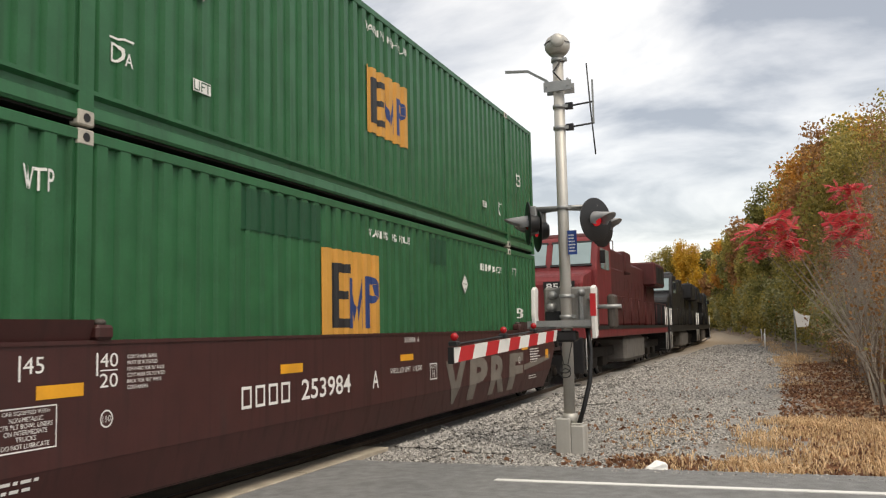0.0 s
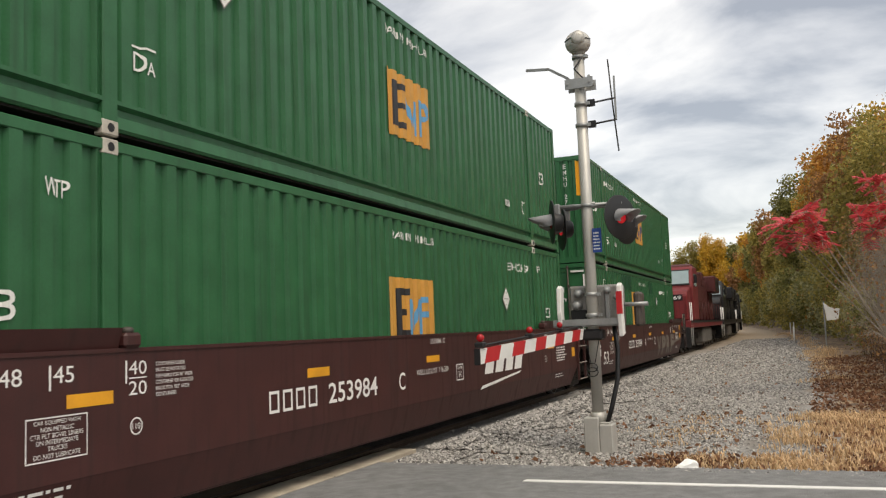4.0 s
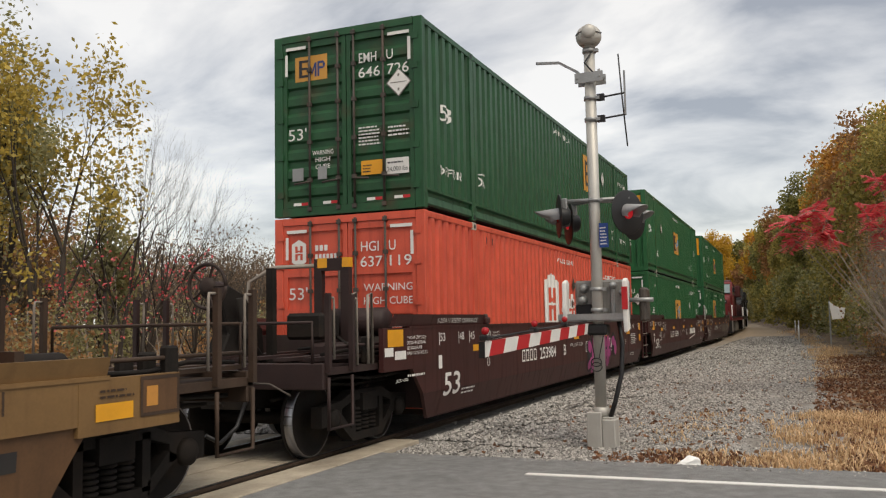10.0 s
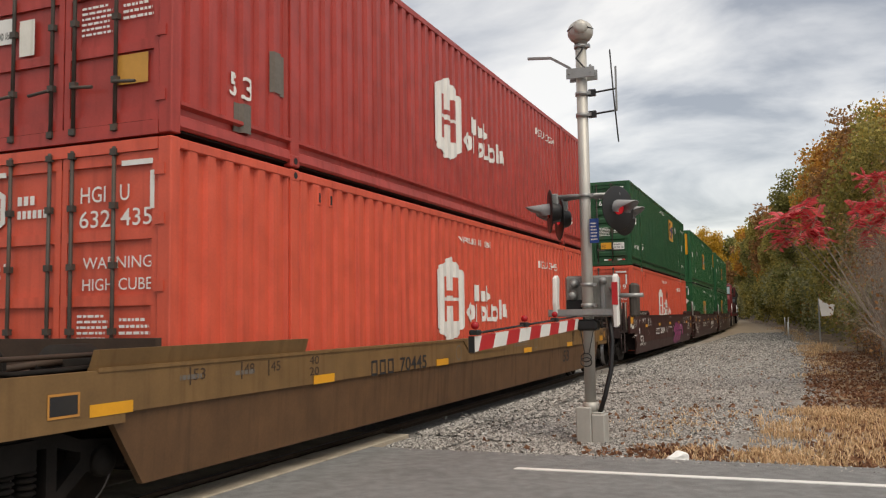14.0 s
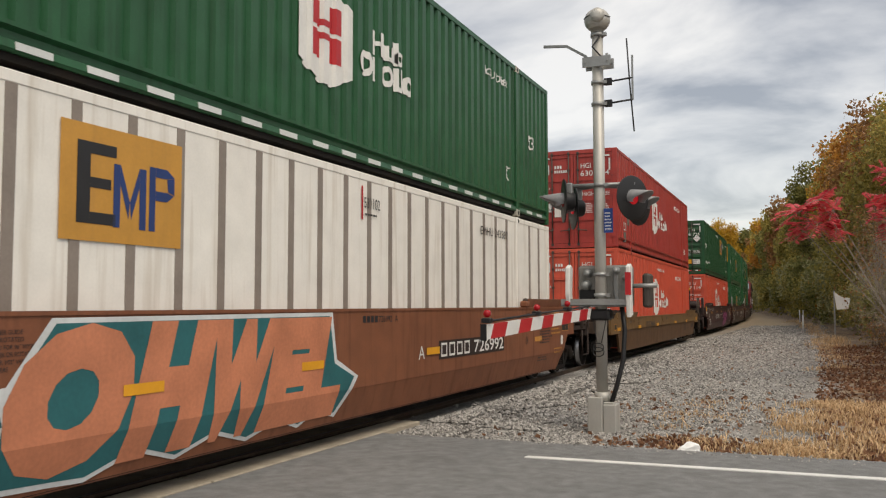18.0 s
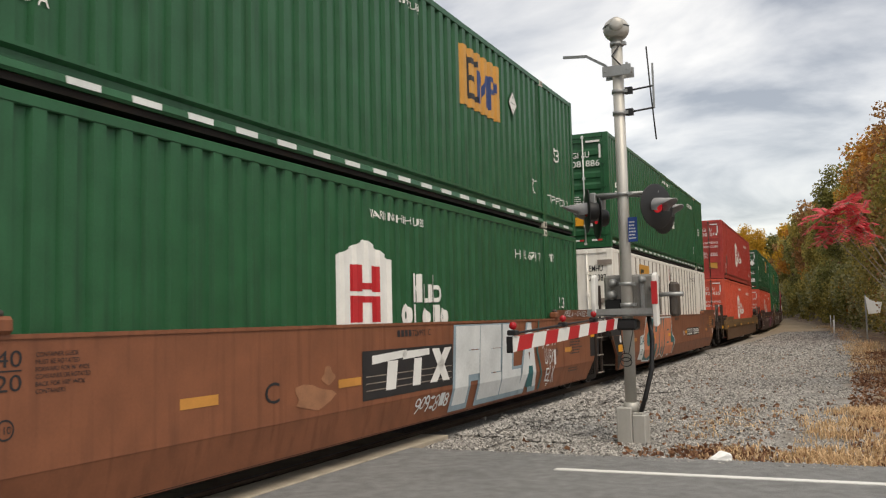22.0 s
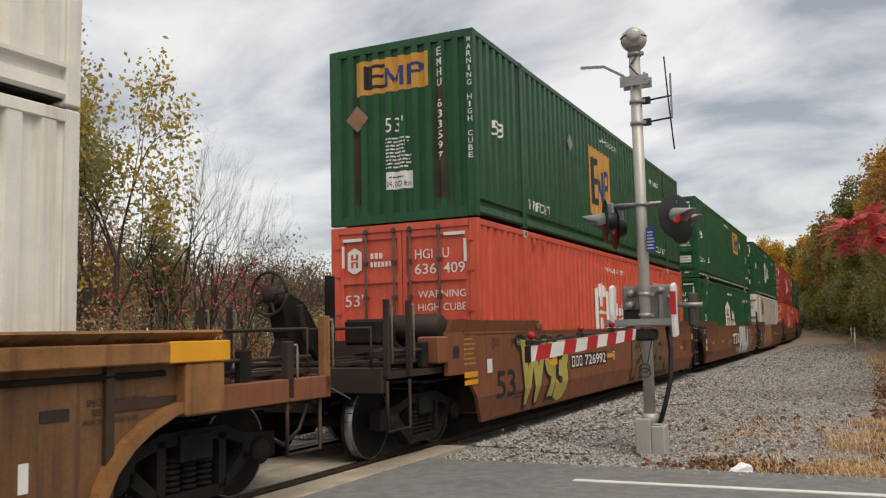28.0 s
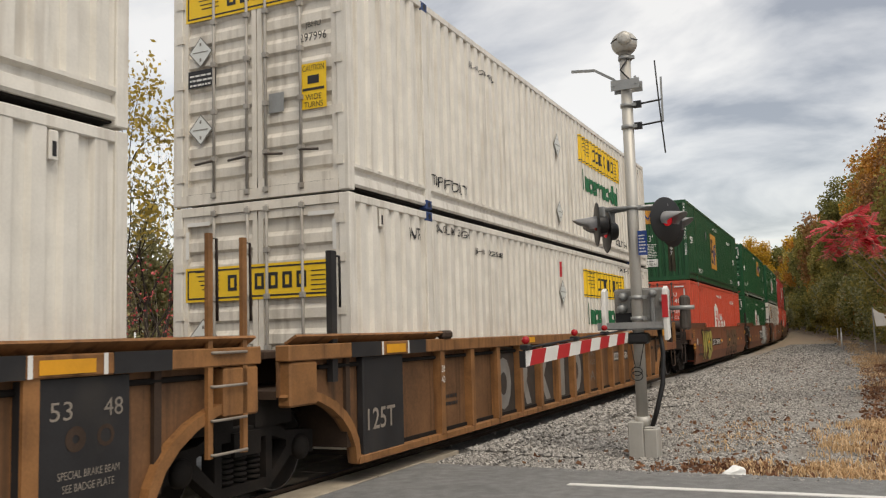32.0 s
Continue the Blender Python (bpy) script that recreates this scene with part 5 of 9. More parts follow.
def tan_car():
    """The single tan well car: low sides, a step in the top edge, a raised panel at the middle."""
    car = well_car(M_TAN, M_TANDARK, "weathered tan-brown well car with a darker lower side", "tan", front="coupler", rear="coupler", bogie_front=True)
    L = BOX_L
    for s in (1, -1):
        bm = bmesh.new()
        up = [(-1.0, 0.88), (L + 1.0, 0.88), (L + 1.0, 1.21), (-1.0, 1.21)]
        prism(bm, up, 0, *sorted((s * SIDE_X, s * (SIDE_X - 0.05))))
        part("side_sill", bm, M_TAN, car)
        # The lower plate leans in and takes a darker brown than the upper.
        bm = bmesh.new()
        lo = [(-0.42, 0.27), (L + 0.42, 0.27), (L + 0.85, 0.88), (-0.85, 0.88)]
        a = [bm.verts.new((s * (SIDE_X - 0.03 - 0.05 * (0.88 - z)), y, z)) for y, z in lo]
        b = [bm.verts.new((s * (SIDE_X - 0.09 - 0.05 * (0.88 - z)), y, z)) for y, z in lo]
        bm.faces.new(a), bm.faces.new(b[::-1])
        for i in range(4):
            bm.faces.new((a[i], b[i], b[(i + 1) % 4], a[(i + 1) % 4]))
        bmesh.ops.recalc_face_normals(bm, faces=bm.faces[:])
        part("lower_side", bm, M_TANLOW, car, "darker brown lower side plate")
        part("top_chord", boxes((*sorted((s * (SIDE_X - 0.1), s * (SIDE_X + 0.012))), -1.0, L + 1.0, 1.208, 1.24)), M_TAN, car)
        for y0, y1 in ((-1.0, 2.05), (L - 2.05, L + 1.0)):
            bm = bmesh.new()
            prism(bm, [(s * (SIDE_X - 0.02), 1.24), (s * (SIDE_X + 0.02), 1.38), (s * (SIDE_X - 0.04), 1.38), (s * (SIDE_X - 0.09), 1.24)], 1, y0, y1)
            part("guide", bm, M_TAN, car)
            a, b = (y0 - 0.9, y0 + 0.3) if y0 < 0 else (y1 - 0.3, y1 + 0.8)
            part("end_plate", boxes((*sorted((s * (SIDE_X - 0.06), s * (SIDE_X + 0.004))), a, b, 0.80, 1.22)), M_TAN, car)
        bm = bmesh.new()
        prism(bm, [(6.81, 1.20), (7.12, 1.0), (8.95, 1.0), (9.38, 1.20)], 0, *sorted((s * (SIDE_X + 0.001), s * (SIDE_X + 0.015))))
        part("raised_panel", bm, M_TAN, car)
    P = lambda u, v, d: (SIDE_X - d, u, v)
    each("name_block", letter_blocks(3, 3.58, 4.22, 0.87, 1.06), M_KPAINT, car, P)
    each("stencil", [fit_word("70445", 4.42, 5.32, 0.965, 0.19, 0.01)], M_KPAINT, car, P)
    each("panel_stencil", [fit_word("70445", 8.05, 8.36, 1.12, 0.07)] + blocks(3, 7.79, 7.99, 1.085, 1.155, 0, 0.25), M_KPAINT, car, P, lift=0.018)
    each("badge", [ring(6.60, 1.03, 0.12, 0.02), ring(10.95, 1.03, 0.1, 0.02)], M_GRAFG, car, P)
    paint("small_print", bars(9.5, 10.4, 1.02, 1.17, 3, 51, 0.4) + bars(-0.05, 0.25, 1.08, 1.18, 1, 52) + bars(0.75, 1.1, 1.07, 1.17, 1, 53), M_GRAFG, car, P)
    for u0, u1 in ((-1.08, -0.62), (2.18, 2.64), (5.68, 6.15), (10.1, 10.62), (13.5, 13.98)):
        paint("yellow_patch", [rect(u0, u1, 0.875, 0.97)], M_YPAINT, car, P, lift=0.008)
    each("size_number", [fit_word("53", 13.28, 13.8, 0.66, 0.26, 0.012)], M_BLACKP, car, lambda u, v, d: (SIDE_X - 0.03 - 0.05 * (0.88 - v) - d, u, v))
    paint("pocket", [rect(-1.46, -1.2, 0.92, 1.06)], M_BLACKP, car, P, lift=0.008)
    paint("pocket_rim", frame_box(-1.48, -1.18, 0.9, 1.08, 0.018), M_FADE, car, P, lift=0.010)
    marks = []
    for u, w in ((15.42, "48"), (14.96, "45"), (16.20, "53")):
        marks += [rect(u, u + 0.02, 1.03, 1.19), fit_word(w, u - 0.2, u - 0.03, 1.12, 0.1)]
    for u, w in ((0.10, "53"), (0.86, "48"), (1.32, "45")):
        marks += [rect(u - 0.02, u, 1.03, 1.19), fit_word(w, u + 0.03, u + 0.2, 1.12, 0.1)]
    for u in (2.1, 14.0):
        marks += [fit_word("40", u, u + 0.2, 1.14, 0.09), fit_word("20", u, u + 0.2, 1.02, 0.09)]
    each("load_mark", marks, M_TANDARK, car, P)
    each("black_card", [rect(15.7, 15.95, 0.58, 0.74), rect(15.99, 16.16, 0.6, 0.76), rect(16.2, 16.36, 0.64, 0.78)], M_BLACKP, car, lambda u, v, d: (SIDE_X - 0.03 - 0.05 * (0.88 - v) - d, u, v))
    paint("yellow_patch", [rect(L + 0.86, L + 1.25, 0.90, 1.03)], M_YPAINT, car, P, lift=0.012)
    paint("pocket_panel", [rect(L + 1.36, L + 1.76, 0.92, 1.18)], M_TANLOW, car, P, lift=0.009)
    each("pocket_rim", frame_box(L + 1.33, L + 1.79, 0.89, 1.21, 0.03), M_TANDARK, car, P, lift=0.012)
    paint("faded_card", [rect(L + 1.40, L + 1.53, 0.97, 1.13)], M_FADE, car, P, lift=0.012)
    paint("small_print", bars(L + 0.9, L + 1.26, 1.07, 1.16, 2, 57, 0.4), M_TANDARK, car, P, lift=0.012)
    part("yellow_step", boxes((1.36, 1.41, -2.95, -2.45, 0.86, 0.98)), M_YPAINT, car)
    return car


def ribbed_car(i, **kw):
    """Tan car with upright ribs between a top chord and the floor, black panels at its ends."""
    car = well_car(M_ORTAN, M_TANDARK, "orange-tan ribbed well car with spray-painted panels", "ribbed", **kw)
    L = BOX_L
    for s in (1, -1):
        X = lambda a, b: sorted((s * a, s * b))
        n = 7
        arc0 = [(-1.45 + 1.3 * math.sin(math.pi / 2 * k / n), 0.22 + 0.80 * math.cos(math.pi / 2 * k / n)) for k in range(n + 1)]
        arc1 = [(L + 1.45 - 1.3 * math.sin(math.pi / 2 * k / n), 0.22 + 0.80 * math.cos(math.pi / 2 * k / n)) for k in range(n, -1, -1)]
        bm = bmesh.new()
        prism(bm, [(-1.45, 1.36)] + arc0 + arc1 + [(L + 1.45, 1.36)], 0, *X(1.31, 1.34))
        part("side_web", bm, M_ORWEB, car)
        part("top_chord", boxes((*X(1.30, 1.47), -1.45, L + 1.45, 1.36, 1.52)), M_ORTAN, car, bevel=0.012)
        part("bottom_chord", boxes((*X(1.30, 1.44), -0.1, L + 0.1, 0.20, 0.29)), M_ORTAN, car, bevel=0.01)
        for k, pts in enumerate((arc0, arc1)):
            bm = bmesh.new()
            inner = [(p[0] + (0.08 if k == 0 else -0.08), p[1] + 0.07) for p in pts]
            prism(bm, pts + inner[::-1], 0, *X(1.335, 1.43))
            part("arch_flange", bm, M_ORTAN, car)
        for k in range(15):
            y = 2.04 + 1.01 * (k - 0)
            if y < L - 0.5:
                part("rib", boxes((*X(1.34, 1.45), y - 0.065, y + 0.065, 0.29, 1.36)), M_ORTAN, car)
        part("pipe", tubes((((s * 1.36, -0.8, 1.28), (s * 1.36, L + 0.8, 1.28)), 0.025), n=6), M_DARK, car)
        for y0, y1 in ((0.0, 0.95), (L - 1.05, L - 0.1))[:1 if i == 7 else 2]:
            part("black_panel", boxes((*X(1.34, 1.43), y0, y1, 0.22, 1.36)), M_BLACKP, car, bevel=0.01)
        for y0, y1 in ((-1.42, -0.95), (L + 0.95, L + 1.42)):
            part("jack_pad", boxes((*X(1.30, 1.46), y0, y1, 0.92, 1.35)), M_ORTAN, car, bevel=0.02)
        for a, b in ((-0.3, 0.35), (1.05, 1.5), (L - 1.5, L - 1.05), (L - 0.3, L + 0.3))[:2 if i == 7 else 4]:
            part("black_band", boxes((*X(1.466, 1.474), a, b, 1.362, 1.523)), M_BLACKP, car)
        for y in (2.16, L - 2.16):
            part("chain_bracket", boxes((*X(1.38, 1.5), y - 0.16, y + 0.14, 1.52, 1.63)), M_TANDARK, car, bevel=0.03)
        for y0, y1 in ((-1.35, 2.0), (L - 2.0, L + 1.35)):
            bm = bmesh.new()
            prism(bm, [(s * 1.36, 1.52), (s * 1.49, 1.60), (s * 1.47, 1.62), (s * 1.33, 1.54)], 1, y0, y1)
            part("guide", bm, M_ORTAN, car)
    P = lambda u, v, d: (1.43 - d, u, v)
    C = lambda u, v, d: (1.472 - d, u, v)
    W = lambda u, v, d: (1.341 - d, u, v)
    each("yellow_patch", [rect(0.47, 0.95, 1.385, 1.485), rect(5.2, 5.7, 1.40, 1.49), rect(12.3, 12.8, 1.40, 1.49)] + ([rect(L - 0.95, L - 0.47, 1.385, 1.485)] if i == 8 else []), M_YPAINT, car, C, lift=0.006)
    each("white_tick", [rect(0.36, 0.40, 1.365, 1.52), rect(1.0, 1.04, 1.365, 1.52)] + ([rect(L - 0.4, L - 0.36, 1.365, 1.52), rect(L - 1.04, L - 1.0, 1.365, 1.52)] if i == 8 else []), M_WPAINT, car, C, lift=0.006)
    paint("chord_stencil", [fit_word("721580  A", 8.95, 9.5, 1.44, 0.09)], M_KPAINT, car, C, lift=0.006)
    each("panel_stencil", [fit_word("125T", 0.08, 0.72, 0.66, 0.24, 0.01)] + ([] if i == 7 else [fit_word("53", 15.33, 15.52, 1.13, 0.13), fit_word("48", 15.8, 15.98, 1.13, 0.13)] + [fit_word("SPECIAL BRAKE BEAM", 15.4, 15.95, 0.69, 0.055), fit_word("SEE BADGE PLATE", 15.44, 15.9, 0.6, 0.055)]), M_PALE, car, P)
    if i == 8:
        each("badge", [ring(15.55, 0.93, 0.09, 0.06), ring(15.82, 0.93, 0.08, 0.03)], M_TANDARK, car, P)
    each("rib_number", [fit_word("20", 1.99, 2.09, 1.13, 0.09), fit_word("40", 1.99, 2.09, 0.99, 0.09), fit_word("20", 14.11, 14.21, 1.13, 0.09), fit_word("40", 14.11, 14.21, 0.99, 0.09)], M_WPAINT, car, lambda u, v, d: (1.452 - d, u, v))
    each("number_panel", [rect(11.3, 12.05, 0.84, 1.06), rect(12.28, 12.95, 0.84, 1.06)], M_BLACKP, car, W)
    each("number_stencil", [*letter_blocks(4, 11.35, 12, 0.875, 1.025, 0.024), fit_word("21580", 12.3, 12.93, 0.95, 0.15)], M_WPAINT, car, W, lift=0.007)
    paint("web_print", bars(2.3, 2.75, 0.62, 0.82, 2, 64, 0.5) + [fit_word("53", 14.4, 14.75, 0.85, 0.2)], M_KPAINT, car, W)
    each("black_patch", [rect(13.3, 13.5, 0.7, 0.95), rect(15.3, 15.5, 0.8, 1.0)], M_BLACKP, car, W)
    part("tail_post", boxes((1.36, 1.43, -0.62, -0.52, 1.12, 2.5)), M_BLACKP, car)
    grab(car, [(1.4, -0.52, 2.45), (1.4, -0.42, 2.45), (1.4, -0.41, 2.38), (1.4, -0.41, 1.9)], M_BLACKP)
    if kw.get("front", "joint") == "joint":
        ladder(car, 1.44, 16.92, 17.38, 0.6, 2.5, M_ORTAN)
        for y in (16.92, 17.38):
            grab(car, [(1.44, y, 2.45), (1.44, y + 0.1, 2.46), (1.44, y + 0.11, 1.75)], M_BROWND, 0.014)
    else:
        part("yellow_end", boxes((1.30, 1.476, L + 0.75, L + 1.47, 1.355, 1.53)), M_YPAINT, car, "yellow chord end", bevel=0.01)
        for y, zt, m in ((L + 2.42, 1.5, M_BROWND), (L + 3.05, 1.75, M_ORTAN)):
            part("corner_stanchion", boxes((1.33, 1.42, y - 0.05, y + 0.05, 0.95, zt)), m, car, bevel=0.01)
            grab(car, [(1.38, y + 0.04, zt - 0.04), (1.38, y + 0.14, zt - 0.04), (1.38, y + 0.15, zt - 0.1), (1.38, y + 0.15, zt - 0.55)], M_PALE, 0.014)
        part("side_beam", boxes((1.28, 1.42, L + 1.4, L + 3.1, 0.92, 1.14)), M_BROWN, car, bevel=0.01)
        each("end_print", [fit_word("SPECIAL BRAKE BEAM", L + 0.05, L + 0.62, 1.10, 0.05), fit_word("SEE BADGE PLATE", L + 0.1, L + 0.58, 1.03, 0.05), fit_word("W/OR TREAD COND SHOES", L + 0.02, L + 0.55, 0.96, 0.04)], M_KPAINT, car, W, lift=0.006)
        paint("sticker", [rect(L - 0.5, L - 0.42, 0.55, 0.75)], M_WPAINT, car, W, lift=0.006)
        part("badge_plate", boxes((1.335, 1.35, L - 0.34, L - 0.1, 1.0, 1.08)), M_BROWND, car)
    return car


# ---- graffiti: painted shapes on the car sides ----
def blob(u, v, w, h, n=16, wob=0.12, seed=1):
    r = random.Random(seed)
    ph = r.uniform(0, 6.28)
    return poly(*[(u + w * math.cos(a) * (1 + wob * math.sin(3 * a + ph)), v + h * math.sin(a) * (1 + wob * math.cos(2 * a + ph))) for a in [2 * math.pi * k / n for k in range(n)]])


def skew(shape, k, v0):
    return ([(p[0] + k * (p[1] - v0), p[1]) for p in shape[0]], shape[1])


def graffiti(cars):
    P = side_paint()
    # grey tag on the first car
    c = cars[0]
    each("graffiti", [skew(fit_word(w, u, u + 1.0, 0.72, 0.72, 0.05), 0.15, 0.7) for w, u in (("V", 9.7), ("P", 10.9), ("R", 12.1), ("F", 13.3))] + [poly((14.4, 0.7), (16.6, 0.86), (16.7, 0.98), (14.4, 0.82))], M_GRAFG, c, P, label="grey spray-painted tag")
    # slanted road name with a swoosh on the second and third cars
    for k in (1, 2):
        each("road_name", blocks(4, 10.33, 12.35, 0.84, 1.09, 0.12, 0.22) + [poly((10.1, 0.60), (10.2, 0.66), (12.35, 0.80), (12.25, 0.76))], M_WPAINT, cars[k], P, label="white slanted road name with a swoosh")
    c = cars[2]
    each("graffiti_shadow", [blob(9.55, 0.72, 0.38, 0.45, seed=1), blob(10.7, 0.72, 1.0, 0.56, seed=2, wob=0.06), blob(12.35, 0.9, 0.34, 0.33, seed=3)], M_BLACKP, c, P, lift=0.007)
    letters = [blob(9.48, 0.93, 0.2, 0.15, seed=4), blob(9.55, 0.52, 0.2, 0.14, seed=5), blob(12.25, 1.0, 0.2, 0.14, seed=6), blob(12.5, 0.82, 0.17, 0.2, seed=7)]
    each("graffiti", letters + [blob(9.95 + 0.42 * k, 0.74, 0.27, 0.44, seed=10 + k, wob=0.1) for k in range(5)], M_GRAFP, c, P, lift=0.010, label="bubble-shaped pink graffiti with dark outline")
    each("graffiti_line", [poly((10.05 + 0.42 * k, 0.45), (10.1 + 0.42 * k, 0.45), (10.2 + 0.42 * k, 1.02), (10.15 + 0.42 * k, 1.02)) for k in range(5)] + [poly((9.98 + 0.42 * k, 0.8), (10.12 + 0.42 * k, 0.8), (10.12 + 0.42 * k, 0.87), (9.98 + 0.42 * k, 0.87)) for k in range(5)], M_BLACKP, c, P, lift=0.013)
    # large outlined letters on the first brown car
    c = cars[4]
    word_ = "OHWEL"
    def big(extra):
        out = []
        for w, u, wd in zip(word_, (2.62, 3.86, 4.7, 5.68, 6.36), (1.2, 0.88, 1.05, 0.74, 0.78)):
            out.append(skew(fit_word(w, u - extra, u + wd + extra, 0.91, 1.1 + extra, 0.085 + extra * 0.25), 0.3, 0.93))
        return out
    paint("graffiti_white", [poly((1.9, 0.4), (2.15, 1.0), (2.85, 1.06), (2.6, 0.36))], M_GRAFW, c, P, lift=0.006)
    paint("graffiti_edge", [poly((2.45, 0.32), (2.6, 1.0), (3.0, 1.5), (6.9, 1.51), (7.0, 0.98), (7.5, 0.76), (7.05, 0.33), (6.6, 0.42), (6.3, 0.3), (5.9, 0.42), (5.4, 0.29), (4.9, 0.42), (4.4, 0.28), (3.9, 0.42), (3.4, 0.27), (3.1, 0.29))], M_GRAFW, c, P, lift=0.007)
    each("graffiti_shadow", [poly((2.52, 0.36), (2.66, 0.99), (3.04, 1.46), (6.84, 1.47), (6.95, 0.94), (7.4, 0.76), (7.02, 0.38), (6.6, 0.46), (6.3, 0.34), (5.9, 0.46), (5.4, 0.33), (4.9, 0.46), (4.4, 0.32), (3.9, 0.46), (3.4, 0.31), (3.1, 0.33))], M_GRAFT, c, P, lift=0.009)
    each("graffiti", big(0.0), M_GRAFO, c, P, lift=0.012, label="large salmon and teal graffiti letters edged in white")
    each("graffiti_tag", [skew(fit_word("DA", 2.12, 2.65, 0.88, 0.2), 0.3, 0.9), skew(fit_word("Z", 2.2, 2.4, 0.58, 0.15), 0.3, 0.6)], M_GRAFT, c, P, lift=0.010)
    paint("stencil_panel", [rect(9.9, 12.75, 0.81, 1.08)], M_BROWND, c, P, lift=0.005)
    each("stencil", [*letter_blocks(4, 9.98, 11.1, 0.845, 1.045, 0.032), fit_word("726992", 11.3, 12.7, 0.945, 0.2, 0.01), fit_word("A", 9.2, 9.4, 0.94, 0.18)], M_WPAINT, c, P, lift=0.009)
    each("yellow_patch", [rect(3.7, 4.16, 0.88, 0.97), rect(6.26, 6.7, 0.9, 0.99), rect(9.45, 9.9, 0.9, 1.0)], M_YPAINT, c, P, lift=0.018)
    # white and blue letters and a black name panel on the second brown car
    c = cars[5]
    paint("name_panel", [rect(6.76, 9.25, 0.68, 1.24)], M_BLACKP, c, P)
    each("name_stripe", [poly((6.84, z), (9.2, z), (9.2, z + 0.012), (6.84, z + 0.012)) for z in (0.78, 0.86, 0.94)], M_PALE, c, P, lift=0.006)
    each("name_block", [poly((6.98, 1.08), (7.85, 1.13), (7.85, 1.22), (6.98, 1.18)), poly((7.3, 0.76), (7.55, 0.76), (7.62, 1.1), (7.36, 1.1)), poly((7.75, 1.1), (8.5, 1.13), (8.5, 1.21), (7.75, 1.2)),
          poly((8.0, 0.76), (8.22, 0.76), (8.28, 1.1), (8.06, 1.1)), poly((8.5, 0.76), (8.72, 0.76), (9.2, 1.2), (8.98, 1.2)), poly((8.58, 1.2), (8.8, 1.2), (9.12, 0.76), (8.9, 0.76))], M_WPAINT, c, P, lift=0.008, label="white block name on a black panel")
    each("graffiti_back", [skew(fit_word(w, u - 0.06, u + 0.98, 0.9, 1.2, 0.16), 0.1, 0.9) for w, u in (("F", 9.3), ("E", 10.2), ("L", 11.12), ("A", 11.95))], M_GRAFB, c, P, lift=0.009)
    each("graffiti_fill", [skew(fit_word(w, u, u + 0.88, 0.93, 1.1, 0.1), 0.1, 0.9) for w, u in (("F", 9.32), ("E", 10.22), ("L", 11.14), ("A", 12.0))], M_GRAFW, c, P, lift=0.012, label="pale blue and white graffiti letters")
    paint("graffiti_edge", [poly((12.98, 1.52), (13.03, 1.52), (12.9, 1.0), (13.13, 0.55), (13.08, 0.3), (13.0, 0.3), (13.06, 0.55), (12.83, 1.0)), poly((12.3, 0.4), (12.4, 0.75), (12.6, 0.75), (12.66, 0.38))], M_GRAFT, c, P, lift=0.013)
    rt = random.Random(9)

    def scrawl(text, u0, u1, v, h, lean=0.25):
        """A hand-sprayed word: every letter set, sized and tilted by itself."""
        out, w = [], (u1 - u0) / len(text)
        for k, ch in enumerate(text):
            a = u0 + k * w + rt.uniform(-0.04, 0.04) * w
            out.append(skew(fit_word(ch, a, a + w * rt.uniform(0.78, 1.05), v + rt.uniform(-0.14, 0.14) * h, h * rt.uniform(0.85, 1.25), rt.uniform(-0.012, 0.006)), lean + rt.uniform(-0.3, 0.3), v))
        return out

    tags = scrawl("FELA", 13.22, 13.98, 1.2, 0.27) + scrawl("UVBKI", 13.3, 13.98, 0.86, 0.26) + scrawl("ELK", 13.35, 13.9, 0.54, 0.24) + [rect(13.45, 13.55, 0.36, 0.375), rect(13.46, 13.54, 0.33, 0.345)]
    each("graffiti_tag", tags + scrawl("909:818", 8.1, 9.12, 0.5, 0.18, 0.3), M_GRAFW, c, P, lift=0.010, label="thin white spray-painted tag")
    GP = lambda u, v, d: (SIDE_X + 0.014 - d + (v - 1.56) * 0.3, u, v)
    each("guide_tag", scrawl("FELA", 14.5, 15.15, 1.63, 0.1) + scrawl("CHOELS", 15.35, 16.2, 1.63, 0.1) + [rect(15.18, 15.32, 1.625, 1.635)], M_GRAFW, c, GP)
    each("stencil", [fit_word("C", 4.95, 5.18, 0.92, 0.2)], M_KPAINT, c, P)
    each("rub_mark", [blob(5.75, 0.82, 0.35, 0.13, seed=8, wob=0.3), blob(6.05, 1.02, 0.12, 0.08, seed=9, wob=0.3)], M_GRAFO2, c, P, lift=0.005)
    paint("yellow_patch", [rect(6.25, 6.73, 0.87, 0.96)], M_FADE, c, P, lift=0.006)
    # dark brown letters and a yellow tag on the third
    c = cars[6]
    each("graffiti_shadow", [skew(fit_word(w, u - 0.06, u + wd + 0.12, 0.85, 1.1, 0.09), 0.1, 0.9) for w, u, wd in (("P", 8.6, 0.9), ("A", 9.5, 0.85), ("P", 10.45, 0.75), ("E", 11.2, 0.7), ("R", 11.9, 0.8))], M_BROWND, c, P, lift=0.007)
    each("graffiti", [skew(fit_word(w, u, u + wd, 0.9, 1.0, 0.05), 0.1, 0.9) for w, u, wd in (("P", 8.6, 0.9), ("A", 9.5, 0.85), ("P", 10.45, 0.75), ("E", 11.2, 0.7), ("R", 11.9, 0.8))], M_TANDARK2, c, P, lift=0.010, label="faded brown graffiti letters")
    bub = (("W", 1.18, 2.36, 0.88, 0.9), ("3", 2.94, 3.58, 0.86, 0.98))
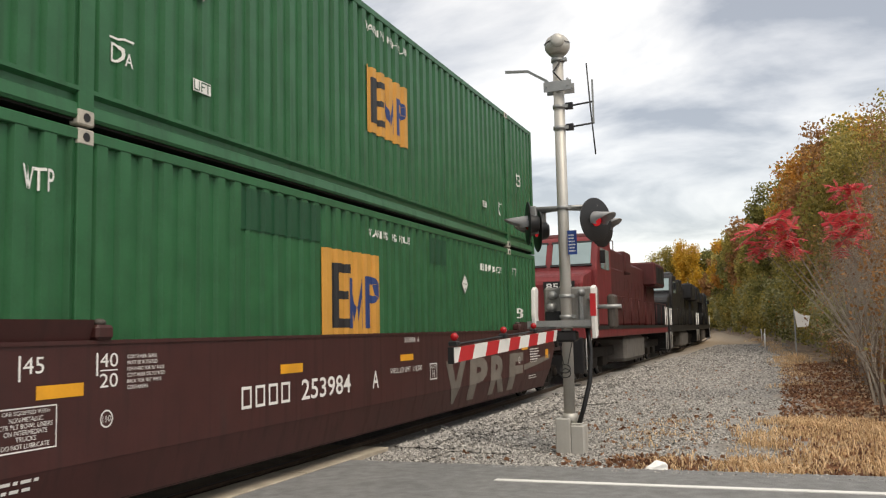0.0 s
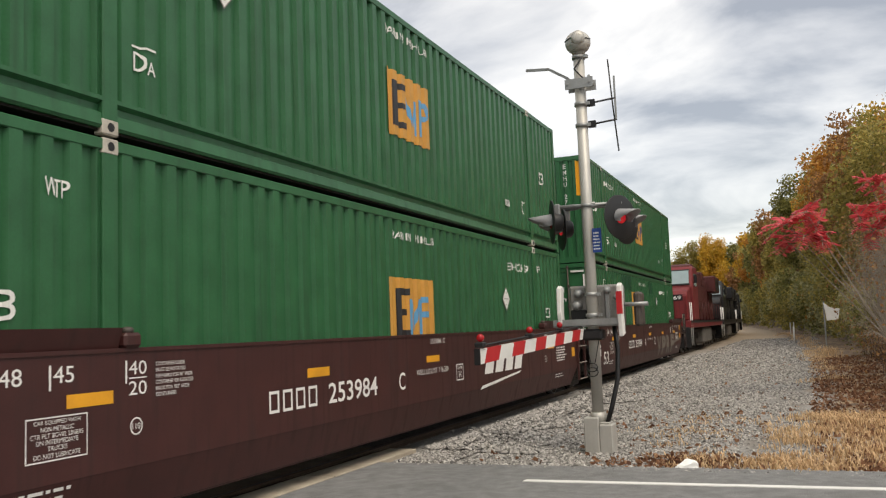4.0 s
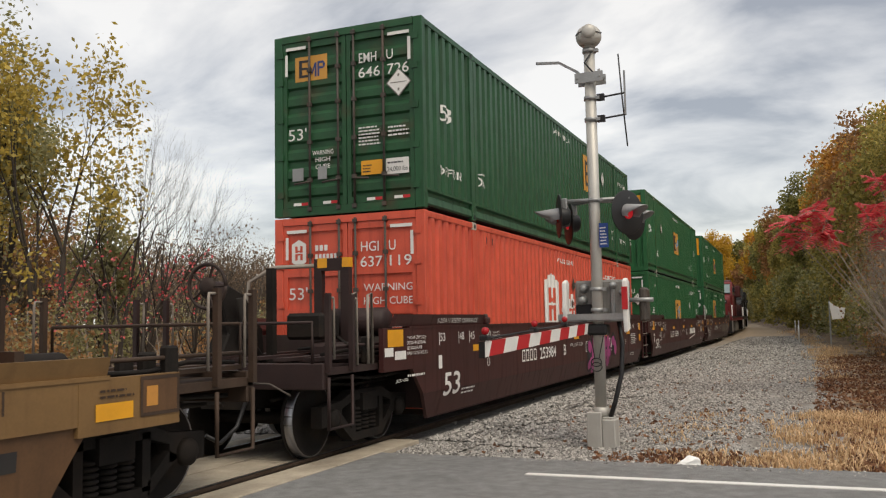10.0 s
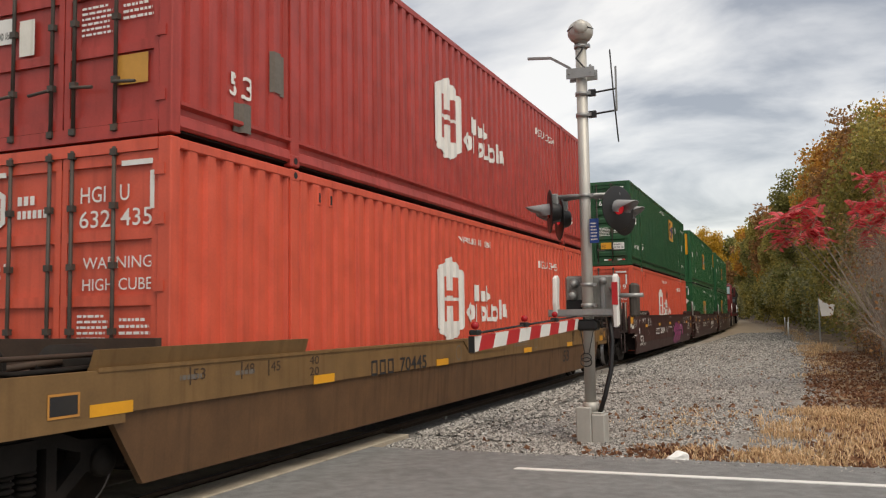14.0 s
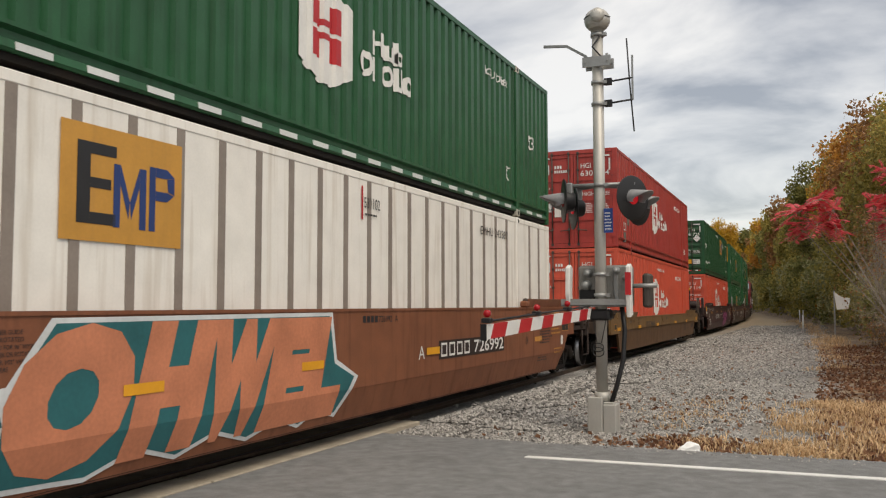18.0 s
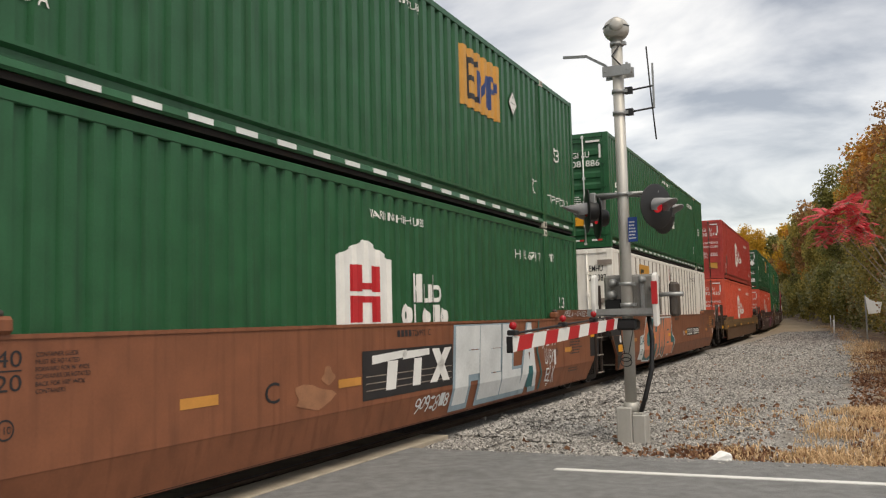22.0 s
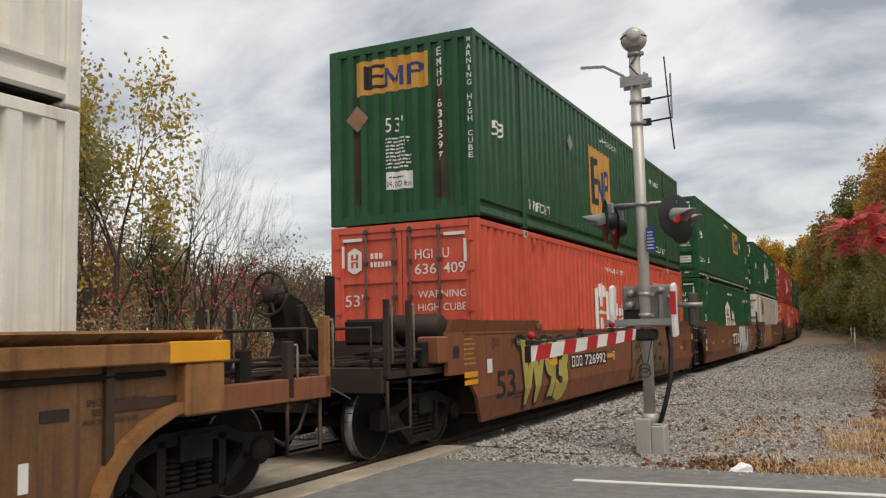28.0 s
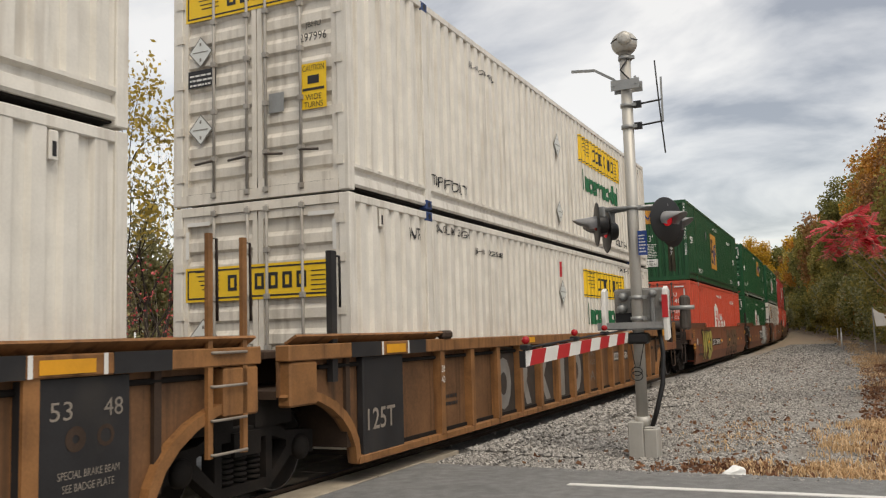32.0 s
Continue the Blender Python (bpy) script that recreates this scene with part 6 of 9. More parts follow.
    each("graffiti_edge", [skew(fit_word(w, a - 0.1, b + 0.1, v, h + 0.26, 0.095), 0.12, 0.84) for w, a, b, v, h in bub] + [blob(1.2, 1.37, 0.22, 0.14, seed=31), ring(2.66, 1.06, 0.38, 0.33), poly((2.66, 0.95), (3.04, 1.0), (2.86, 0.34), (2.42, 0.34))], M_KPAINT, c, P, lift=0.013)
    each("graffiti_fill", [ring(2.66, 1.06, 0.31, 0.21), poly((2.74, 0.9), (2.96, 0.98), (2.8, 0.41), (2.5, 0.41))], M_GRAFY, c, P, lift=0.0185, label="olive-yellow graffiti letter outlined in black")
    for k, (w, a, b, v, h) in enumerate(bub):
        paint("graffiti_fill", [skew(fit_word(w, a - 0.04, b + 0.04, v, h + 0.14, 0.06), 0.12, 0.84)], M_GRAFY, c, P, lift=0.017 + 0.003 * k, label="olive-yellow graffiti letter outlined in black")
    each("graffiti_tag", [fit_word("HB9", 1.06, 1.34, 1.37, 0.1)], M_GRAFY, c, P, lift=0.017)
    paint("stencil_panel", [rect(3.8, 6.35, 0.82, 1.08)], M_BROWND, c, P, lift=0.005)
    each("stencil", [*letter_blocks(3, 3.9, 4.55, 0.85, 1.05, 0.032), fit_word("726992", 4.75, 6.25, 0.95, 0.2, 0.01), fit_word("B", 6.85, 7.0, 0.97, 0.17)], M_WPAINT, c, P, lift=0.009)
    each("yellow_patch", [rect(6.3, 6.85, 0.93, 1.02), rect(12.8, 13.27, 0.9, 1.0), rect(9.3, 9.7, 0.91, 1.01), rect(2.55, 3.0, 0.94, 1.04)], M_YPAINT, c, P, lift=0.023)
    # grey letters between the ribs of the last cars
    for c in cars[7:]:
        W = lambda u, v, d: (1.341 - d, u, v)
        each("graffiti_shadow", [rect(2.12 + 1.01 * k, 2.97 + 1.01 * k, 0.30, 1.35) for k in range(2, 7)], M_GRAFK, c, W)
        each("graffiti", [fit_word(w, u, u + wd, 0.78, 0.82, 0.07) for w, u, wd in (("O", 4.16, 0.66), ("R", 5.17, 0.62), ("K", 6.2, 0.64), ("I", 7.3, 0.42), ("D", 8.2, 0.66))], M_GRAFL, c, W, lift=0.008, label="pale grey block graffiti letters")
        each("graffiti_tag", [fit_word("OK", 9.3, 9.9, 1.1, 0.14), fit_word("NWG53", 9.25, 9.95, 0.9, 0.1), fit_word("LA", 9.3, 9.9, 0.62, 0.2)], M_GRAFG, c, W, lift=0.008)


M_GRAFO2 = mat("rubbed_tan_paint", (0.29, 0.135, 0.07), 0.6, vary=0.2, scale=6)
M_TANDARK2 = mat("faded_brown_spray_paint", (0.15, 0.09, 0.05), 0.6, vary=0.2)
M_GRAFL = mat("pale_grey_spray_paint", (0.22, 0.205, 0.19), 0.6, vary=0.15, grime=0.4, grime_color=(0.2, 0.15, 0.1))
M_GRAFK = mat("sooty_spray_paint", (0.04, 0.033, 0.028), 0.65, vary=0.3, scale=4, grime=0.4, grime_color=(0.12, 0.06, 0.03))


# ---- the crossing signal ----
MX, MY = 3.655, 11.66


def lamp_unit(parent, x, y, z, yaw, lit):
    """One flashing-light head: dark round backboard, lens, hood, housing; it faces along yaw."""
    d = Vector((math.cos(radians(yaw)), math.sin(radians(yaw)), 0))
    c = Vector((x, y, z))
    bm = bmesh.new()
    lathe(bm, c, d, ((-0.004, 0.0), (-0.004, 0.295), (0.006, 0.305), (0.012, 0.295), (0.012, 0.0)), 40)
    board = part("backboard", bm, M_BLACK, parent)
    bm = bmesh.new()
    lathe(bm, c, d, ((-0.15, 0.0), (-0.15, 0.09), (-0.12, 0.12), (-0.02, 0.135), (-0.004, 0.135)), 20)
    part("housing", bm, M_BLACK, board)
    bm = bmesh.new()
    lathe(bm, c, d, ((0.013, 0.088), (0.03, 0.085), (0.042, 0.06), (0.048, 0.0)), 24)
    part("lens", bm, M_RED_LIT if lit else M_RED_DARK, board, "red glass lens")
    # the hood: most of a cylinder, cut away below, longer at the top
    bm = bmesh.new()
    up, side = Vector((0, 0, 1)), d.cross(Vector((0, 0, 1)))
    rows = []
    for k in range(17):
        a = radians(-25 + 230 * k / 16)
        n = side * math.cos(a) + up * math.sin(a)
        reach = 0.12 + 0.22 * max(0.0, math.sin(a)) ** 0.7
        rows.append([bm.verts.new(c + n * r + d * h + Vector((0, 0, -0.05 * h / 0.3))) for r, h in ((0.118, 0.012), (0.126, reach), (0.119, reach), (0.111, 0.012))])
    for p, q in zip(rows, rows[1:]):
        for k in range(3):
            bm.faces.new((p[k], q[k], q[k + 1], p[k + 1])).smooth = True
    part("hood", bm, M_HOOD, board)


M_HOOD = mat("grey_hood_paint", (0.27, 0.27, 0.275), 0.45, vary=0.15)


M_CASE = mat("weathered_grey_case", (0.27, 0.26, 0.24), 0.5, 0.3, vary=0.2, grime=0.5, grime_color=(0.1, 0.085, 0.065), streak=True)


def build_signal():
    sig = thing("crossing_signal", "tall grey metal crossing signal mast with lights and lowered gate machine", "crossing signal")
    bm = tubes((((MX, MY, 0.3), (MX, MY, 5.39)), 0.076), n=24)
    mast = part("mast", bm, M_ALU, sig)
    for z in (2.0, 3.22, 4.34, 4.64, 5.31, 1.72):
        bm = bmesh.new()
        lathe(bm, (MX, MY, z), (0, 0, 1), ((-0.025, 0.082), (-0.025, 0.094), (0.025, 0.094), (0.025, 0.082)), 20)
        box(bm, MX + 0.08, MX + 0.13, MY - 0.05, MY + 0.02, z - 0.022, z + 0.022)
        part("clamp", bm, M_GALV, mast)
    # the bell
    bm = bmesh.new()
    pr = [(0.0, 0.085), (0.05, 0.09)] + [(0.17 - 0.165 * math.cos(a), 0.178 * math.sin(a) if a > 0.6 else 0.1) for a in [0.62 + i * (math.pi - 0.62) / 12 for i in range(12)]] + [(0.336, 0.0)]
    lathe(bm, (MX, MY, 5.35), (0, 0, 1), pr, 28)
    bell = part("bell", bm, M_ALU, sig, "round grey warning bell")
    bm = bmesh.new()
    lathe(bm, (MX + 0.035, MY - 0.145, 5.55), (0.23, -0.97, 0), ((0.0, 0.1), (0.03, 0.095), (0.042, 0.04), (0.045, 0.0)), 22)
    part("bell_plate", bm, M_ALU, bell)
    bm = bmesh.new()
    pts = [(MX + 0.182 * math.cos(a), MY + 0.182 * math.sin(a), 5.55 + 0.012 * math.sin(3 * a)) for a in [radians(-160 + 10 * i) for i in range(17)]]
    tube(bm, pts, 0.007, 5)
    part("seam", bm, M_BLACK, bell)
    bm = tubes((((MX + 0.06, MY - 0.085, 5.28), (MX - 0.05, MY - 0.1, 5.13), (MX + 0.07, MY - 0.1, 4.98), (MX + 0.15, MY - 0.06, 4.9)), 0.012), n=6)
    part("bell_cable", bm, M_BLACK, sig)
    # the bent bracket near the top
    bm = boxes((MX - 0.19, MX + 0.2, MY - 0.11, MY - 0.085, 4.85, 4.99), (MX - 0.19, MX + 0.2, MY + 0.085, MY + 0.11, 4.85, 4.99))
    for x in (-0.15, 0.15):
        tube(bm, ((MX + x, MY - 0.13, 4.92), (MX + x, MY + 0.13, 4.92)), 0.014, 6)
    part("bracket", bm, M_GALV, sig, bevel=0.0)
    bm = tubes((((MX - 0.12, MY - 0.06, 4.97), (MX - 0.16, MY - 0.07, 5.02), (MX - 0.42, MY - 0.06, 5.19), (MX - 0.76, MY - 0.02, 5.235)), 0.026), n=4)
    part("bent_arm", bm, M_GALV, sig)
    bm = tubes((((MX + 0.14, MY - 0.08, 5.02), (MX + 0.2, MY - 0.08, 4.86)), 0.02), n=6)
    part("conduit_stub", bm, M_GALV, sig)
    # the aerial
    aer = part("aerial", tubes((((MX + 0.40, MY + 0.0, 5.22), (MX + 0.435, MY, 4.6), (MX + 0.485, MY, 3.93)), 0.011), n=6), M_BLACK, sig)
    part("aerial_plate", boxes((MX + 0.46, MX + 0.485, MY - 0.01, MY + 0.01, 4.36, 4.98)), M_GALV, aer)
    for z in (4.64, 4.34):
        part("aerial_arm", tubes((((MX + 0.08, MY, z), (MX + 0.48, MY, z + 0.03)), 0.013), n=6), M_BLACK, aer)
        part("aerial_clamp", boxes((MX + 0.09, MX + 0.19, MY - 0.03, MY + 0.03, z - 0.04, z + 0.05)), M_BLACK, aer)
    # the four lamp heads on their arms
    arms = part("lamp_arm", tubes((((MX - 0.42, MY - 0.08, 3.22), (MX + 0.48, MY + 0.02, 3.22)), 0.03), n=10), M_GALV, sig)
    for x, y in ((0.36, 0.36), (-0.40, 0.24)):
        part("lamp_arm", tubes((((MX, MY + 0.02, 3.22), (MX + x, MY + y, 3.22)), 0.03), n=10), M_GALV, sig)
    lamp_unit(sig, MX + 0.45, MY - 0.03, 3.02, -32, True)
    lamp_unit(sig, MX + 0.43, MY + 0.42, 2.99, -24, False)
    lamp_unit(sig, MX - 0.47, MY - 0.10, 3.02, 203, False)
    lamp_unit(sig, MX - 0.42, MY + 0.22, 2.95, 207, True)
    for x, y in ((0.38, -0.0), (0.35, 0.38), (-0.39, -0.09), (-0.35, 0.24)):
        part("lamp_bracket", boxes((MX + x - 0.04, MX + x + 0.04, MY + y - 0.05, MY + y + 0.05, 2.98, 3.26)), M_GALV, sig, bevel=0.012)
    # small blue notice
    sgn = part("notice", boxes((MX + 0.075, MX + 0.2, MY - 0.1, MY - 0.095, 2.56, 2.89)), M_BLUE, sig, "small blue notice with white print")
    paint("print", bars(MX + 0.09, MX + 0.185, 2.6, 2.86, 6, 3, 0.4), M_WPAINT, sgn, lambda u, v, d: (u, MY - 0.1 + d, v), lift=0.002)
    # gate machine behind the mast
    bm = boxes((MX - 0.34, MX + 0.36, MY + 0.1, MY + 0.48, 1.56, 2.13))
    gm = part("gate_machine", bm, M_CASE, sig, "grey metal gate machine case", bevel=0.03)
    for x, z, r in ((-0.2, 2.02, 0.06), (0.2, 2.05, 0.05), (-0.22, 1.86, 0.07), (0.32, 1.95, 0.04)):
        bm = bmesh.new()
        lathe(bm, (MX + x, MY + 0.1, z), (0, -1, 0), ((0, r), (0.05, r), (0.07, r * 0.7), (0.11, r * 0.7), (0.11, 0)), 14)
        part("boss", bm, M_GALV, gm)
    part("machine_rib", boxes((MX + 0.16, MX + 0.22, MY + 0.06, MY + 0.1, 1.6, 2.05)), M_GALV, gm, bevel=0.012)
    part("case_shadow_gap", boxes((MX - 0.32, MX - 0.1, MY + 0.07, MY + 0.1, 1.6, 1.8)), M_BLACK, gm, bevel=0.01)
    part("support_channel", boxes((MX - 0.52, MX + 0.40, MY - 0.14, MY - 0.09, 1.57, 1.67), (MX - 0.52, MX + 0.40, MY - 0.14, MY + 0.02, 1.575, 1.585)), M_GALV, sig)
    part("collar", boxes((MX - 0.14, MX + 0.14, MY - 0.12, MY + 0.12, 1.38, 1.53)), M_BLACK, sig, bevel=0.03)
    # counterweight arms at both sides of the machine
    for x, mlow in ((-0.42, False), (0.40, True)):
        bm = bmesh.new()
        pts = [(MY - 0.16, 2.10), (MY - 0.06, 2.14), (MY + 0.02, 2.10), (MY - 0.02, 1.75), (MY + 0.02, 1.45 if mlow else 1.6), (MY - 0.14, 1.42 if mlow else 1.58), (MY - 0.18, 1.75)]
        prism(bm, pts, 0, MX + x - 0.03, MX + x + 0.03)
        part("gate_bracket", bm, M_WPAINT, sig, bevel=0.01)
        if mlow:
            bm = boxes((MX + x - 0.034, MX + x + 0.034, MY - 0.184, MY - 0.12, 1.72, 2.02))
            part("red_stripe", bm, M_RPAINT, sig)
    part("counterweight", boxes((MX + 0.5, MX + 0.6, MY + 0.3, MY + 0.62, 1.55, 2.02)), M_ROD, sig, bevel=0.03)
    part("counterweight_arm", tubes((((MX + 0.36, MY + 0.3, 1.85), (MX + 0.7, MY + 0.3, 1.85)), 0.03), n=8), M_GALV, sig)
    # the foot
    foot = part("foot", boxes((MX - 0.17, MX + 0.03, MY - 0.15, MY + 0.13, -0.12, 0.36)), M_ALU, sig, "cast junction box foot", bevel=0.012)
    part("foot_box", boxes((MX + 0.031, MX + 0.21, MY - 0.14, MY + 0.13, -0.12, 0.27)), M_ALU, foot, bevel=0.015)
    part("foot_flange", boxes((MX + 0.035, MX + 0.17, MY - 0.12, MY + 0.12, 0.271, 0.295)), M_ALU, foot, bevel=0.008)
    part("foot_collar", tubes((((MX, MY, 0.3), (MX, MY, 0.42)), 0.1), n=20), M_ALU, foot)
    # conduit and a loop of slack wire
    bm = tubes((((MX + 0.24, MY + 0.2, 1.56), (MX + 0.29, MY + 0.12, 1.25), (MX + 0.28, MY + 0.05, 0.85), (MX + 0.2, MY - 0.02, 0.5), (MX + 0.13, MY - 0.02, 0.29)), 0.032), n=10)
    part("conduit", bm, M_BLACK, sig)
    bm = bmesh.new()
    for cz, r in ((1.02, 0.07), (0.96, 0.075)):
        tube(bm, [(MX - 0.02 + r * math.cos(a), MY - 0.1, cz + r * 0.8 * math.sin(a)) for a in [2 * math.pi * i / 16 for i in range(17)]], 0.007, 5)
    tube(bm, ((MX - 0.1, MY - 0.09, 1.45), (MX - 0.04, MY - 0.1, 1.08)), 0.006, 5)
    tube(bm, ((MX + 0.1, MY - 0.09, 1.45), (MX + 0.02, MY - 0.1, 1.08)), 0.006, 5)
    part("slack_wire", bm, M_BLACK, sig)
    return sig


build_signal()


def build_gate():
    """The lowered arm, striped red and white, with three small lamps on top."""
    gate = thing("gate_arm", "lowered red and white striped crossing gate arm with red lamps", "gate")
    y0, y1, xg = 11.5, 7.52, 3.53
    zc = lambda y: 1.335 + 0.135 * (y - y1) / (y0 - y1)
    step, h = 0.405, 0.07
    y, k = y1, 0
    while y < y0 - 0.05:
        ye = min(y0, y + (step if k else 0.16))
        sl = -0.045
        bm = bmesh.new()
        pts = [(y + (sl if k else 0), zc(y) - h), (ye + sl, zc(ye) - h), (ye - sl, zc(ye) + h), (y - (sl if k else 0), zc(y) + h)]
        prism(bm, pts, 0, xg - 0.02, xg + 0.02)
        part("stripe", bm, M_RPAINT if k % 2 else M_WREFL, gate)
        y, k = ye, k + 1
    part("end_cap", boxes((xg - 0.03, xg + 0.025, y1 - 0.02, y1 + 0.0, zc(y1) - 0.076, zc(y1) + 0.076)), M_BLACK, gate)
    part("cable", tubes((((xg, y1 + 0.1, zc(y1) + 0.1), (xg, 9.6, zc(9.6) + 0.1), (xg, y0, zc(y0) + 0.1)), 0.012), n=6), M_BLACK, gate)
    for y in (7.6, 9.15, 10.4):
        lamp = part("lamp", boxes((xg - 0.045, xg + 0.045, y - 0.05, y + 0.05, zc(y) + 0.08, zc(y) + 0.13)), M_BLACK, gate, bevel=0.01)
        bm = bmesh.new()
        lathe(bm, (xg, y, zc(y) + 0.17), (0.25, -0.97, 0), ((-0.05, 0.02), (-0.04, 0.036), (0.015, 0.036), (0.035, 0.022), (0.04, 0.0)), 16)
        part("lens", bm, M_LAMP, lamp, "lit red gate lamp")
    return gate


M_WREFL = mat("white_reflective_sheet", (0.74, 0.73, 0.70), 0.35, vary=0.05, grime=0.25, grime_color=(0.45, 0.42, 0.38))
M_LAMP = glow("lit_gate_lamp", (1.0, 0.02, 0.03), 0.05, (0.3, 0.008, 0.012))
build_gate()


def build_sign():
    sign = thing("trackside_sign", "small white sign board on a post by the brush", "sign")
    part("post", boxes((6.97, 7.04, 45.35, 45.42, -0.2, 2.25)), M_GALV, sign, bevel=0.01)
    bm = bmesh.new()
    prism(bm, [(7.0, 2.22), (7.3, 1.98), (7.7, 1.9), (7.6, 1.4), (7.1, 1.36)], 1, 45.31, 45.34)
    part("board", bm, M_WPAINT, sign)
    for x, y, h in ((5.4, 57.0, 1.0), (4.6, 88.0, 1.1), (4.9, 88.4, 1.1)):
        mk = thing("marker_post", "short pale marker post in dry grass", "post", "marker posts")
        part("post", tubes((((x, y, -0.2), (x, y, h)), 0.045), n=8), M_WPAINT, mk)
    sc = thing("litter", "crumpled white plastic scrap on the gravel", "litter")
    bm = bmesh.new()
    bmesh.ops.create_icosphere(bm, subdivisions=3, radius=0.13)
    for v in bm.verts:
        n = noise.noise_vector(v.co * 9.0)
        v.co = Vector((v.co.x * 1.1, v.co.y * 0.8, max(0.0, v.co.z) * 0.7)) + n * 0.045
    o = part("scrap", bm, M_TRASH, sc)
    sc.matrix_basis = pose(4.98, 10.08, -0.05, 0, 0, 30)


build_sign()


# ---- stones, grass, leaves ----
def scatter_stones(name, n, area, size, seed, material, zoff=0.0):
    """Loose stones, each an eight-sided lump."""
    rng = np.random.RandomState(seed)
    x0, x1, y0, y1 = area
    u = rng.rand(n)
    y = y0 + (y1 - y0) * u ** 1.7
    x = x0 + (x1 - x0) * rng.rand(n)
    x = np.where(x > x1 - 0.9, x1 - np.abs(rng.randn(n)) * 0.45 + 0.35 * np.sin(y * 1.7) + 0.2 * np.sin(y * 4.1), x)
    base = np.array([(1, 0, 0), (0, 1, 0), (-1, 0, 0), (0, -1, 0), (0, 0, 1), (0, 0, -1)], float)
    f = [(0, 1, 4), (1, 2, 4), (2, 3, 4), (3, 0, 4), (1, 0, 5), (2, 1, 5), (3, 2, 5), (0, 3, 5)]
    s = size * (0.55 + 0.9 * rng.rand(n)) * (1 + (y - y0) / 60)
    P = base[None] * (0.7 + 0.6 * rng.rand(n, 6, 1)) + 0.25 * rng.randn(n, 6, 3)
    P[:, :, 2] *= 0.65
    P *= s[:, None, None]
    a = rng.rand(n) * 6.28
    c, sn = np.cos(a)[:, None], np.sin(a)[:, None]
    X, Y = P[:, :, 0] * c - P[:, :, 1] * sn, P[:, :, 0] * sn + P[:, :, 1] * c
    z = np.array([ground_z(p, q) for p, q in zip(x, y)]) + zoff
    V = np.stack([X + x[:, None], Y + y[:, None], P[:, :, 2] + z[:, None] + s[:, None] * 0.2], 2).reshape(-1, 3)
    F = (np.arange(n)[:, None, None] * 6 + np.array(f)[None]).reshape(-1, 3)
    ob = mesh_np(name, V.tolist(), F.tolist(), material)
    return tagged(ob, "loose grey crushed stone beside the track", "gravel", kind="stuff")


M_STONE = leafy("crushed_stone", (0.085, 0.08, 0.075), (0.47, 0.445, 0.41), 0.9)
M_STONE.node_tree.nodes["Mix Shader"].inputs[0].default_value = 0.0
scatter_stones("gravel", 70000, (1.3, 6.3, 9.95, 34.0), 0.018, 5, M_STONE)
scatter_stones("ballast", 12000, (1.27, 2.6, 11.2, 45.0), 0.03, 6, M_STONE, 0.02)
scatter_stones("ballast", 5000, (-2.6, -1.27, 11.2, 60.0), 0.04, 7, M_STONE, 0.02)
scatter_stones("gravel", 32000, (1.4, 6.4, 24.0, 75.0), 0.03, 12, M_STONE)
scatter_stones("gravel", 1500, (1.4, 8.0, 9.75, 10.1), 0.022, 8, M_STONE, 0.05)


def blades(name, spots, material, label, category, seed):
    """Grass as thin bent blades. spots: x, y, radius, count, height."""
    rng = np.random.RandomState(seed)
    V, F = [], []
    for x, y, r, n, h in spots:
        a, d = rng.rand(n) * 6.28, r * np.sqrt(rng.rand(n))
        for k in range(n):
            bx, by = x + d[k] * math.cos(a[k]), y + d[k] * math.sin(a[k])
            z = ground_z(bx, by) - 0.02
            hh = h * rng.uniform(0.4, 1.15)
            ld, lean = rng.rand() * 6.28, rng.uniform(0.1, 0.9) * hh
            w = 0.0045 + 0.0045 * rng.rand()
            wx, wy = -math.sin(ld) * w, math.cos(ld) * w
            ux, uy = math.cos(ld) * lean, math.sin(ld) * lean
            i = len(V)
            V += [(bx - wx, by - wy, z), (bx + wx, by + wy, z), (bx + ux * 0.4 + wx, by + uy * 0.4 + wy, z + hh * 0.7), (bx + ux * 0.4 - wx, by + uy * 0.4 - wy, z + hh * 0.7),
                  (bx + ux, by + uy, z + hh * rng.uniform(0.75, 1.0))]
            F += [(i, i + 1, i + 2, i + 3), (i + 3, i + 2, i + 4)]
    return tagged(mesh_np(name, V, F, material), label, category, kind="stuff")


M_STRAW = leafy("dry_straw", (0.42, 0.26, 0.125), (0.88, 0.65, 0.40), 0.8)
M_LITTER = leafy("fallen_leaves", (0.11, 0.048, 0.03), (0.38, 0.2, 0.11), 0.8)
rg = random.Random(4)
spots = []
for i in range(150):
    y = 10.15 + 6.2 * rg.random() ** 1.1
    x = 5.62 + 0.05 * (y - 10) + (3.3 + 0.1 * (y - 10)) * rg.random()
    spots.append((x, y, 0.35, 115 if rg.random() < 0.8 else 25, 0.14))
for i in range(26):
    spots.append((rg.gauss(5.1, 0.28), rg.gauss(10.75, 0.25), 0.14, 20, 0.12))
for i in range(26):
    spots.append((rg.uniform(4.3, 5.8), rg.uniform(11.5, 16), 0.2, 14, 0.1))
for i in range(40):
    y = 36 + 60 * rg.random() ** 1.2
    spots.append((path_edge(y) + rg.gauss(0.1, 0.35), y, 0.4, 40, 0.34))
for i in range(36):
    y = 24 + 22 * rg.random()
    spots.append((path_edge(y) + rg.gauss(0.0, 0.3), y, 0.35, 34, 0.16))
for i in range(30):
    spots.append((rg.gauss(4.5, 0.4), rg.gauss(13.6, 0.5), 0.2, 10, 0.07))
blades("dry_grass", spots, M_STRAW, "bleached dry grass beside the gravel track", "grass", 3)
left = [(rg.uniform(-12, -4), rg.uniform(10, 60), 0.7, 30, 0.7) for i in range(160)]
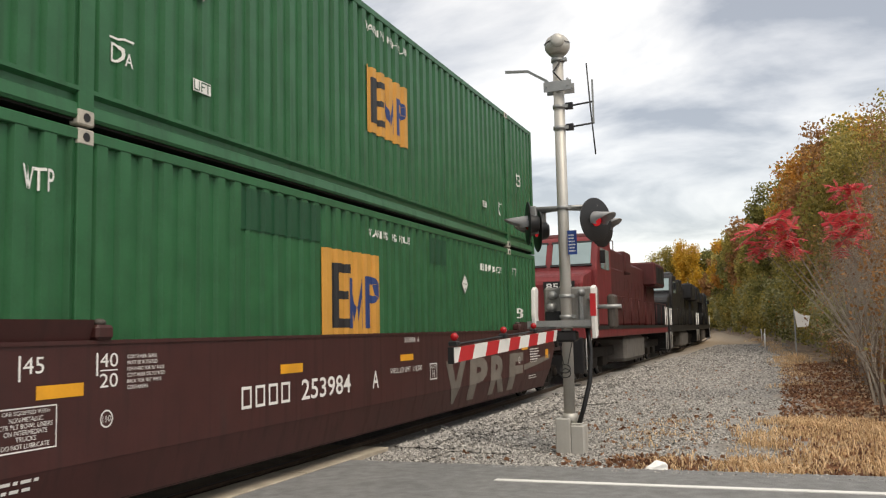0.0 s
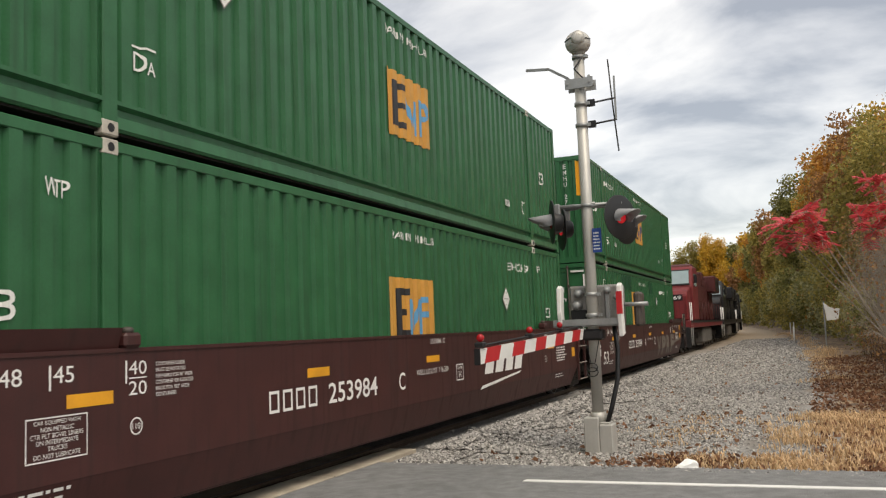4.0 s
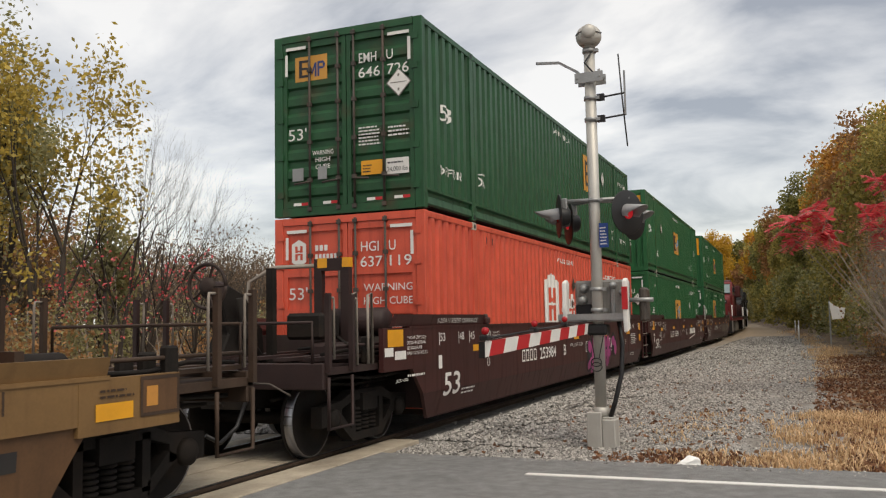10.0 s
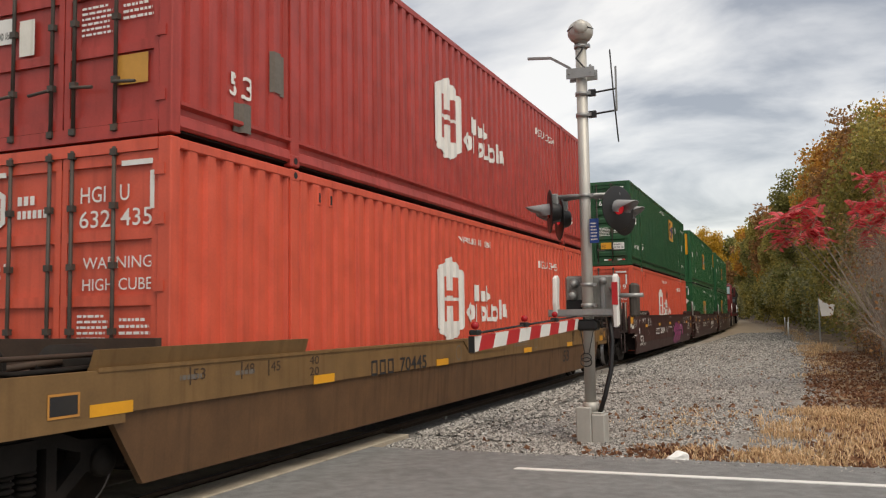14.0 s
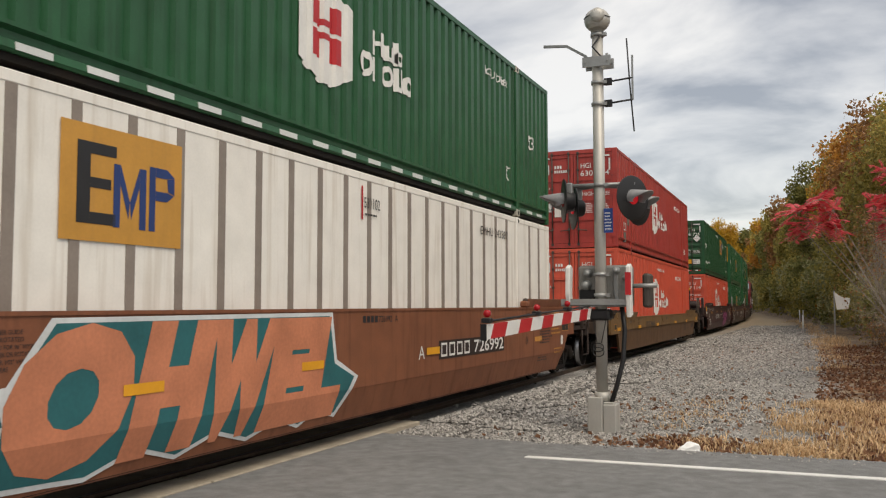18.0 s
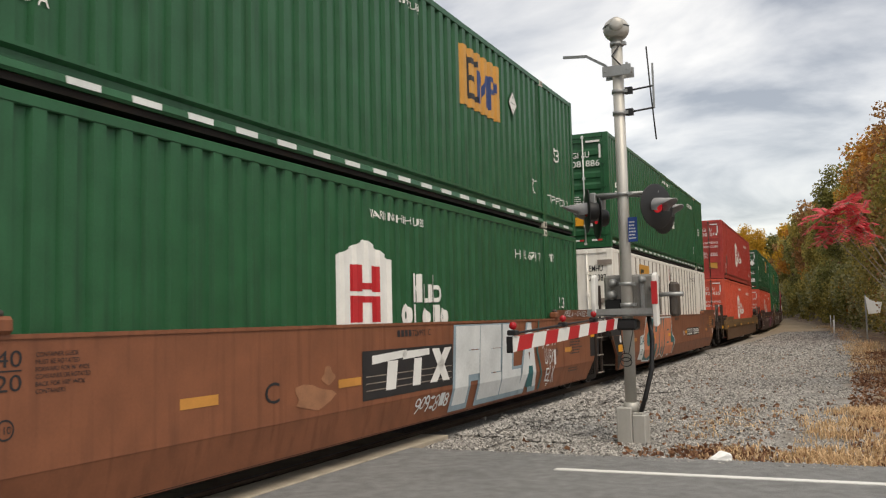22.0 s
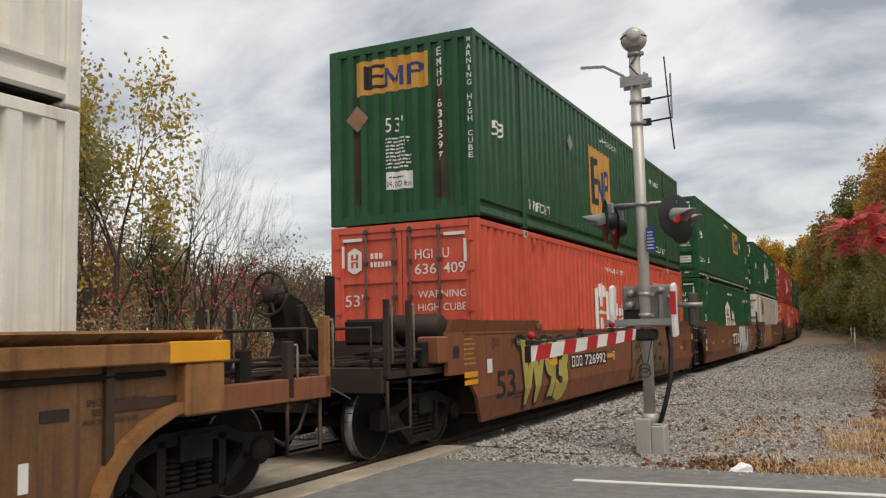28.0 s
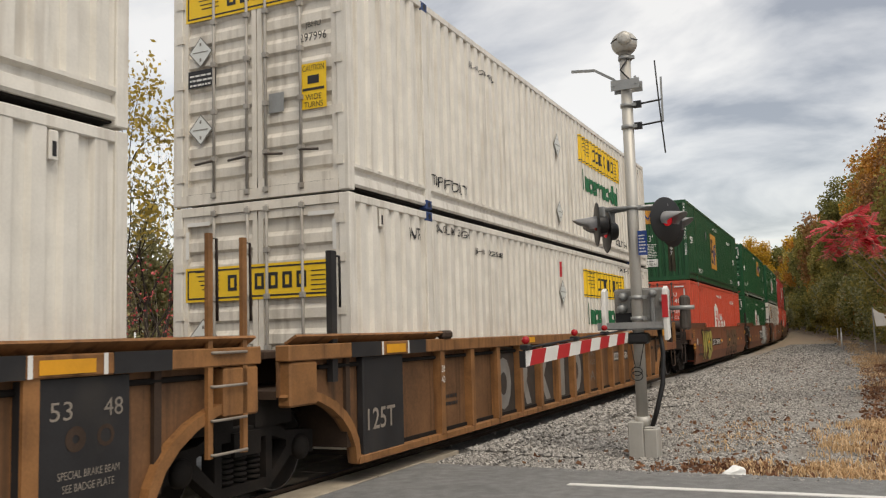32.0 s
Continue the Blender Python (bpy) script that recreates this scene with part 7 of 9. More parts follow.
blades("dry_grass", left, M_STRAW, "bleached dry grass beyond the track", "grass", 9)


def leaf_cards(centres, n_each, radius, size, rng, flat=1.0, aspect=0.6):
    """Small pointed leaves round the given centres, as vertex and face arrays."""
    C = np.repeat(np.asarray(centres, float), n_each, axis=0)
    n = len(C)
    P = C + np.clip(rng.randn(n, 3), -1.8, 1.8) * radius * np.array((1, 1, flat))
    a = rng.randn(n, 3)
    a /= np.linalg.norm(a, axis=1)[:, None]
    b = np.cross(a, rng.randn(n, 3))
    b /= np.linalg.norm(b, axis=1)[:, None] + 1e-9
    s = size * (0.6 + 0.8 * rng.rand(n))[:, None]
    V = np.stack([P - a * s, P + b * s * aspect, P + a * s, P - b * s * aspect], 1).reshape(-1, 3)
    F = np.arange(n * 4).reshape(-1, 4)
    return V, F


rngl = np.random.RandomState(11)
lit = []
for i in range(8000):
    y = 9.9 + 30 * rngl.rand() ** 1.6
    x = rngl.uniform(6.3, 9.8) if rngl.rand() < 0.965 else rngl.uniform(2.2, 6.4)
    lit.append((x, y, ground_z(x, y) + 0.015))
for i in range(420):
    lit.append((rngl.normal(5.0, 0.45), rngl.normal(10.6, 0.4), -0.075))
for i in range(160):
    lit.append((rngl.normal(4.6, 0.8), rngl.normal(14, 1.5), -0.085))
V, F = leaf_cards(lit, 2, 0.03, 0.04, rngl, 0.3)
tagged(mesh_np("fallen_leaves", V.tolist(), F.tolist(), M_LITTER), "brown fallen leaves scattered on gravel and grass", "leaves", kind="stuff")


# ---- trees and brush ----
def limb_mesh(segs, name, material, parent):
    """Tapered limbs as one mesh; each segment is (p, q, r0, r1)."""
    V, F = [], []
    for p, q, r0, r1 in segs:
        p, q = Vector(p), Vector(q)
        d = (q - p).normalized()
        s = d.orthogonal().normalized()
        u = d.cross(s)
        n = 7 if r0 > 0.05 else (4 if r0 > 0.012 else 3)
        i = len(V)
        for c, r in ((p, r0), (q, r1)):
            for k in range(n):
                a = 2 * math.pi * k / n
                V.append(tuple(c + (s * math.cos(a) + u * math.sin(a)) * r))
        for k in range(n):
            F.append((i + k, i + (k + 1) % n, i + n + (k + 1) % n, i + n + k))
    return mesh_np(name, V, F, material, parent)


def grow(rnd, segs, tips, p, d, length, r, depth, spread, bend, kids, droop=0.0):
    steps = 3 if depth else 2
    for k in range(steps):
        d = (d + Vector((rnd.gauss(0, bend), rnd.gauss(0, bend), rnd.gauss(0, bend * 0.6) - droop))).normalized()
        q = p + d * (length / steps)
        r2 = r * 0.82
        segs.append((p, q, r, r2))
        if depth and k:
            for j in range(kids if k == steps - 1 else max(1, kids - 2)):
                side = Vector((rnd.gauss(0, 1), rnd.gauss(0, 1), rnd.gauss(0.15, 0.5))).normalized()
                grow(rnd, segs, tips, q, (d * (1 - spread) + side * spread).normalized(), length * rnd.uniform(0.55, 0.8), r2 * 0.6, depth - 1, spread, bend, kids, droop)
        p, r = q, r2
    if depth <= 1:
        tips.append(tuple(p))


def tree(name, label, x, y, h, leaf_mat=None, seed=1, leaves=18, size=0.13, cloud=0.45, depth=3, kids=3, spread=0.5, bark=None, trunks=1, droop=0.0,
         thick=0.018, group="trees beside the railway", lean=(0, 0), category="tree", flat=1.0, rad=None):
    rnd = random.Random(seed)
    rng = np.random.RandomState(seed)
    t = thing(name, label, category, group)
    segs, tips = [], []
    for k in range(trunks):
        off = Vector((rnd.gauss(0, 0.12 * (trunks > 1)), rnd.gauss(0, 0.12 * (trunks > 1)), 0))
        d = Vector((lean[0] + rnd.gauss(0, 0.06 + 0.22 * (trunks > 1)), lean[1] + rnd.gauss(0, 0.06 + 0.22 * (trunks > 1)), 1)).normalized()
        grow(rnd, segs, tips, off + Vector((0, 0, -0.15)), d, h * 0.5, h * thick, depth, spread, 0.14, kids, droop)
    top = max(p[2] for p in tips)
    k = h / top
    kw = k
    if rad:
        far = sorted(math.hypot(p[0], p[1]) for p in tips)
        kw = min(k, rad / far[int(len(far) * 0.9)])

    def fit3(p):
        q, w = Vector((p[0] * kw, p[1] * kw, p[2] * k)), 1.0
        r = math.hypot(q.x, q.y)
        if rad and r > rad:
            w = rad * (1 + 0.25 * math.log(r / rad)) / r
        return Vector((q.x * w, q.y * w, q.z))

    segs = [(fit3(p), fit3(q), r0, r1) for p, q, r0, r1 in segs]
    tips = [tuple(fit3(p)) for p in tips]
    if leaf_mat:
        limb_mesh(segs, "trunk", bark or M_BARK, t)
    else:
        cut = 0.3 * max(q[2] for q in segs)
        limb_mesh([q for q in segs if q[2] >= cut], "trunk", bark or M_BARK, t)
        limb_mesh([q for q in segs if q[2] < cut], "branches", bark or M_BARK, t)
    if leaf_mat:
        V, F = leaf_cards(tips, leaves, cloud, size, rng, flat)
        V[:, 2] = np.maximum(V[:, 2], 0.05)
        mesh_np("crown", V.tolist(), F.tolist(), leaf_mat, t)
    t.matrix_basis = pose(x, y, ground_z(x, y) if abs(x) < 38 and -38 < y < 108 else -0.1)
    return t


L_OLIVE = leafy("olive_green_leaves", (0.17, 0.16, 0.042), (0.48, 0.38, 0.10))
L_GREEN = leafy("dark_green_leaves", (0.11, 0.12, 0.036), (0.32, 0.29, 0.085))
L_GOLD = leafy("golden_leaves", (0.38, 0.24, 0.03), (0.75, 0.46, 0.05))
L_ORANGE = leafy("orange_leaves", (0.34, 0.15, 0.03), (0.62, 0.31, 0.06))
L_RUST = leafy("rust_brown_leaves", (0.2, 0.1, 0.04), (0.45, 0.24, 0.09))
L_RED = leafy("scarlet_leaves", (0.55, 0.04, 0.065), (0.82, 0.19, 0.19))
L_WILLOW = leafy("grey_green_leaves", (0.2, 0.2, 0.09), (0.46, 0.42, 0.2))


def woods():
    # the wall of trees along the gravel path, higher as it goes off
    kinds = [(L_OLIVE, "olive-green"), (L_GREEN, "dark green"), (L_GOLD, "golden yellow"), (L_ORANGE, "orange"), (L_RUST, "rust-brown")]
    rnd = random.Random(21)
    y = 52.0
    i = 0
    order = [0, 4, 3, 0, 1, 3, 0, 2, 0, 1, 4, 0, 1, 0]
    while y < 290:
        m, c = kinds[order[i % len(order)]]
        h = float(np.interp(y, (50, 60, 90, 130, 170, 220, 300), (11.8, 13.0, 16.6, 18.6, 20.0, 21.5, 24.0))) + rnd.uniform(-1.0, 0.6)
        rad = 2.4 + 0.012 * y
        x = path_edge(y) + 1.1 + rad + rnd.uniform(-0.2, 0.7)
        tree("roadside_tree", f"full {c} autumn tree beside the gravel path", x, y, h, m, 100 + i, 120, 0.06 + 0.0011 * y, 0.44 + 0.001 * y, kids=3, spread=0.62, flat=0.9, rad=rad)
        m2, c2 = kinds[order[(i + 5) % len(order)]]
        tree("roadside_tree", f"tall {c2} autumn tree behind the path's edge", x + 4.4 + rnd.uniform(-1, 1), y + 2, h + 0.8, m2, 200 + i, 90, 0.08 + 0.0011 * y, 0.46, spread=0.55, rad=2.8)
        # undergrowth at the edge
        for k in range(2):
            tree("sapling", "leafy olive sapling at the woods' edge", path_edge(y) + 2.3 + rnd.uniform(0, 0.8), y + 1.0 + k * (2 + 0.015 * y), 3.6 + rnd.random() * 2.4 + 0.012 * y, (L_OLIVE, L_GREEN, L_OLIVE, L_WILLOW)[(i + k) % 4], 300 + 2 * i + k, 46, 0.06 + 0.001 * y, 0.4, depth=2,
                 bark=M_TWIG, trunks=4, kids=3, spread=0.62, thick=0.008, category="bush", group="saplings", rad=1.3 + 0.006 * y)
        y += 4.2 + y * 0.03
        i += 1
    # trees that close the view past the bend
    for j, (x, y, h, m, c) in enumerate(((-30, 282, 24.0, L_OLIVE, "olive-green"), (-25.5, 276, 25.0, L_OLIVE, "olive-green"), (-21.0, 272, 26.5, L_GOLD, "golden yellow"), (-18.0, 268, 24.5, L_GOLD, "golden yellow"),
                                         (-24, 292, 17, L_OLIVE, "olive-green"), (-30, 298, 18, L_GREEN, "dark green"), (-37, 296, 17, L_OLIVE, "olive-green"))):
        tree("far_tree", f"distant {c} autumn tree at the bend", x, y, h, m, 400 + j, 110, 0.26, 0.9, spread=0.55, rad=3.4)
    for j, (x, y, h) in enumerate(((-17, 262, 7), (-20, 268, 7), (-23, 272, 7), (-26, 276, 7), (-14, 258, 8), (-11, 250, 8))):
        tree("far_bush", "distant dense olive bush closing the path", x, y, h, L_OLIVE, 440 + j, 60, 0.32, 1.1, depth=2, trunks=5, kids=3, spread=0.6, thick=0.006, category="bush", group="bushes", rad=3.4)
    # the low green bushes by the trackside sign
    for j, (x, y, h, m) in enumerate(((8.6, 47.5, 2.7, L_WILLOW), (9.2, 43.5, 3.0, L_OLIVE), (8.3, 51.0, 2.8, L_OLIVE), (9.0, 40.0, 2.4, L_GREEN), (9.9, 37.0, 3.0, L_WILLOW), (10.6, 41.5, 4.2, L_OLIVE), (10.8, 47.0, 5.0, L_WILLOW))):
        tree("bush", "low green bush in the brush beside the path", x, y, h, m, 470 + j, 30, 0.075, 0.3, depth=2, trunks=5, kids=3, spread=0.6, bark=M_TWIG, thick=0.008, category="bush", group="bushes", rad=1.2)
    # brush near the road: bare grey stems, hardly a leaf
    for j, (x, y, h) in enumerate(((8.5, 16.4, 2.6), (9.3, 17.4, 3.6), (8.2, 19.4, 3.0), (9.0, 20.6, 4.4), (8.3, 22.4, 3.8), (9.2, 23.6, 5.4), (8.4, 25.4, 4.4), (9.3, 27.4, 6.0), (8.6, 29.2, 4.6), (9.4, 31.5, 6.2), (8.8, 34.0, 5.2), (10.2, 25.0, 6.4), (10.0, 21.6, 5.6), (10.4, 29.6, 7.0), (9.0, 37.0, 5.0))):
        tree("shrub", "leggy leafless shrub with pale grey stems", x, y, h + 0.7, L_RUST if j % 3 == 0 else None, 500 + j, 1, 0.04, 0.2, depth=4, trunks=6, kids=3, spread=0.45, bark=M_TWIG, thick=0.0085, category="bush", group="shrubs by the road", rad=1.25)
    for j in range(34):
        y = 15.5 + 25 * rnd.random()
        x = 7.9 + 0.012 * (y - 15) + rnd.random() * 1.9
        tree("bramble", "low tangle of bare brown brambles", x, y, 1.1 + rnd.random() * 1.5, (L_RUST, None, L_OLIVE, None)[j % 4], 560 + j, 1, 0.04, 0.2, depth=3, trunks=7, kids=3, spread=0.75, bark=M_BRAMBLE, thick=0.005, category="bush", group="brambles", rad=0.8)
    # sumac with scarlet leaves
    sumac(8.5, 20.6, [(6.05, 20.4, 3.62), (6.45, 20.3, 3.85), (6.7, 20.5, 3.62), (6.1, 20.6, 3.2), (6.4, 20.4, 3.35), (6.75, 20.6, 3.2)], 1)
    sumac(9.1, 21.6, [(7.55, 21.4, 3.75), (7.9, 21.5, 3.85), (8.2, 21.3, 3.65), (7.8, 21.4, 3.45)], 2)
    sumac(9.2, 22.4, [(7.85, 22.4, 4.7), (8.15, 22.4, 4.55)], 3)
    # the taller crowns that stand over the brush
    for j, (x, y, h, m, c) in enumerate(((14.0, 28.5, 8.4, L_RUST, "rust-brown"), (12.4, 33, 9.2, L_RUST, "rust-brown"), (15.5, 24, 7.6, L_OLIVE, "olive-green"), (15.6, 32, 10.2, L_RUST, "rust-brown"), (11.4, 39, 10.0, L_OLIVE, "olive-green"), (14.4, 37, 11.0, L_ORANGE, "orange"),
                                         (11.0, 44.5, 11.2, L_RUST, "rust-brown"), (13.5, 43, 11.8, L_ORANGE, "orange"), (11.2, 49.5, 11.6, L_OLIVE, "olive-green"))):
        tree("roadside_tree", f"thinning {c} autumn tree behind bare brush", x, y, h, m, 600 + j, 70, 0.068, 0.38, spread=0.6, bark=M_TWIG, rad=2.3)
    for j, (x, y, h) in enumerate(((10.9, 31.5, 6.4), (10.6, 35.0, 6.8), (13.0, 20.0, 6.2), (13.0, 25.5, 7.2), (12.0, 30.0, 7.0), (10.4, 27.0, 4.6), (10.6, 17.8, 4.2), (11.8, 18.6, 5.0), (12.2, 22.0, 6.4), (10.2, 24.2, 4.4))):
        tree("shrub", "tall leafless shrub with pale grey stems", x, y, h, L_RUST if j % 4 == 1 else None, 540 + j, 1, 0.05, 0.2, depth=4, trunks=6, kids=3, spread=0.42, bark=M_TWIG, thick=0.007, category="bush", group="shrubs by the road", rad=1.8)
    # across the track: yellowing and weeping trees, bare ones beside them
    spec = [(-13.6, 18.3, 10.8, L_YELLOW, "yellowing", 30, 0.02, 3, 2, 2.3, 0.30), (-16.6, 18.2, 12.6, L_WILLOW, "olive weeping", 46, 0.07, 3, 2, 2.6, 0.36), (-14.6, 21.2, 7.6, L_WILLOW, "grey-green weeping", 26, 0.12, 3, 2, 0.9, 0.28),
            (-17.5, 29.6, 6.8, None, "leafless grey", 0, 0.0, 4, 1, 2.4, 0.0), (-18.6, 33.2, 6.4, None, "leafless grey", 0, 0.0, 4, 1, 2.3, 0.0),
            (-19.4, 36.3, 7.4, None, "leafless grey", 0, 0.0, 4, 1, 2.6, 0.0), (-15.2, 27.0, 5.6, None, "leafless brown", 0, 0.0, 4, 2, 2.2, 0.0), (-19.6, 17.0, 13.2, L_WILLOW, "olive weeping", 70, 0.07, 3, 2, 3.2, 0.45), (-21.5, 22.4, 12.4, L_YELLOW, "yellowing", 44, 0.02, 3, 2, 2.8, 0.4),
            (-23, 13, 13.0, L_OLIVE, "olive-green", 60, 0.02, 3, 2, 3.4, 0.45), (-21, 8.5, 12.0, L_YELLOW, "yellowing", 50, 0.0, 3, 2, 3.2, 0.45), (-26, 27, 9, L_RUST, "rust-brown", 40, 0.0, 3, 2, 2.6, 0.4), (-18, 41, 8.0, None, "leafless brown", 0, 0.0, 4, 2, 2.0, 0.0),
            (-21, 46, 8.6, L_RUST, "rust-brown", 26, 0.0, 3, 2, 2.4, 0.45), (-17, 52, 8.5, None, "leafless grey", 0, 0.0, 4, 2, 2.0, 0.0), (-22, 60, 10, L_OLIVE, "olive-green", 40, 0.0, 3, 2, 3.0, 0.5), (-20, 76, 11, L_GREEN, "dark green", 50, 0.0, 3, 2, 3.2, 0.5), (-20, 96, 12, L_OLIVE, "olive-green", 50, 0.0, 3, 2, 3.2, 0.5)]
    for j, (x, y, h, m, c, n, dr, dep, tr, rad, cl) in enumerate(spec):
        tree("tree", f"{c} autumn tree across the railway", x, y, h, m, 700 + j, n, 0.062 + 0.001 * y, cl, depth=dep, kids=3, spread=0.5 if m else 0.4, droop=dr, thick=0.013 if m else 0.0115, trunks=tr, rad=rad, bark=M_DARKBARK)
    # two slender bare trees that fork low and reach up
    for j, (x, y, h, ln, rad) in enumerate(((-11.3, 19.2, 8.6, (0.12, 0.06), 3.0), (-10.6, 20.4, 7.0, (0.16, 0.02), 2.6), (-13.4, 20.4, 9.8, (0.1, 0.0), 2.8))):
        tree("bare_tree", "slender bare tree with dark forking limbs across the railway", x, y, h, None, 730 + j, 0, depth=4, kids=3, spread=0.4, thick=0.0105, trunks=3 if j == 0 else 2, rad=rad, lean=ln, bark=M_DARKBARK)
    thick_woods()
    for j in range(30):
        x, y = -10.5 - 8 * rnd.random(), 13 + 40 * rnd.random()
        tree("thicket", "bare brown thicket across the railway", x, y, 2.0 + 2.2 * rnd.random(), L_RUST if j % 2 else L_WILLOW, 800 + j, 2, 0.06, 0.25, depth=3, trunks=5, kids=3,
             spread=0.55, bark=M_TWIG, thick=0.006, category="bush", group="thickets across the railway")
    for j, (x, y, h) in enumerate(((-11.2, 17.6, 4.5), (-9.9, 18.9, 4.3), (-13.6, 16.4, 3.6))):
        tree("thicket", "thin scarlet-leaved thicket across the railway", x, y, h, L_RED, 840 + j, 6, 0.045, 0.14, depth=2, trunks=2, kids=3,
             spread=0.5, bark=M_TWIG, thick=0.006, category="bush", group="thickets across the railway", rad=1.3)


L_YELLOW = leafy("yellowing_leaves", (0.28, 0.22, 0.055), (0.64, 0.47, 0.1))
M_BRAMBLE = mat("brown_bramble_stem", (0.13, 0.085, 0.06), 0.9, vary=0.3, scale=6)
M_DARKBARK = mat("dark_bark", (0.05, 0.04, 0.032), 0.9, vary=0.3, scale=6, bump=0.6, bump_scale=30)


def thick_woods():
    """The grey-brown woods that close the view across the track and behind the trees on this side."""
    rng = np.random.RandomState(77)
    rnd = random.Random(77)
    M_WOODS = leafy("bare_wood_haze", (0.13, 0.095, 0.07), (0.33, 0.23, 0.15), 0.9)
    for name, spans in (("far_woods", [(-30, 34, 0, 60, 7.2, 260), (-46, 50, -30, 110, 9.0, 340)]), ("far_woods", [(15, 22, 22, 60, 7.5, 150), (13, 24, 60, 150, 11, 200), (10, 26, 150, 290, 15, 170)])):
        segs, tips = [], []
        for x0, x1, y0, y1, h, n in spans:
            for k in range(n):
                y = y0 + (y1 - y0) * rnd.random()
                x = (x0 if x0 < 0 else x0 + (x1 - x0) * rnd.random()) + rnd.gauss(0, 2.2) + mid_x(y)
                hh = h * rnd.uniform(0.55, 1.1)
                p, d = Vector((x, y, -0.3)), Vector((rnd.gauss(0, 0.1), rnd.gauss(0, 0.1), 1)).normalized()
                q = p + d * hh * 0.5
                segs.append((p, q, 0.11, 0.07))
                for b in range(6):
                    e = q + Vector((rnd.gauss(0, 0.17), rnd.gauss(0, 0.17), rnd.uniform(0.1, 0.5))) * hh
                    segs.append((q, e, 0.05, 0.012))
                    for m in range(3):
                        w = rnd.uniform(0.3, 1)
                        s_ = q.lerp(e, w)
                        f = s_ + Vector((rnd.gauss(0, 0.5), rnd.gauss(0, 0.5), rnd.uniform(0.2, 0.9)))
                        segs.append((s_, f, 0.016, 0.006))
                        tips.append(tuple(f))
                for m in range(4):
                    tips.append((x + rnd.gauss(0, 1.0), y + rnd.gauss(0, 1.0), rnd.uniform(0.2, hh * 0.5)))
        V, F = leaf_cards(tips, 12, 0.45, 0.09, rng)
        keep = V[:, 2].reshape(-1, 4).min(1) > -0.1
        ob = mesh_np(name, V.tolist(), F[keep].tolist(), M_WOODS)
        tagged(ob, "grey-brown autumn woods in the distance", "woods", kind="stuff")
        tagged(limb_mesh(segs, "far_trunks", M_BARK, None), "thin bare trunks of distant woods", "woods", kind="stuff")


def sumac(x, y, heads, seed):
    """A leaning stem with flat heads of long scarlet leaflets."""
    rnd = random.Random(seed)
    t = thing("sumac", "leaning sumac with drooping scarlet leaves", "bush", "sumacs")
    segs, V, F = [], [], []
    z0 = ground_z(x, y) - 0.1
    for hx, hy, hz in heads:
        p, q = Vector((x, y, z0)), Vector((hx, hy, hz))
        mid = p.lerp(q, 0.5) + Vector((rnd.gauss(0.25, 0.1), rnd.gauss(0, 0.1), rnd.gauss(-0.25, 0.1)))
        segs += [(p, mid, 0.02, 0.015), (mid, q, 0.015, 0.008)]
        for k in range(9):
            a, el = rnd.uniform(0, 6.28), rnd.uniform(-0.5, 1.3)
            d = Vector((math.cos(a) * math.cos(el), math.sin(a) * math.cos(el), math.sin(el)))
            L = rnd.uniform(0.3, 0.62)
            pts = [q + d * (L * s) + Vector((0, 0, -0.32 * L * s * s)) for s in (0, 0.33, 0.66, 1.0)]
            segs += [(pts[i], pts[i + 1], 0.006, 0.004) for i in range(3)]
            side = d.cross(Vector((0, 0, 1))).normalized()
            for m in range(9):
                s = 0.2 + 0.8 * m / 8
                c = q + d * (L * s) + Vector((0, 0, -0.32 * L * s * s))
                for sg in (-1, 1):
                    tip = c + side * sg * rnd.uniform(0.13, 0.21) + Vector((0, 0, -rnd.uniform(0.02, 0.09))) + d * 0.04
                    w = d * 0.027
                    i = len(V)
                    V += [tuple(c), tuple(c.lerp(tip, 0.5) + w), tuple(tip), tuple(c.lerp(tip, 0.5) - w)]
                    F.append((i, i + 1, i + 2, i + 3))
    limb_mesh(segs, "stem", M_TWIG, t)
    mesh_np("leaves", V, F, L_RED, t)


woods()


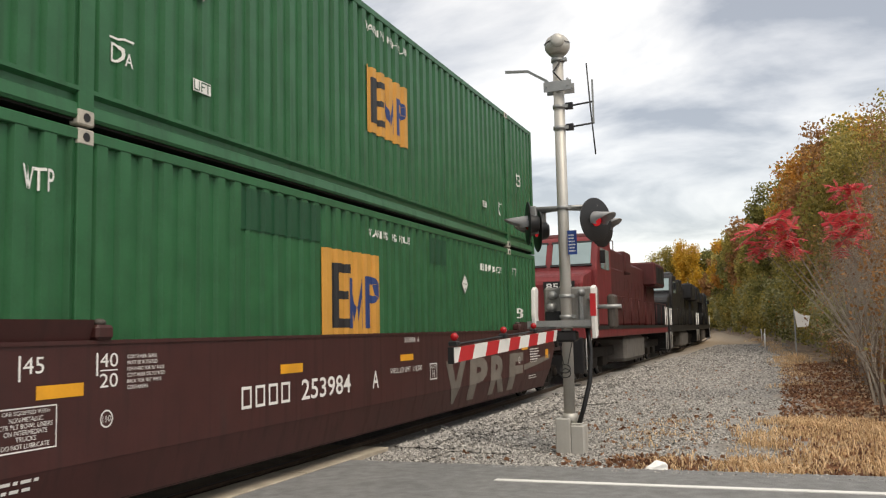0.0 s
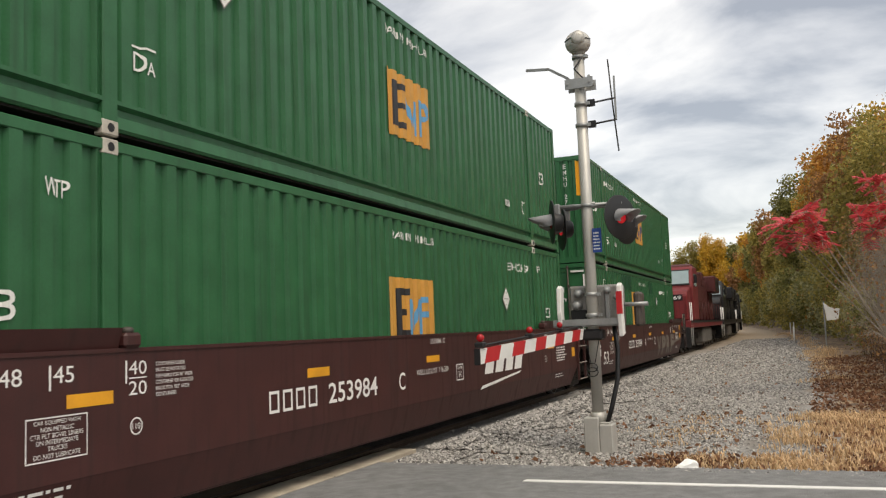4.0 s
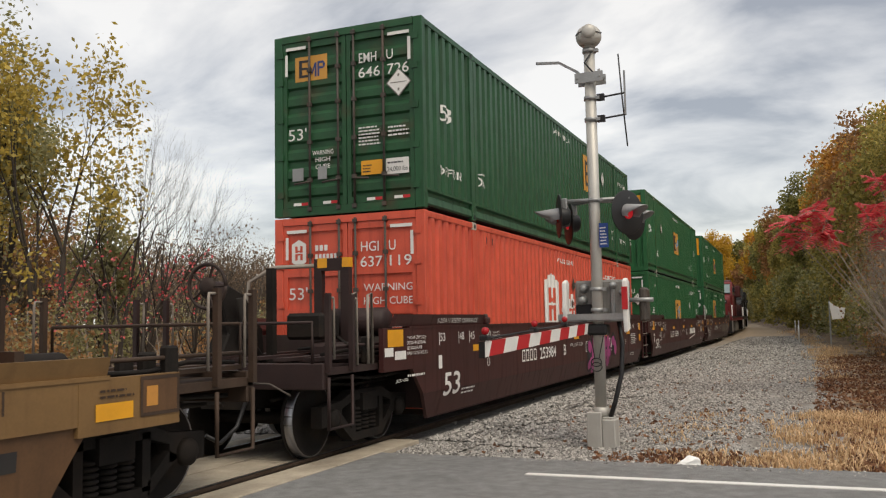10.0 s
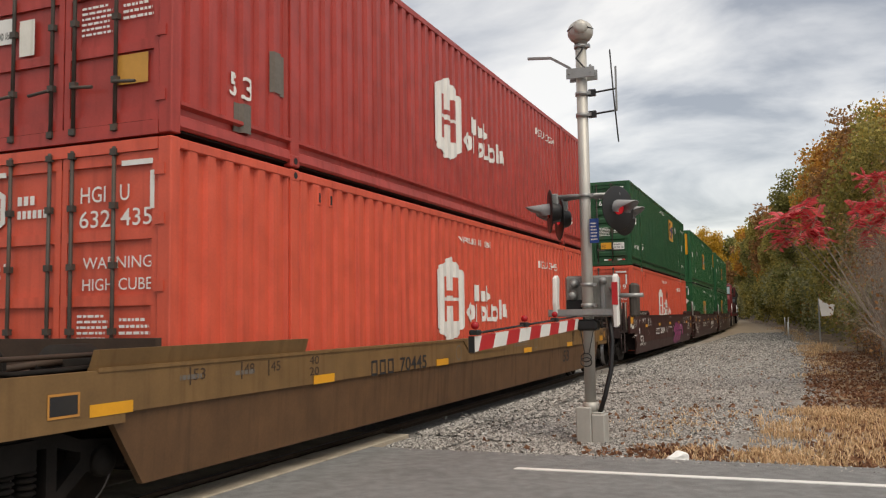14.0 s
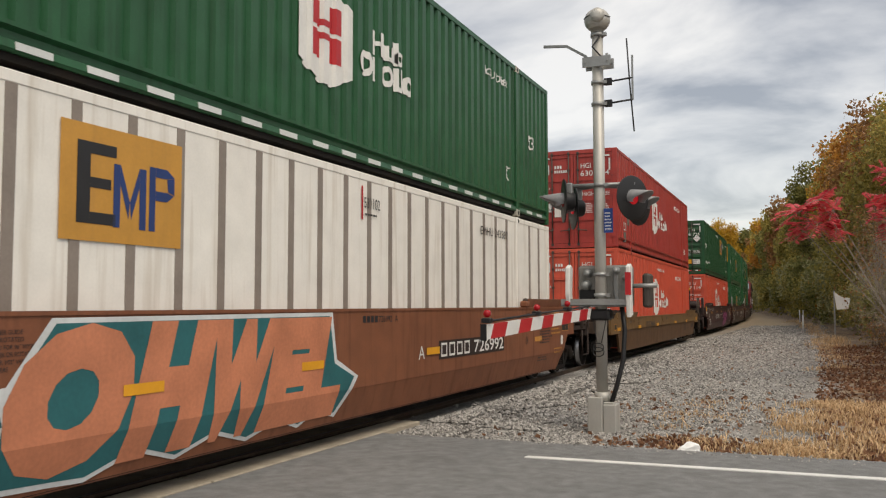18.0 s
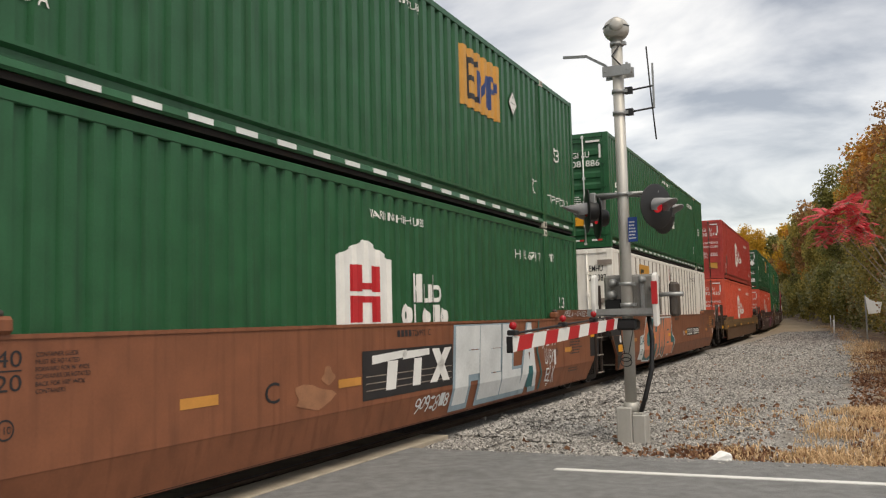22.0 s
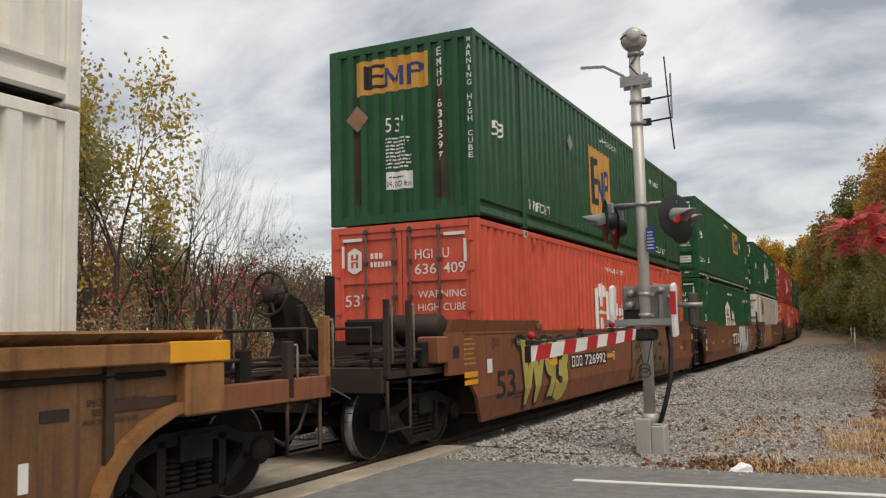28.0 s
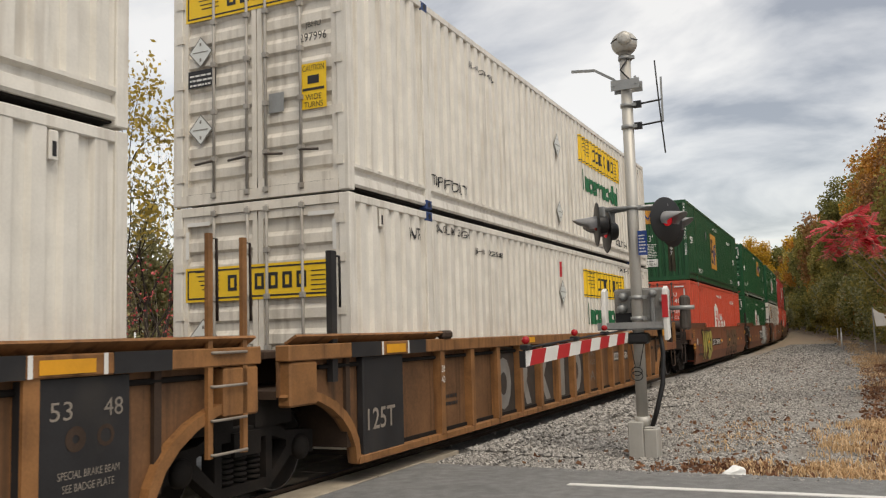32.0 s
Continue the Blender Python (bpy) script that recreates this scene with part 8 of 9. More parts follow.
# ---- markings on the containers ----
def emp_logo(c, u0, u1, v0, v1, place, wavy, blue=None):
    """An orange square with black and blue shapes."""
    w, h = u1 - u0, v1 - v0
    U, V = lambda a: u0 + w * a, lambda b: v0 + h * b
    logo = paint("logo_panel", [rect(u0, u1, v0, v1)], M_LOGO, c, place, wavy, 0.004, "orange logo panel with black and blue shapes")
    each("logo_black", [rect(U(0.12), U(0.22), V(0.15), V(0.85)), rect(U(0.2201), U(0.42), V(0.15), V(0.25)), rect(U(0.2201), U(0.42), V(0.75), V(0.85)), rect(U(0.2201), U(0.38), V(0.46), V(0.55))], M_KPAINT, c, place, wavy, 0.007)
    each("logo_blue", [rect(U(0.40), U(0.455), V(0.14), V(0.70)), poly((U(0.456), V(0.70)), (U(0.456), V(0.52)), (U(0.525), V(0.22)), (U(0.535), V(0.38))), poly((U(0.536), V(0.38)), (U(0.546), V(0.22)), (U(0.615), V(0.52)), (U(0.615), V(0.70))),
          rect(U(0.616), U(0.672), V(0.14), V(0.70)), rect(U(0.70), U(0.755), V(0.14), V(0.74)), poly((U(0.756), V(0.74)), (U(0.756), V(0.65)), (U(0.85), V(0.65)), (U(0.93), V(0.67)), (U(0.86), V(0.74))), poly((U(0.86), V(0.648)), (U(0.93), V(0.668)), (U(0.93), V(0.50)), (U(0.87), V(0.53))), poly((U(0.756), V(0.52)), (U(0.87), V(0.52)), (U(0.925), V(0.495)), (U(0.86), V(0.43)), (U(0.756), V(0.43)))], blue or M_NAVY, c, place, wavy, 0.007)
    return logo


def hex_logo(c, u0, u1, v0, v1, place, wavy, bar_mat, shield=M_WPAINT):
    """A white house-shaped shield with upright bars."""
    w, h, m = u1 - u0, v1 - v0, (u0 + u1) / 2
    k = 0.17 * h
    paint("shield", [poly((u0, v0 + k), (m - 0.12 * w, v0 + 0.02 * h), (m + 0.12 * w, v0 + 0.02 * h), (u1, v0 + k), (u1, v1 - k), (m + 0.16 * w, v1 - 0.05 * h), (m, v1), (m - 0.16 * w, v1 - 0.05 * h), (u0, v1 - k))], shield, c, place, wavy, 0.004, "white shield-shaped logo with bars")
    b = 0.17 * w
    each("shield_bar", [rect(m - 0.26 * w, m - 0.26 * w + b, v0 + 0.24 * h, v0 + 0.48 * h), rect(m + 0.26 * w - b, m + 0.26 * w, v0 + 0.24 * h, v0 + 0.48 * h), rect(m - 0.26 * w, m - 0.26 * w + b, v0 + 0.52 * h, v0 + 0.76 * h), rect(m + 0.26 * w - b, m + 0.26 * w, v0 + 0.52 * h, v0 + 0.76 * h),
          rect(m - 0.26 * w + b + 0.001, m + 0.26 * w - b - 0.001, v0 + 0.42 * h, v0 + 0.479 * h), rect(m - 0.26 * w + b + 0.001, m + 0.26 * w - b - 0.001, v0 + 0.54 * h, v0 + 0.60 * h)], bar_mat, c, place, wavy, 0.007)


def name_blocks(c, hub, group, place, wavy, inc=True):
    """The two-line name beside the shield, as plain white blocks."""
    (u0, u1, v0, v1), (a0, a1, b0, b1) = hub, group
    w = (u1 - u0) / 3
    t = 0.088
    sh = [rect(u0, u0 + t, v0, v1), rect(u0 + w * 0.62, u0 + w * 0.62 + t, v0, v1), rect(u0 + t + 0.001, u0 + w * 0.62 - 0.001, (v0 + v1) / 2 - 0.03, (v0 + v1) / 2 + 0.03),
          rect(u0 + w * 1.15, u0 + w * 1.15 + t, v0, v0 + 0.65 * (v1 - v0)), rect(u0 + w * 1.7, u0 + w * 1.7 + t, v0, v0 + 0.65 * (v1 - v0)), rect(u0 + w * 1.15 + t + 0.001, u0 + w * 1.7 - 0.001, v0, v0 + 0.06),
          rect(u0 + w * 2.15, u0 + w * 2.15 + t, v0, v1), ring(u0 + w * 2.62, v0 + 0.33 * (v1 - v0), 0.32 * (v1 - v0), 0.06, 14)]
    n = 7 if inc else 5
    s = (a1 - a0) / n
    mid = (b0 + b1) / 2
    sh += [ring(a0 + s * 0.45, mid, s * 0.54, 0.085, 18)]
    for k in range(1, 5):
        if k in (2, 4):
            sh.append(ring(a0 + s * (k + 0.42), mid - 0.03, s * 0.45, 0.08, 16))
        else:
            sh += [rect(a0 + s * (k + 0.14), a0 + s * (k + 0.14) + t, b0 + 0.03, b1 - 0.05)]
            if k == 3:
                sh += [rect(a0 + s * (k + 0.62), a0 + s * (k + 0.62) + t, b0 + 0.03, b1 - 0.05), rect(a0 + s * (k + 0.14) + t + 0.001, a0 + s * (k + 0.62) - 0.001, b0 + 0.03, b0 + 0.1)]
    if inc:
        sh += [rect(a0 + s * 5.25, a0 + s * 5.25 + t, b0 + 0.06, b1 + 0.04), rect(a0 + s * 5.7, a0 + s * 5.7 + t, b0 + 0.1, b1 - 0.04), rect(a0 + s * 6.1, a0 + s * 6.1 + t, b0 + 0.1, b1 - 0.04), ring(a0 + s * 6.6, mid - 0.03, s * 0.28, 0.06, 12)]
    each("name_block", sh, M_WPAINT, c, place, wavy, 0.004)


def diamond(c, u, v, r, place, wavy, material=None, name="placard"):
    q = lambda k: [(u, v - r * k), (u + r * 0.95 * k, v), (u, v + r * k), (u - r * 0.95 * k, v)]
    d = paint(name, [poly(*q(1.0))], M_RIM, c, place, None, 0.008, "diamond hazard placard holder")
    paint("placard_face", [poly(*q(0.9))], material or M_WPAINT, d, place, None, 0.011)
    each("placard_clip", [rect(u - r * 0.07, u + r * 0.07, v + r * k - 0.02, v + r * k + 0.02) for k in (-0.5, 0.5)] + [rect(u - r * 0.6, u + r * 0.6, v - 0.006, v + 0.006)], M_RIM, d, place, None, 0.014)


M_RIM = mat("dull_placard_rim", (0.2, 0.19, 0.17), 0.5, vary=0.2)


def yellow_sign(c, u0, u1, v0, v1, place, wavy):
    """A yellow name board with a black rim and black blocks."""
    paint("name_board", [rect(u0, u1, v0, v1)], M_YELLOW, c, place, wavy, 0.004, "yellow name board with black blocks")
    h, w = v1 - v0, u1 - u0
    sh = frame_box(u0 + 0.03, u1 - 0.03, v0 + 0.03, v1 - 0.03, 0.02)
    sh += letter_blocks(6, u0 + 0.30 * w, u0 + 0.82 * w, v0 + 0.28 * h, v0 + 0.74 * h, 0.07 * h + 0.01, 0.32)
    for k in range(5):
        sh.append(poly((u0 + (0.07 + 0.012 * k) * w, v0 + (0.86 - 0.13 * k) * h), (u0 + (0.24) * w, v0 + (0.86 - 0.13 * k) * h), (u0 + 0.24 * w, v0 + (0.89 - 0.13 * k) * h), (u0 + (0.07 + 0.012 * k) * w, v0 + (0.89 - 0.13 * k) * h)))
        sh.append(rect(u0 + 0.85 * w, u0 + (0.94 - 0.0) * w, v0 + (0.70 - 0.13 * k) * h, v0 + (0.73 - 0.13 * k) * h))
    each("board_block", sh, M_KPAINT, c, place, wavy, 0.007)


def words(c, material, items, place=side_place, wavy=0.278, name="lettering"):
    """items: (text, u0, u1, v, h)."""
    each(name, [fit_word(t, a, b, v, h, 0.004) for t, a, b, v, h in items], material, c, place, wavy, 0.005)


def slots(c, us, material, v=2.68):
    for u in us:
        k = part("forklift_slot", boxes((HALF_W - 0.03, HALF_W + 0.001, u - 0.04, u + 0.04, v - 0.12, v + 0.10)), material, c, bevel=0.008)
        part("slot_hole", boxes((HALF_W - 0.01, HALF_W + 0.004, u - 0.018, u + 0.018, v - 0.09, v + 0.02)), M_BLACK, k)


def vertical_word(text, u, v_top, h, w):
    out = []
    for k, ch in enumerate(text):
        if ch != " ":
            wd = w * (0.35 if ch == "1" or ch == "I" else 1)
            out.append(fit_word(ch, u - wd / 2, u + wd / 2, v_top - k * h * 1.32, h, 0.004))
    return out


def tape(c, material_a=None):
    """Pale corner strips at the top of the doors and red and white strips at the foot."""
    sh = []
    for s in (-1, 1):
        a, b = sorted((s * 1.08, s * 0.72))
        sh.append(rect(a, b, 2.66, 2.71))
        a, b = sorted((s * 1.10, s * 1.05))
        sh.append(rect(a, b, 2.25, 2.6))
    each("corner_tape", sh, M_WPAINT, c, D_FACE, None, 0.003)


D_FACE = lambda u, v, d: (u, 0.019 + d, v)
D_FIELD = lambda u, v, d: (u, 0.036 + d, v)


def door_marks(c, code, number, ink, v=2.36, extra=(), logo="", warn=True, size="53'", size_at=None):
    """Lettering on the doors: code and number on the right leaf, notices below."""
    sh = [fit_word(code[:3], 0.22, 0.52, v, 0.15, 0.004), fit_word(code[3], 0.69, 0.80, v, 0.15, 0.004)]
    sh += [fit_word(number[:3], 0.21, 0.58, v - 0.23, 0.16, 0.004), fit_word(number[3:], 0.70, 1.06, v - 0.23, 0.16, 0.004)]
    each("door_number", sh, ink, c, D_FIELD, None, 0.004)
    if warn:
        each("door_warning", [fit_word("WARNING", 0.26, 1.07, 1.78, 0.11), fit_word("HIGH CUBE", 0.26, 1.07, 1.58, 0.11)], ink, c, D_FIELD, None, 0.004)
    paint("door_print", bars(0.20, 0.58, 1.02, 1.33, 6, len(number) + ord(number[0]), 0.5) + bars(0.70, 1.06, 1.12, 1.3, 3, 4, 0.5), ink, c, D_FIELD, None, 0.004)
    if size:
        a, b, z = size_at or (-1.05, -0.72, 1.72 if logo == "hex" else 1.3)
        each("size_mark", [fit_word(size, a, b, z, 0.19)], ink, c, D_FIELD, None, 0.004)
    if logo == "hex":
        hex_logo(c, -1.0, -0.74, 2.14, 2.56, D_FIELD, None, MATS["orange_container_paint"] if ink is M_WPAINT else M_RPAINT)
        each("door_name", blocks(3, -0.58, -0.36, 2.37, 2.46) + blocks(6, -0.58, -0.2, 2.24, 2.32), ink, c, D_FIELD, None, 0.004)
    if logo == "emp":
        emp_logo(c, -0.92, -0.34, 2.14, 2.54, D_FIELD, None)
    if "caution" in extra:
        paint("caution_sticker", [rect(0.24, 0.60, 0.56, 0.78)], M_YPAINT, c, D_FIELD, None, 0.004, "yellow caution sticker")
        paint("caution_print", bars(0.27, 0.42, 0.60, 0.74, 3, 2, 0.4), M_KPAINT, c, D_FIELD, None, 0.007)
    if "weight" in extra:
        paint("weight_sticker", [rect(0.66, 1.04, 0.54, 0.78)], M_WPAINT, c, D_FIELD, None, 0.004, "white weight rating sticker")
        paint("weight_print", [fit_word("24,000 lbs", 0.68, 1.02, 0.61, 0.08)] + bars(0.69, 1.0, 0.70, 0.76, 1, 3), M_KPAINT, c, D_FIELD, None, 0.007)
    if "plates" in extra:
        each("id_plate", [rect(-0.98, -0.78, 0.56, 0.76), rect(-0.52, -0.36, 0.56, 0.76)], M_GALV, c, D_FIELD, None, 0.006)
    if "diamond" in extra:
        diamond(c, 0.90, 1.92, 0.22, D_FACE, None)
    if "foot" in extra:
        each("foot_tape", [rect(x, x + 0.14, 0.165, 0.21) for x in (-0.95, -0.42, 0.34, 0.80)], M_WPAINT, c, D_FACE, None, 0.003)
        each("foot_tape_red", [rect(x + 0.141, x + 0.26, 0.165, 0.21) for x in (-0.95, -0.42, 0.34, 0.80)], M_RPAINT, c, D_FACE, None, 0.003)
    tape(c)


def wall_marks(c, number, logo_box, dia=None):
    """Lettering on a plain corrugated end wall."""
    T = lambda u, v, d: (u, 0.01 + d, v)
    emp_logo(c, *logo_box, T, 0.235)
    paint("size_mark", [fit_word("53'", -0.26, 0.06, 1.56, 0.24)], M_WPAINT, c, T, 0.235, 0.005)
    each("wall_number", vertical_word("EMHU " + number, 0.70, 2.62, 0.125, 0.1), M_WPAINT, c, T, 0.235, 0.005)
    paint("weight_sticker", [rect(-0.28, 0.2, 0.52, 0.80)], M_WPAINT, c, T, 0.235, 0.005, "white weight rating sticker")
    paint("weight_print", [fit_word("24,000 lbs", -0.25, 0.17, 0.60, 0.1)] + bars(-0.2, 0.12, 0.70, 0.76, 1, 3), M_KPAINT, c, T, 0.235, 0.008)
    if dia:
        diamond(c, *dia, T, 0.235, M_GRAFO2)


def warning_line(c, u0=7.3, v=2.58, ink=None):
    words(c, ink or M_WPAINT, [("WARNING HIGH CUBE", u0, u0 + 1.5, v, 0.105)])


def lift_marks(c, ink=None, v=0.66):
    words(c, ink or M_WPAINT, [("D", 2.38, 2.5, v + 0.06, 0.17), ("A", 2.5, 2.6, v + 0.02, 0.12), ("D", 13.38, 13.5, v + 0.06, 0.17), ("A", 13.5, 13.6, v + 0.02, 0.12), ("53", 0.75, 1.11, 1.58, 0.26), ("53", 14.73, 15.09, 1.55, 0.26)])
    each("lift_arrow", [rect(2.36, 2.62, v + 0.18, v + 0.2), rect(13.36, 13.62, v + 0.18, v + 0.2)], ink or M_WPAINT, c, side_place, 0.278, 0.005)


def streaks(c, us):
    T = lambda u, v, d: (u, 0.01 + d, v)
    each("rust_streak", [poly((u - 0.07, 0.35), (u + 0.07, 0.3), (u + 0.05, 1.6), (u, 2.3), (u - 0.06, 1.7)) for u in us], M_RUSTY, c, T, 0.235, 0.003)


M_RUSTY = mat("rust_stain", (0.04, 0.035, 0.02), 0.8, vary=0.3, grime=0.6, grime_color=(0.09, 0.045, 0.02), streak=True)
M_PATCH = mat("repair_patch_green", (0.008, 0.06, 0.024), 0.45, vary=0.08)
M_CASTW = mat("chalky_casting", (0.45, 0.42, 0.36), 0.6, vary=0.25, grime=0.4, grime_color=(0.15, 0.1, 0.06))
M_CASTB = mat("blue_casting", (0.02, 0.05, 0.16), 0.5, vary=0.15, grime=0.3)
G_UP = "green corrugated container stacked on another on a rail car"
O_LOW = "orange corrugated container sitting in a well car"


def rail_tape(c):
    u = 0.13
    while u < BOX_L - 0.5:
        if abs(u + 0.16 - POST) > 0.25 and abs(u + 0.16 - (BOX_L - POST)) > 0.25:
            k = part("reflective_strip", boxes((HALF_W - 0.02, HALF_W - 0.002, u, u + 0.33, 0.112, 0.168)), M_TAPE, c)
        u += 0.66


def load(i):
    """The lower and the upper container of car i."""
    G, G2, O, Rd = M_GREEN, M_GREEN2, M_ORANGE, M_RED
    SP, CP = side_place, 0.278
    if i == 0:
        lo = container(G2, "green corrugated container with repair patches in a well car", tail="door", casting=M_CASTW)
        emp_logo(lo, 6.04, 7.70, 1.10, 2.27, SP, CP)
        warning_line(lo, 7.32), diamond(lo, 11.2, 2.03, 0.18, SP, CP)
        each("repair_patch", [rect(4.32, 6.0, 2.32, 2.76), rect(9.62, 10.29, 2.3, 2.72)], M_PATCH, lo, SP, CP, 0.003)
        words(lo, M_WPAINT, [("WTP", 1.44, 1.74, 2.42, 0.18), ("WTP", 14.3, 14.55, 2.42, 0.16), ("EMHU 634479", 12.2, 13.5, 2.4, 0.13), ("53", 14.65, 15.01, 1.55, 0.22), ("53", 0.77, 1.13, 1.55, 0.22)])
        door_marks(lo, "EMHU", "634479", M_WPAINT, 2.20, ("diamond",), "emp", warn=False)
        up = container(G2, G_UP, tail="wall", rail_h=0.31, casting=M_CASTW)
        emp_logo(up, 7.30, 8.76, 1.08, 2.02, SP, CP)
        warning_line(up, 7.28, 2.59), diamond(up, 3.59, 1.80, 0.22, SP, CP), lift_marks(up)
        words(up, M_WPAINT, [("EMHU 270579", 2.35, 3.7, 2.45, 0.13)])
        each("lift_plate", [rect(3.44, 3.72, 0.65, 0.77), rect(12.35, 12.6, 0.65, 0.77)], M_WPAINT, up, SP, None, 0.006)
        each("lift_word", [fit_word("LIFT", 3.45, 3.71, 0.71, 0.1), fit_word("LIFT", 12.38, 12.57, 0.71, 0.1)], M_PATCH, up, SP, None, 0.010)
        wall_marks(up, "270579", (-0.42, 0.2, 2.28, 2.62), (-0.77, 1.92, 0.24))
        each("edge_strip", [rect(1.0, 1.12, 1.8, 2.75), rect(-1.12, -1.02, 1.4, 2.5)], M_YPAINT, up, lambda u, v, d: (u, 0.01 + d, v), 0.235, 0.005)
    elif i == 1:
        lo = container(G2, "clean green corrugated container in a well car", tail="door", casting=M_CASTW)
        emp_logo(lo, 7.2, 8.65, 1.02, 1.99, SP, CP, M_SKYB)
        warning_line(lo, 7.3), diamond(lo, 12.1, 1.78, 0.23, SP, CP)
        words(lo, M_WPAINT, [("EMHU 250319", 12.42, 13.62, 2.41, 0.15), ("WTP", 14.22, 14.46, 2.44, 0.14), ("53", 14.75, 15.11, 1.53, 0.22), ("53", 0.80, 1.15, 1.53, 0.22), ("WTP", 1.4, 1.65, 2.42, 0.14)])
        door_marks(lo, "EMHU", "250319", M_WPAINT, 2.20, ("diamond",), "", warn=False)
        up = container(G2, G_UP, tail="wall", rail_h=0.31, casting=M_CASTW)
        emp_logo(up, 7.30, 8.8, 1.08, 2.02, SP, CP, M_SKYB)
        warning_line(up, 7.28, 2.59), lift_marks(up), diamond(up, 3.6, 1.8, 0.22, SP, CP)
        paint("lift_plate", [rect(12.32, 12.58, 0.65, 0.77)], M_WPAINT, up, SP, None, 0.006)
        paint("lift_word", [fit_word("LIFT", 12.34, 12.56, 0.71, 0.085)], M_PATCH, up, SP, None, 0.010)
        wall_marks(up, "250026", (-0.52, 0.33, 2.1, 2.62))
        streaks(up, (0.66,))
        each("edge_strip", [rect(1.0, 1.12, 1.55, 2.7)], M_YPAINT, up, lambda u, v, d: (u, 0.01 + d, v), 0.235, 0.005)
    elif i == 2:
        lo = container(O, O_LOW, tail="door", casting=M_CASTW)
        hex_logo(lo, 6.18, 7.44, 0.9, 2.27, SP, CP, O)
        name_blocks(lo, (7.94, 8.77, 1.50, 1.84), (7.64, 9.82, 1.18, 1.50), SP, CP)
        warning_line(lo, 7.34, 2.57), diamond(lo, 8.69, 2.06, 0.17, SP, CP, M_RUSTY)
        words(lo, M_WPAINT, [("HGIU 637119", 12.16, 13.66, 2.36, 0.17)])
        slots(lo, (12.9, 13.3, 2.65, 2.95), O)
        door_marks(lo, "HGIU", "637119", M_WPAINT, 2.40, (), "hex")
        up = container(G, G_UP, tail="door", rail_h=0.31, casting=G, ribbed=True, door_mat=M_GREEND)
        emp_logo(up, 10.1, 11.62, 1.62, 2.55, SP, CP)
        lift_marks(up), diamond(up, 12.33, 2.2, 0.22, SP, CP), warning_line(up, 7.3, 2.6)
        words(up, M_WPAINT, [("TOP LIFT ONLY", 0.62, 1.62, 0.66, 0.13), ("TOP LIFT ONLY", 14.5, 15.5, 0.64, 0.13), ("EMHU 646726", 14.6, 15.6, 2.4, 0.12)])
        door_marks(up, "EMHU", "646726", M_WPAINT, 2.38, ("caution", "weight", "plates", "diamond", "foot"), "emp", warn=False)
        words(up, M_WPAINT, [("WARNING", -0.62, -0.24, 0.98, 0.07), ("HIGH", -0.56, -0.3, 0.87, 0.07), ("CUBE", -0.56, -0.3, 0.76, 0.07)], D_FIELD, None, "door_warning")
    elif i == 3:
        lo = container(O, O_LOW, tail="door", casting=O)
        up = container(Rd, "faded dark red container stacked on an orange one", tail="door", rail_h=0.31, casting=Rd)
        for c, num in ((lo, "632435"), (up, "630274")):
            hex_logo(c, 6.14, 7.30, 0.84, 2.20, SP, CP, O if c is lo else Rd)
            name_blocks(c, (7.78, 8.63, 1.50, 1.78), (7.50, 9.70, 1.12, 1.50), SP, CP)
            words(c, M_WPAINT, [("HGIU " + num, 11.92, 13.38, 2.34, 0.15)])
            slots(c, (2.6, 2.87, 14.5, 14.8), O if c is lo else Rd)
            door_marks(c, "HGIU", num, M_WPAINT, 2.42, (), "hex")
        warning_line(lo, 7.18, 2.52)
        words(up, M_WPAINT, [("53", 14.60, 15.00, 0.66, 0.24), ("53", 0.85, 1.25, 0.66, 0.24)])
        each("repair_patch", [rect(1.62, 1.9, 0.75, 1.2), rect(0.95, 1.25, 0.2, 0.5)], M_GRAFG, up, SP, CP, 0.003)
        paint("document_box", [rect(-0.58, -0.38, 0.92, 1.28)], M_WHITE, up, D_FACE, None, 0.01)
        paint("weight_sticker", [rect(-1.06, -0.68, 1.08, 1.34)], M_WPAINT, up, D_FIELD, None, 0.006)
        paint("weight_print", [fit_word("24,000 lbs", -1.03, -0.71, 1.16, 0.09)], M_KPAINT, up, D_FIELD, None, 0.009)
        paint("caution_sticker", [rect(0.60, 1.0, 0.5, 0.78)], M_LOGO, up, D_FIELD, None, 0.006)
    elif i == 4:
        lo = container(M_WHITE2, "white sheet-sided container with grey posts in a well car", style="plate", tail="door", casting=M_WHITE2)
        FL = lambda u, v, d: (HALF_W - 0.002 - d, u, v)
        emp_logo(lo, 3.18, 4.53, 1.73, 2.64, FL, None)
        paint("size_sticker", [fit_word("53'/102", 7.93, 8.36, 2.52, 0.14)] + bars(7.95, 8.35, 2.36, 2.42, 1, 3), M_KPAINT, lo, FL, None, 0.004)
        paint("red_mark", [rect(7.86, 7.9, 2.3, 2.72)], M_RPAINT, lo, FL, None, 0.004)
        paint("side_number", [fit_word("EMHU 243387", 12.05, 13.45, 2.5, 0.14)], M_KPAINT, lo, FL, None, 0.004)
        each("door_number", [fit_word("EMHU", 0.70, 1.04, 2.40, 0.15, 0.006), fit_word("243387", 0.69, 1.12, 2.17, 0.16, 0.006)], M_KPAINT, lo, D_FACE, None, 0.004)
        emp_logo(lo, -1.02, -0.6, 2.0, 2.4, D_FACE, None)
        for z in (2.55, 1.6, 0.6):
            part("hinge_plate", boxes((0.92, 1.28, -0.014, 0.02, z - 0.06, z + 0.06)), M_GREYPOST, lo)
